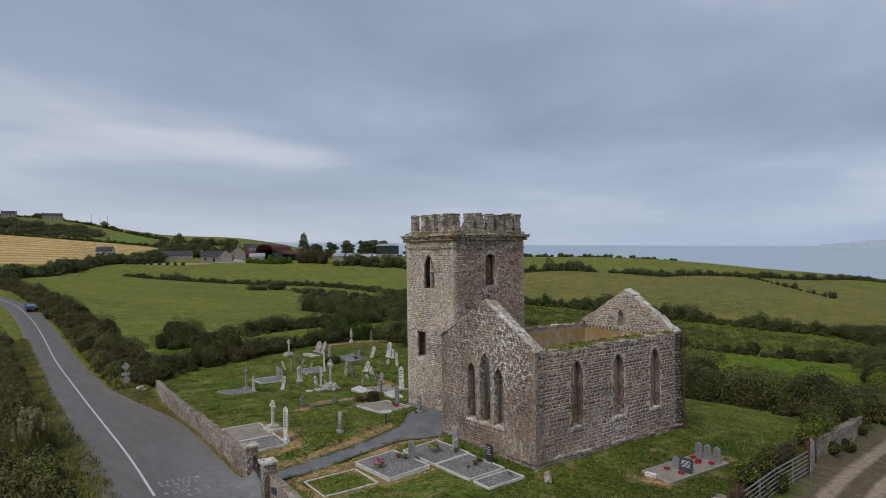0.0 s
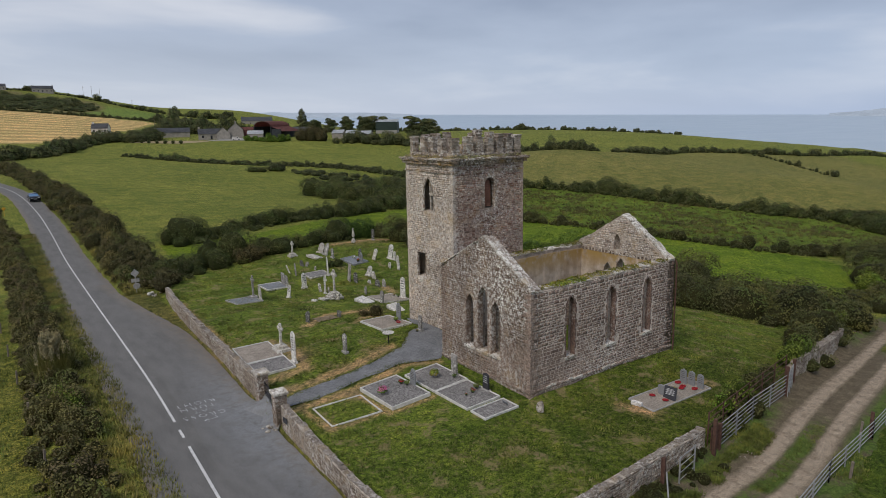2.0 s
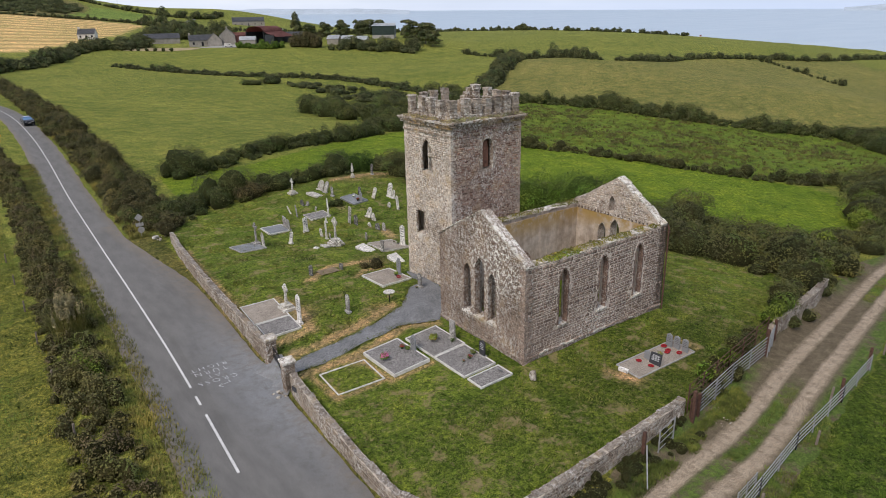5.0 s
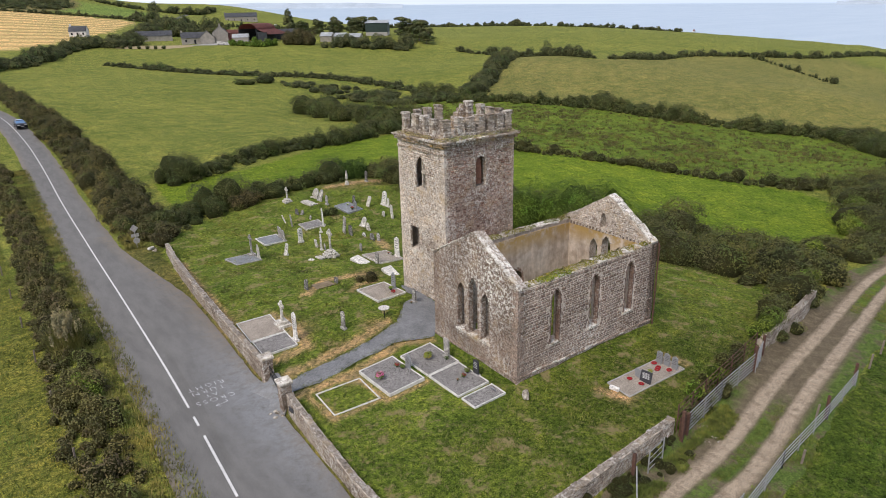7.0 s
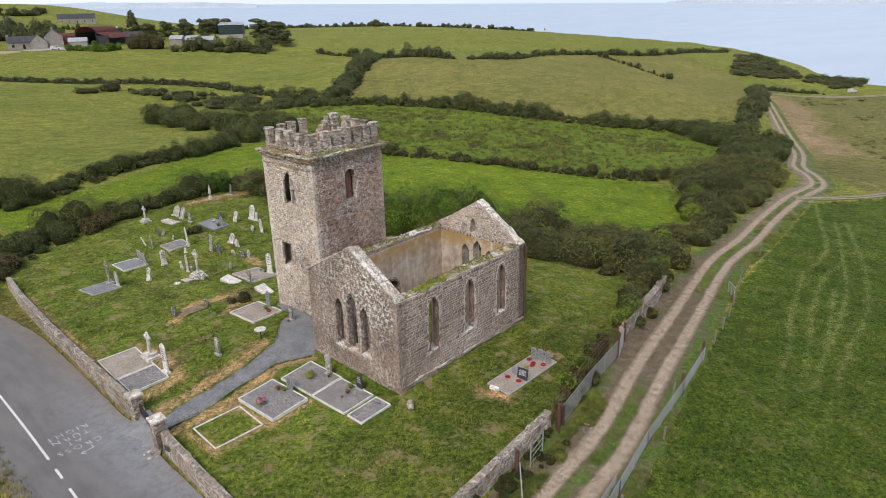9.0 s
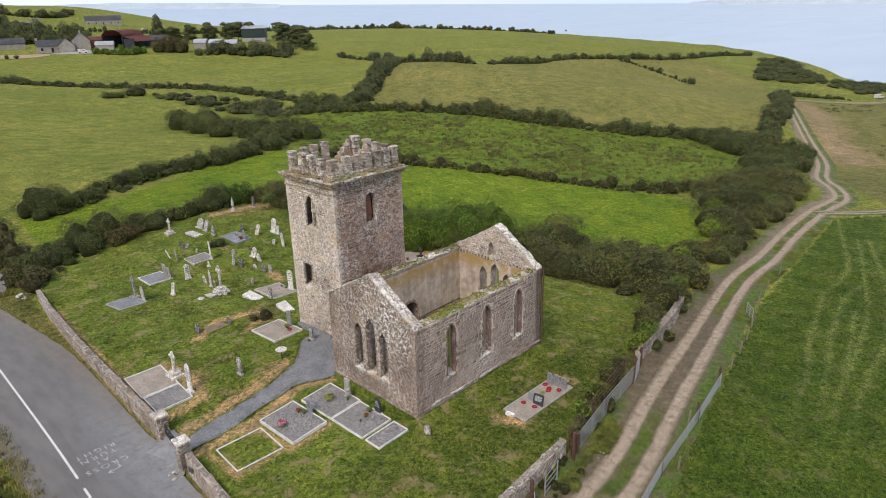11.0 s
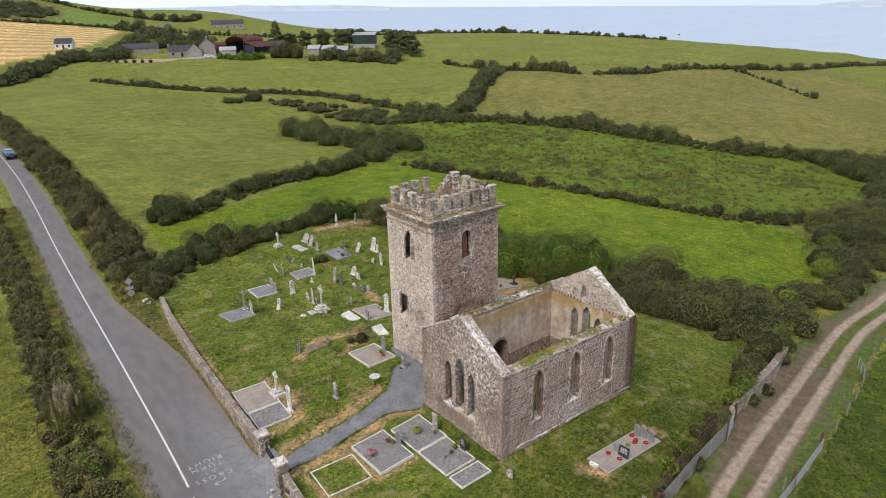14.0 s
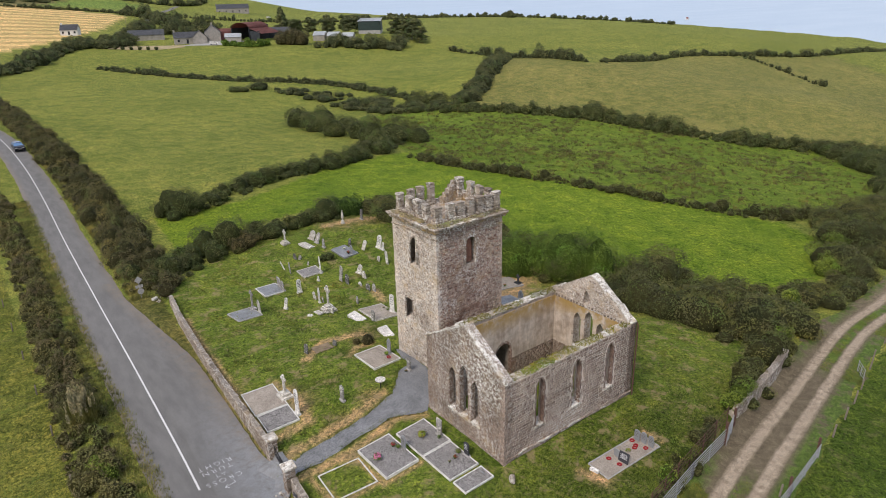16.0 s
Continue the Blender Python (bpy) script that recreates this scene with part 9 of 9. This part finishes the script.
round_barn(124, 335.8, -62)
house("farm_shed", "open-sided shed with a pale sheet roof", 143, 340, 12, 10, 3.2, 5.4, -28, "darkiron", "slate", 0, 0)
house("farm_shed", "low red-roofed lean-to against the barn", 112, 345, 9, 6, 4.2, 5.6, -28, "redroof", "redroof", 0, 0)
house("farm_shed", "small pale-roofed store before the barn", 110.5, 326, 8, 5, 2.6, 4.2, -28, "render", "paleroof", 0, 0)
for _k in range(3):
    house("polytunnel_roof", "low white-ribbed roof among the trees", 150 + _k * 5, 305 - _k * 6, 6, 9, 2.5, 4.2, -40, "render", "paleroof", 0, 0)


def tall_shed(x, y, rz):
    t = thing("grain_shed", "tall dark green shed with a pale roof edge", "shed", (x, y, gz(x, y)), rz)
    bm = bmesh.new()
    box(bm, (-6.2, -5, 1.6), (6.2, 5, 6.4), 0.05)
    part("upper_wall", bm, M["green"], t, "dark green sheeting")
    bm = bmesh.new()
    box(bm, (-6.1, -4.9, -1.5), (6.1, 4.9, 1.6), 0.05)
    part("lower_wall", bm, M["kerbgrey"], t)
    bm = bmesh.new()
    v = [(-6.5, -5.3, 6.4), (6.5, -5.3, 6.4), (6.5, 5.3, 7.8), (-6.5, 5.3, 7.8)]
    f = bm.faces.new([bm.verts.new(q) for q in v])
    bmesh.ops.solidify(bm, geom=[f], thickness=0.3)
    part("roof", bm, M["paleroof"], t, "pale sheet roof")


tall_shed(184, 309, -40)


def van(x, y, rz):
    t = thing("van", "small white van parked on bare ground", "van", (x, y, gz(x, y)), rz)
    bm = bmesh.new()
    extrude_outline(bm, [(-2.1, 0.3), (2.1, 0.3), (2.1, 1.0), (1.5, 1.2), (0.9, 1.85), (-2.0, 1.9), (-2.1, 1.7)], 1.7, "y", 0.06)
    part("body", bm, M["white"], t)
    bm = bmesh.new()
    box(bm, (0.2, -0.03, 1.2), (0.95, 1.73, 1.6), 0.02)
    part("window", bm, M["window"], t)
    for u in (-1.3, 1.3):
        for s in (0.0, 1.7):
            bm = bmesh.new()
            tube(bm, (u, s - 0.05, 0.33), (u, s + 0.05, 0.33), 0.33, 14)
            part("wheel", bm, M["black"], t)


van(97.5, 319.5, -20)
van(270, 640, 15)
van(335.7, 36.8, -30)


def pole(x, y, h, seed):
    t = thing("telegraph_pole", "wooden telegraph pole with a cross arm", "pole", (x, y, gz(x, y)), seed * 37, "telegraph poles")
    bm = bmesh.new()
    tube(bm, (0, 0, -0.5), (0, 0, h), 0.16, 8, 0.1)
    part("mast", bm, M["wood"], t)
    bm = bmesh.new()
    box(bm, (-0.9, -0.06, h - 0.7), (0.9, 0.06, h - 0.58))
    part("cross_arm", bm, M["wood"], t)


for _k, (_x, _y, _h) in enumerate(((104, 815, 13), (112, 812, 15), (120, 812, 14), (148, 790, 9), (90, 455, 8), (160, 430, 9), (150, 470, 9), (130, 520, 9))):
    pole(_x, _y, _h, _k)
# garden shrubs in a row by the farm
for _k in range(7):
    _x, _y = 52 + _k * 3.1, 341.5 - _k * 3.0
    bush("shrub", "small round garden shrub in a row", "shrub", [(_x, _y, gz(_x, _y) + 0.7, 1.1, 1.1)], M["leaf_far"], 10, (0.4, 0.7), 400 + _k, group="garden shrubs")
tagged(patch("garden_plot", [(50, 343), (70, 323.5), (84, 322), (86, 330), (70, 342), (60, 348)], plain("dry_garden_grass", (0.34, 0.27, 0.15), 0.25, 0.3, 1.0), 0.12, 4), "straw-dry garden beside the farm", "garden", kind="structure")
tagged(patch("farm_yard", [(84, 329), (98, 316), (104, 312), (118, 326), (108, 336)], M["kerbgrey"], 0.12, 4), "pale concrete yard before the farmhouse", "yard", kind="structure")


def boat(x, y):
    t = thing("fishing_boat", "small fishing boat on the sea", "boat", (x, y, SEA), 20)
    bm = bmesh.new()
    extrude_outline(bm, [(-7, -0.5), (6, -0.5), (8.5, 2.6), (-7, 1.8)], 4.5, "y", 0.3)
    part("hull", bm, M["white"], t)
    bm = bmesh.new()
    box(bm, (-3, 0.8, 1.8), (2, 3.6, 4.8), 0.2)
    part("wheelhouse", bm, M["redroof"], t)


boat(1208, 766)
# faint land across the bay; its haze is mixed into the base colour
def far_land(a0, a1, height, seed):
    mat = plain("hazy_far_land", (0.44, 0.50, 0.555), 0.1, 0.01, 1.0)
    bm = bmesh.new()
    rows = []
    for k in range(41):
        f = k / 40
        a = radians(a0 + (a1 - a0) * f)
        h = height * min(1, f * 5, (1 - f) * 5) * (0.75 + 0.5 * noise.noise((k * 0.23, seed, 0)))
        rows.append([bm.verts.new((r * math.cos(a), r * math.sin(a), sea_z(r, a) + z)) for r, z in ((4600, -3), (4640, h * 0.25 + 6), (4760, h + 14), (4900, h * 0.7))])
    for p, q in zip(rows, rows[1:]):
        for i in range(3):
            bm.faces.new((p[i], q[i], q[i + 1], p[i + 1]))
    tagged(finish("backdrop_land", bm, mat), "low hazy land across the bay", "distant land", kind="structure")


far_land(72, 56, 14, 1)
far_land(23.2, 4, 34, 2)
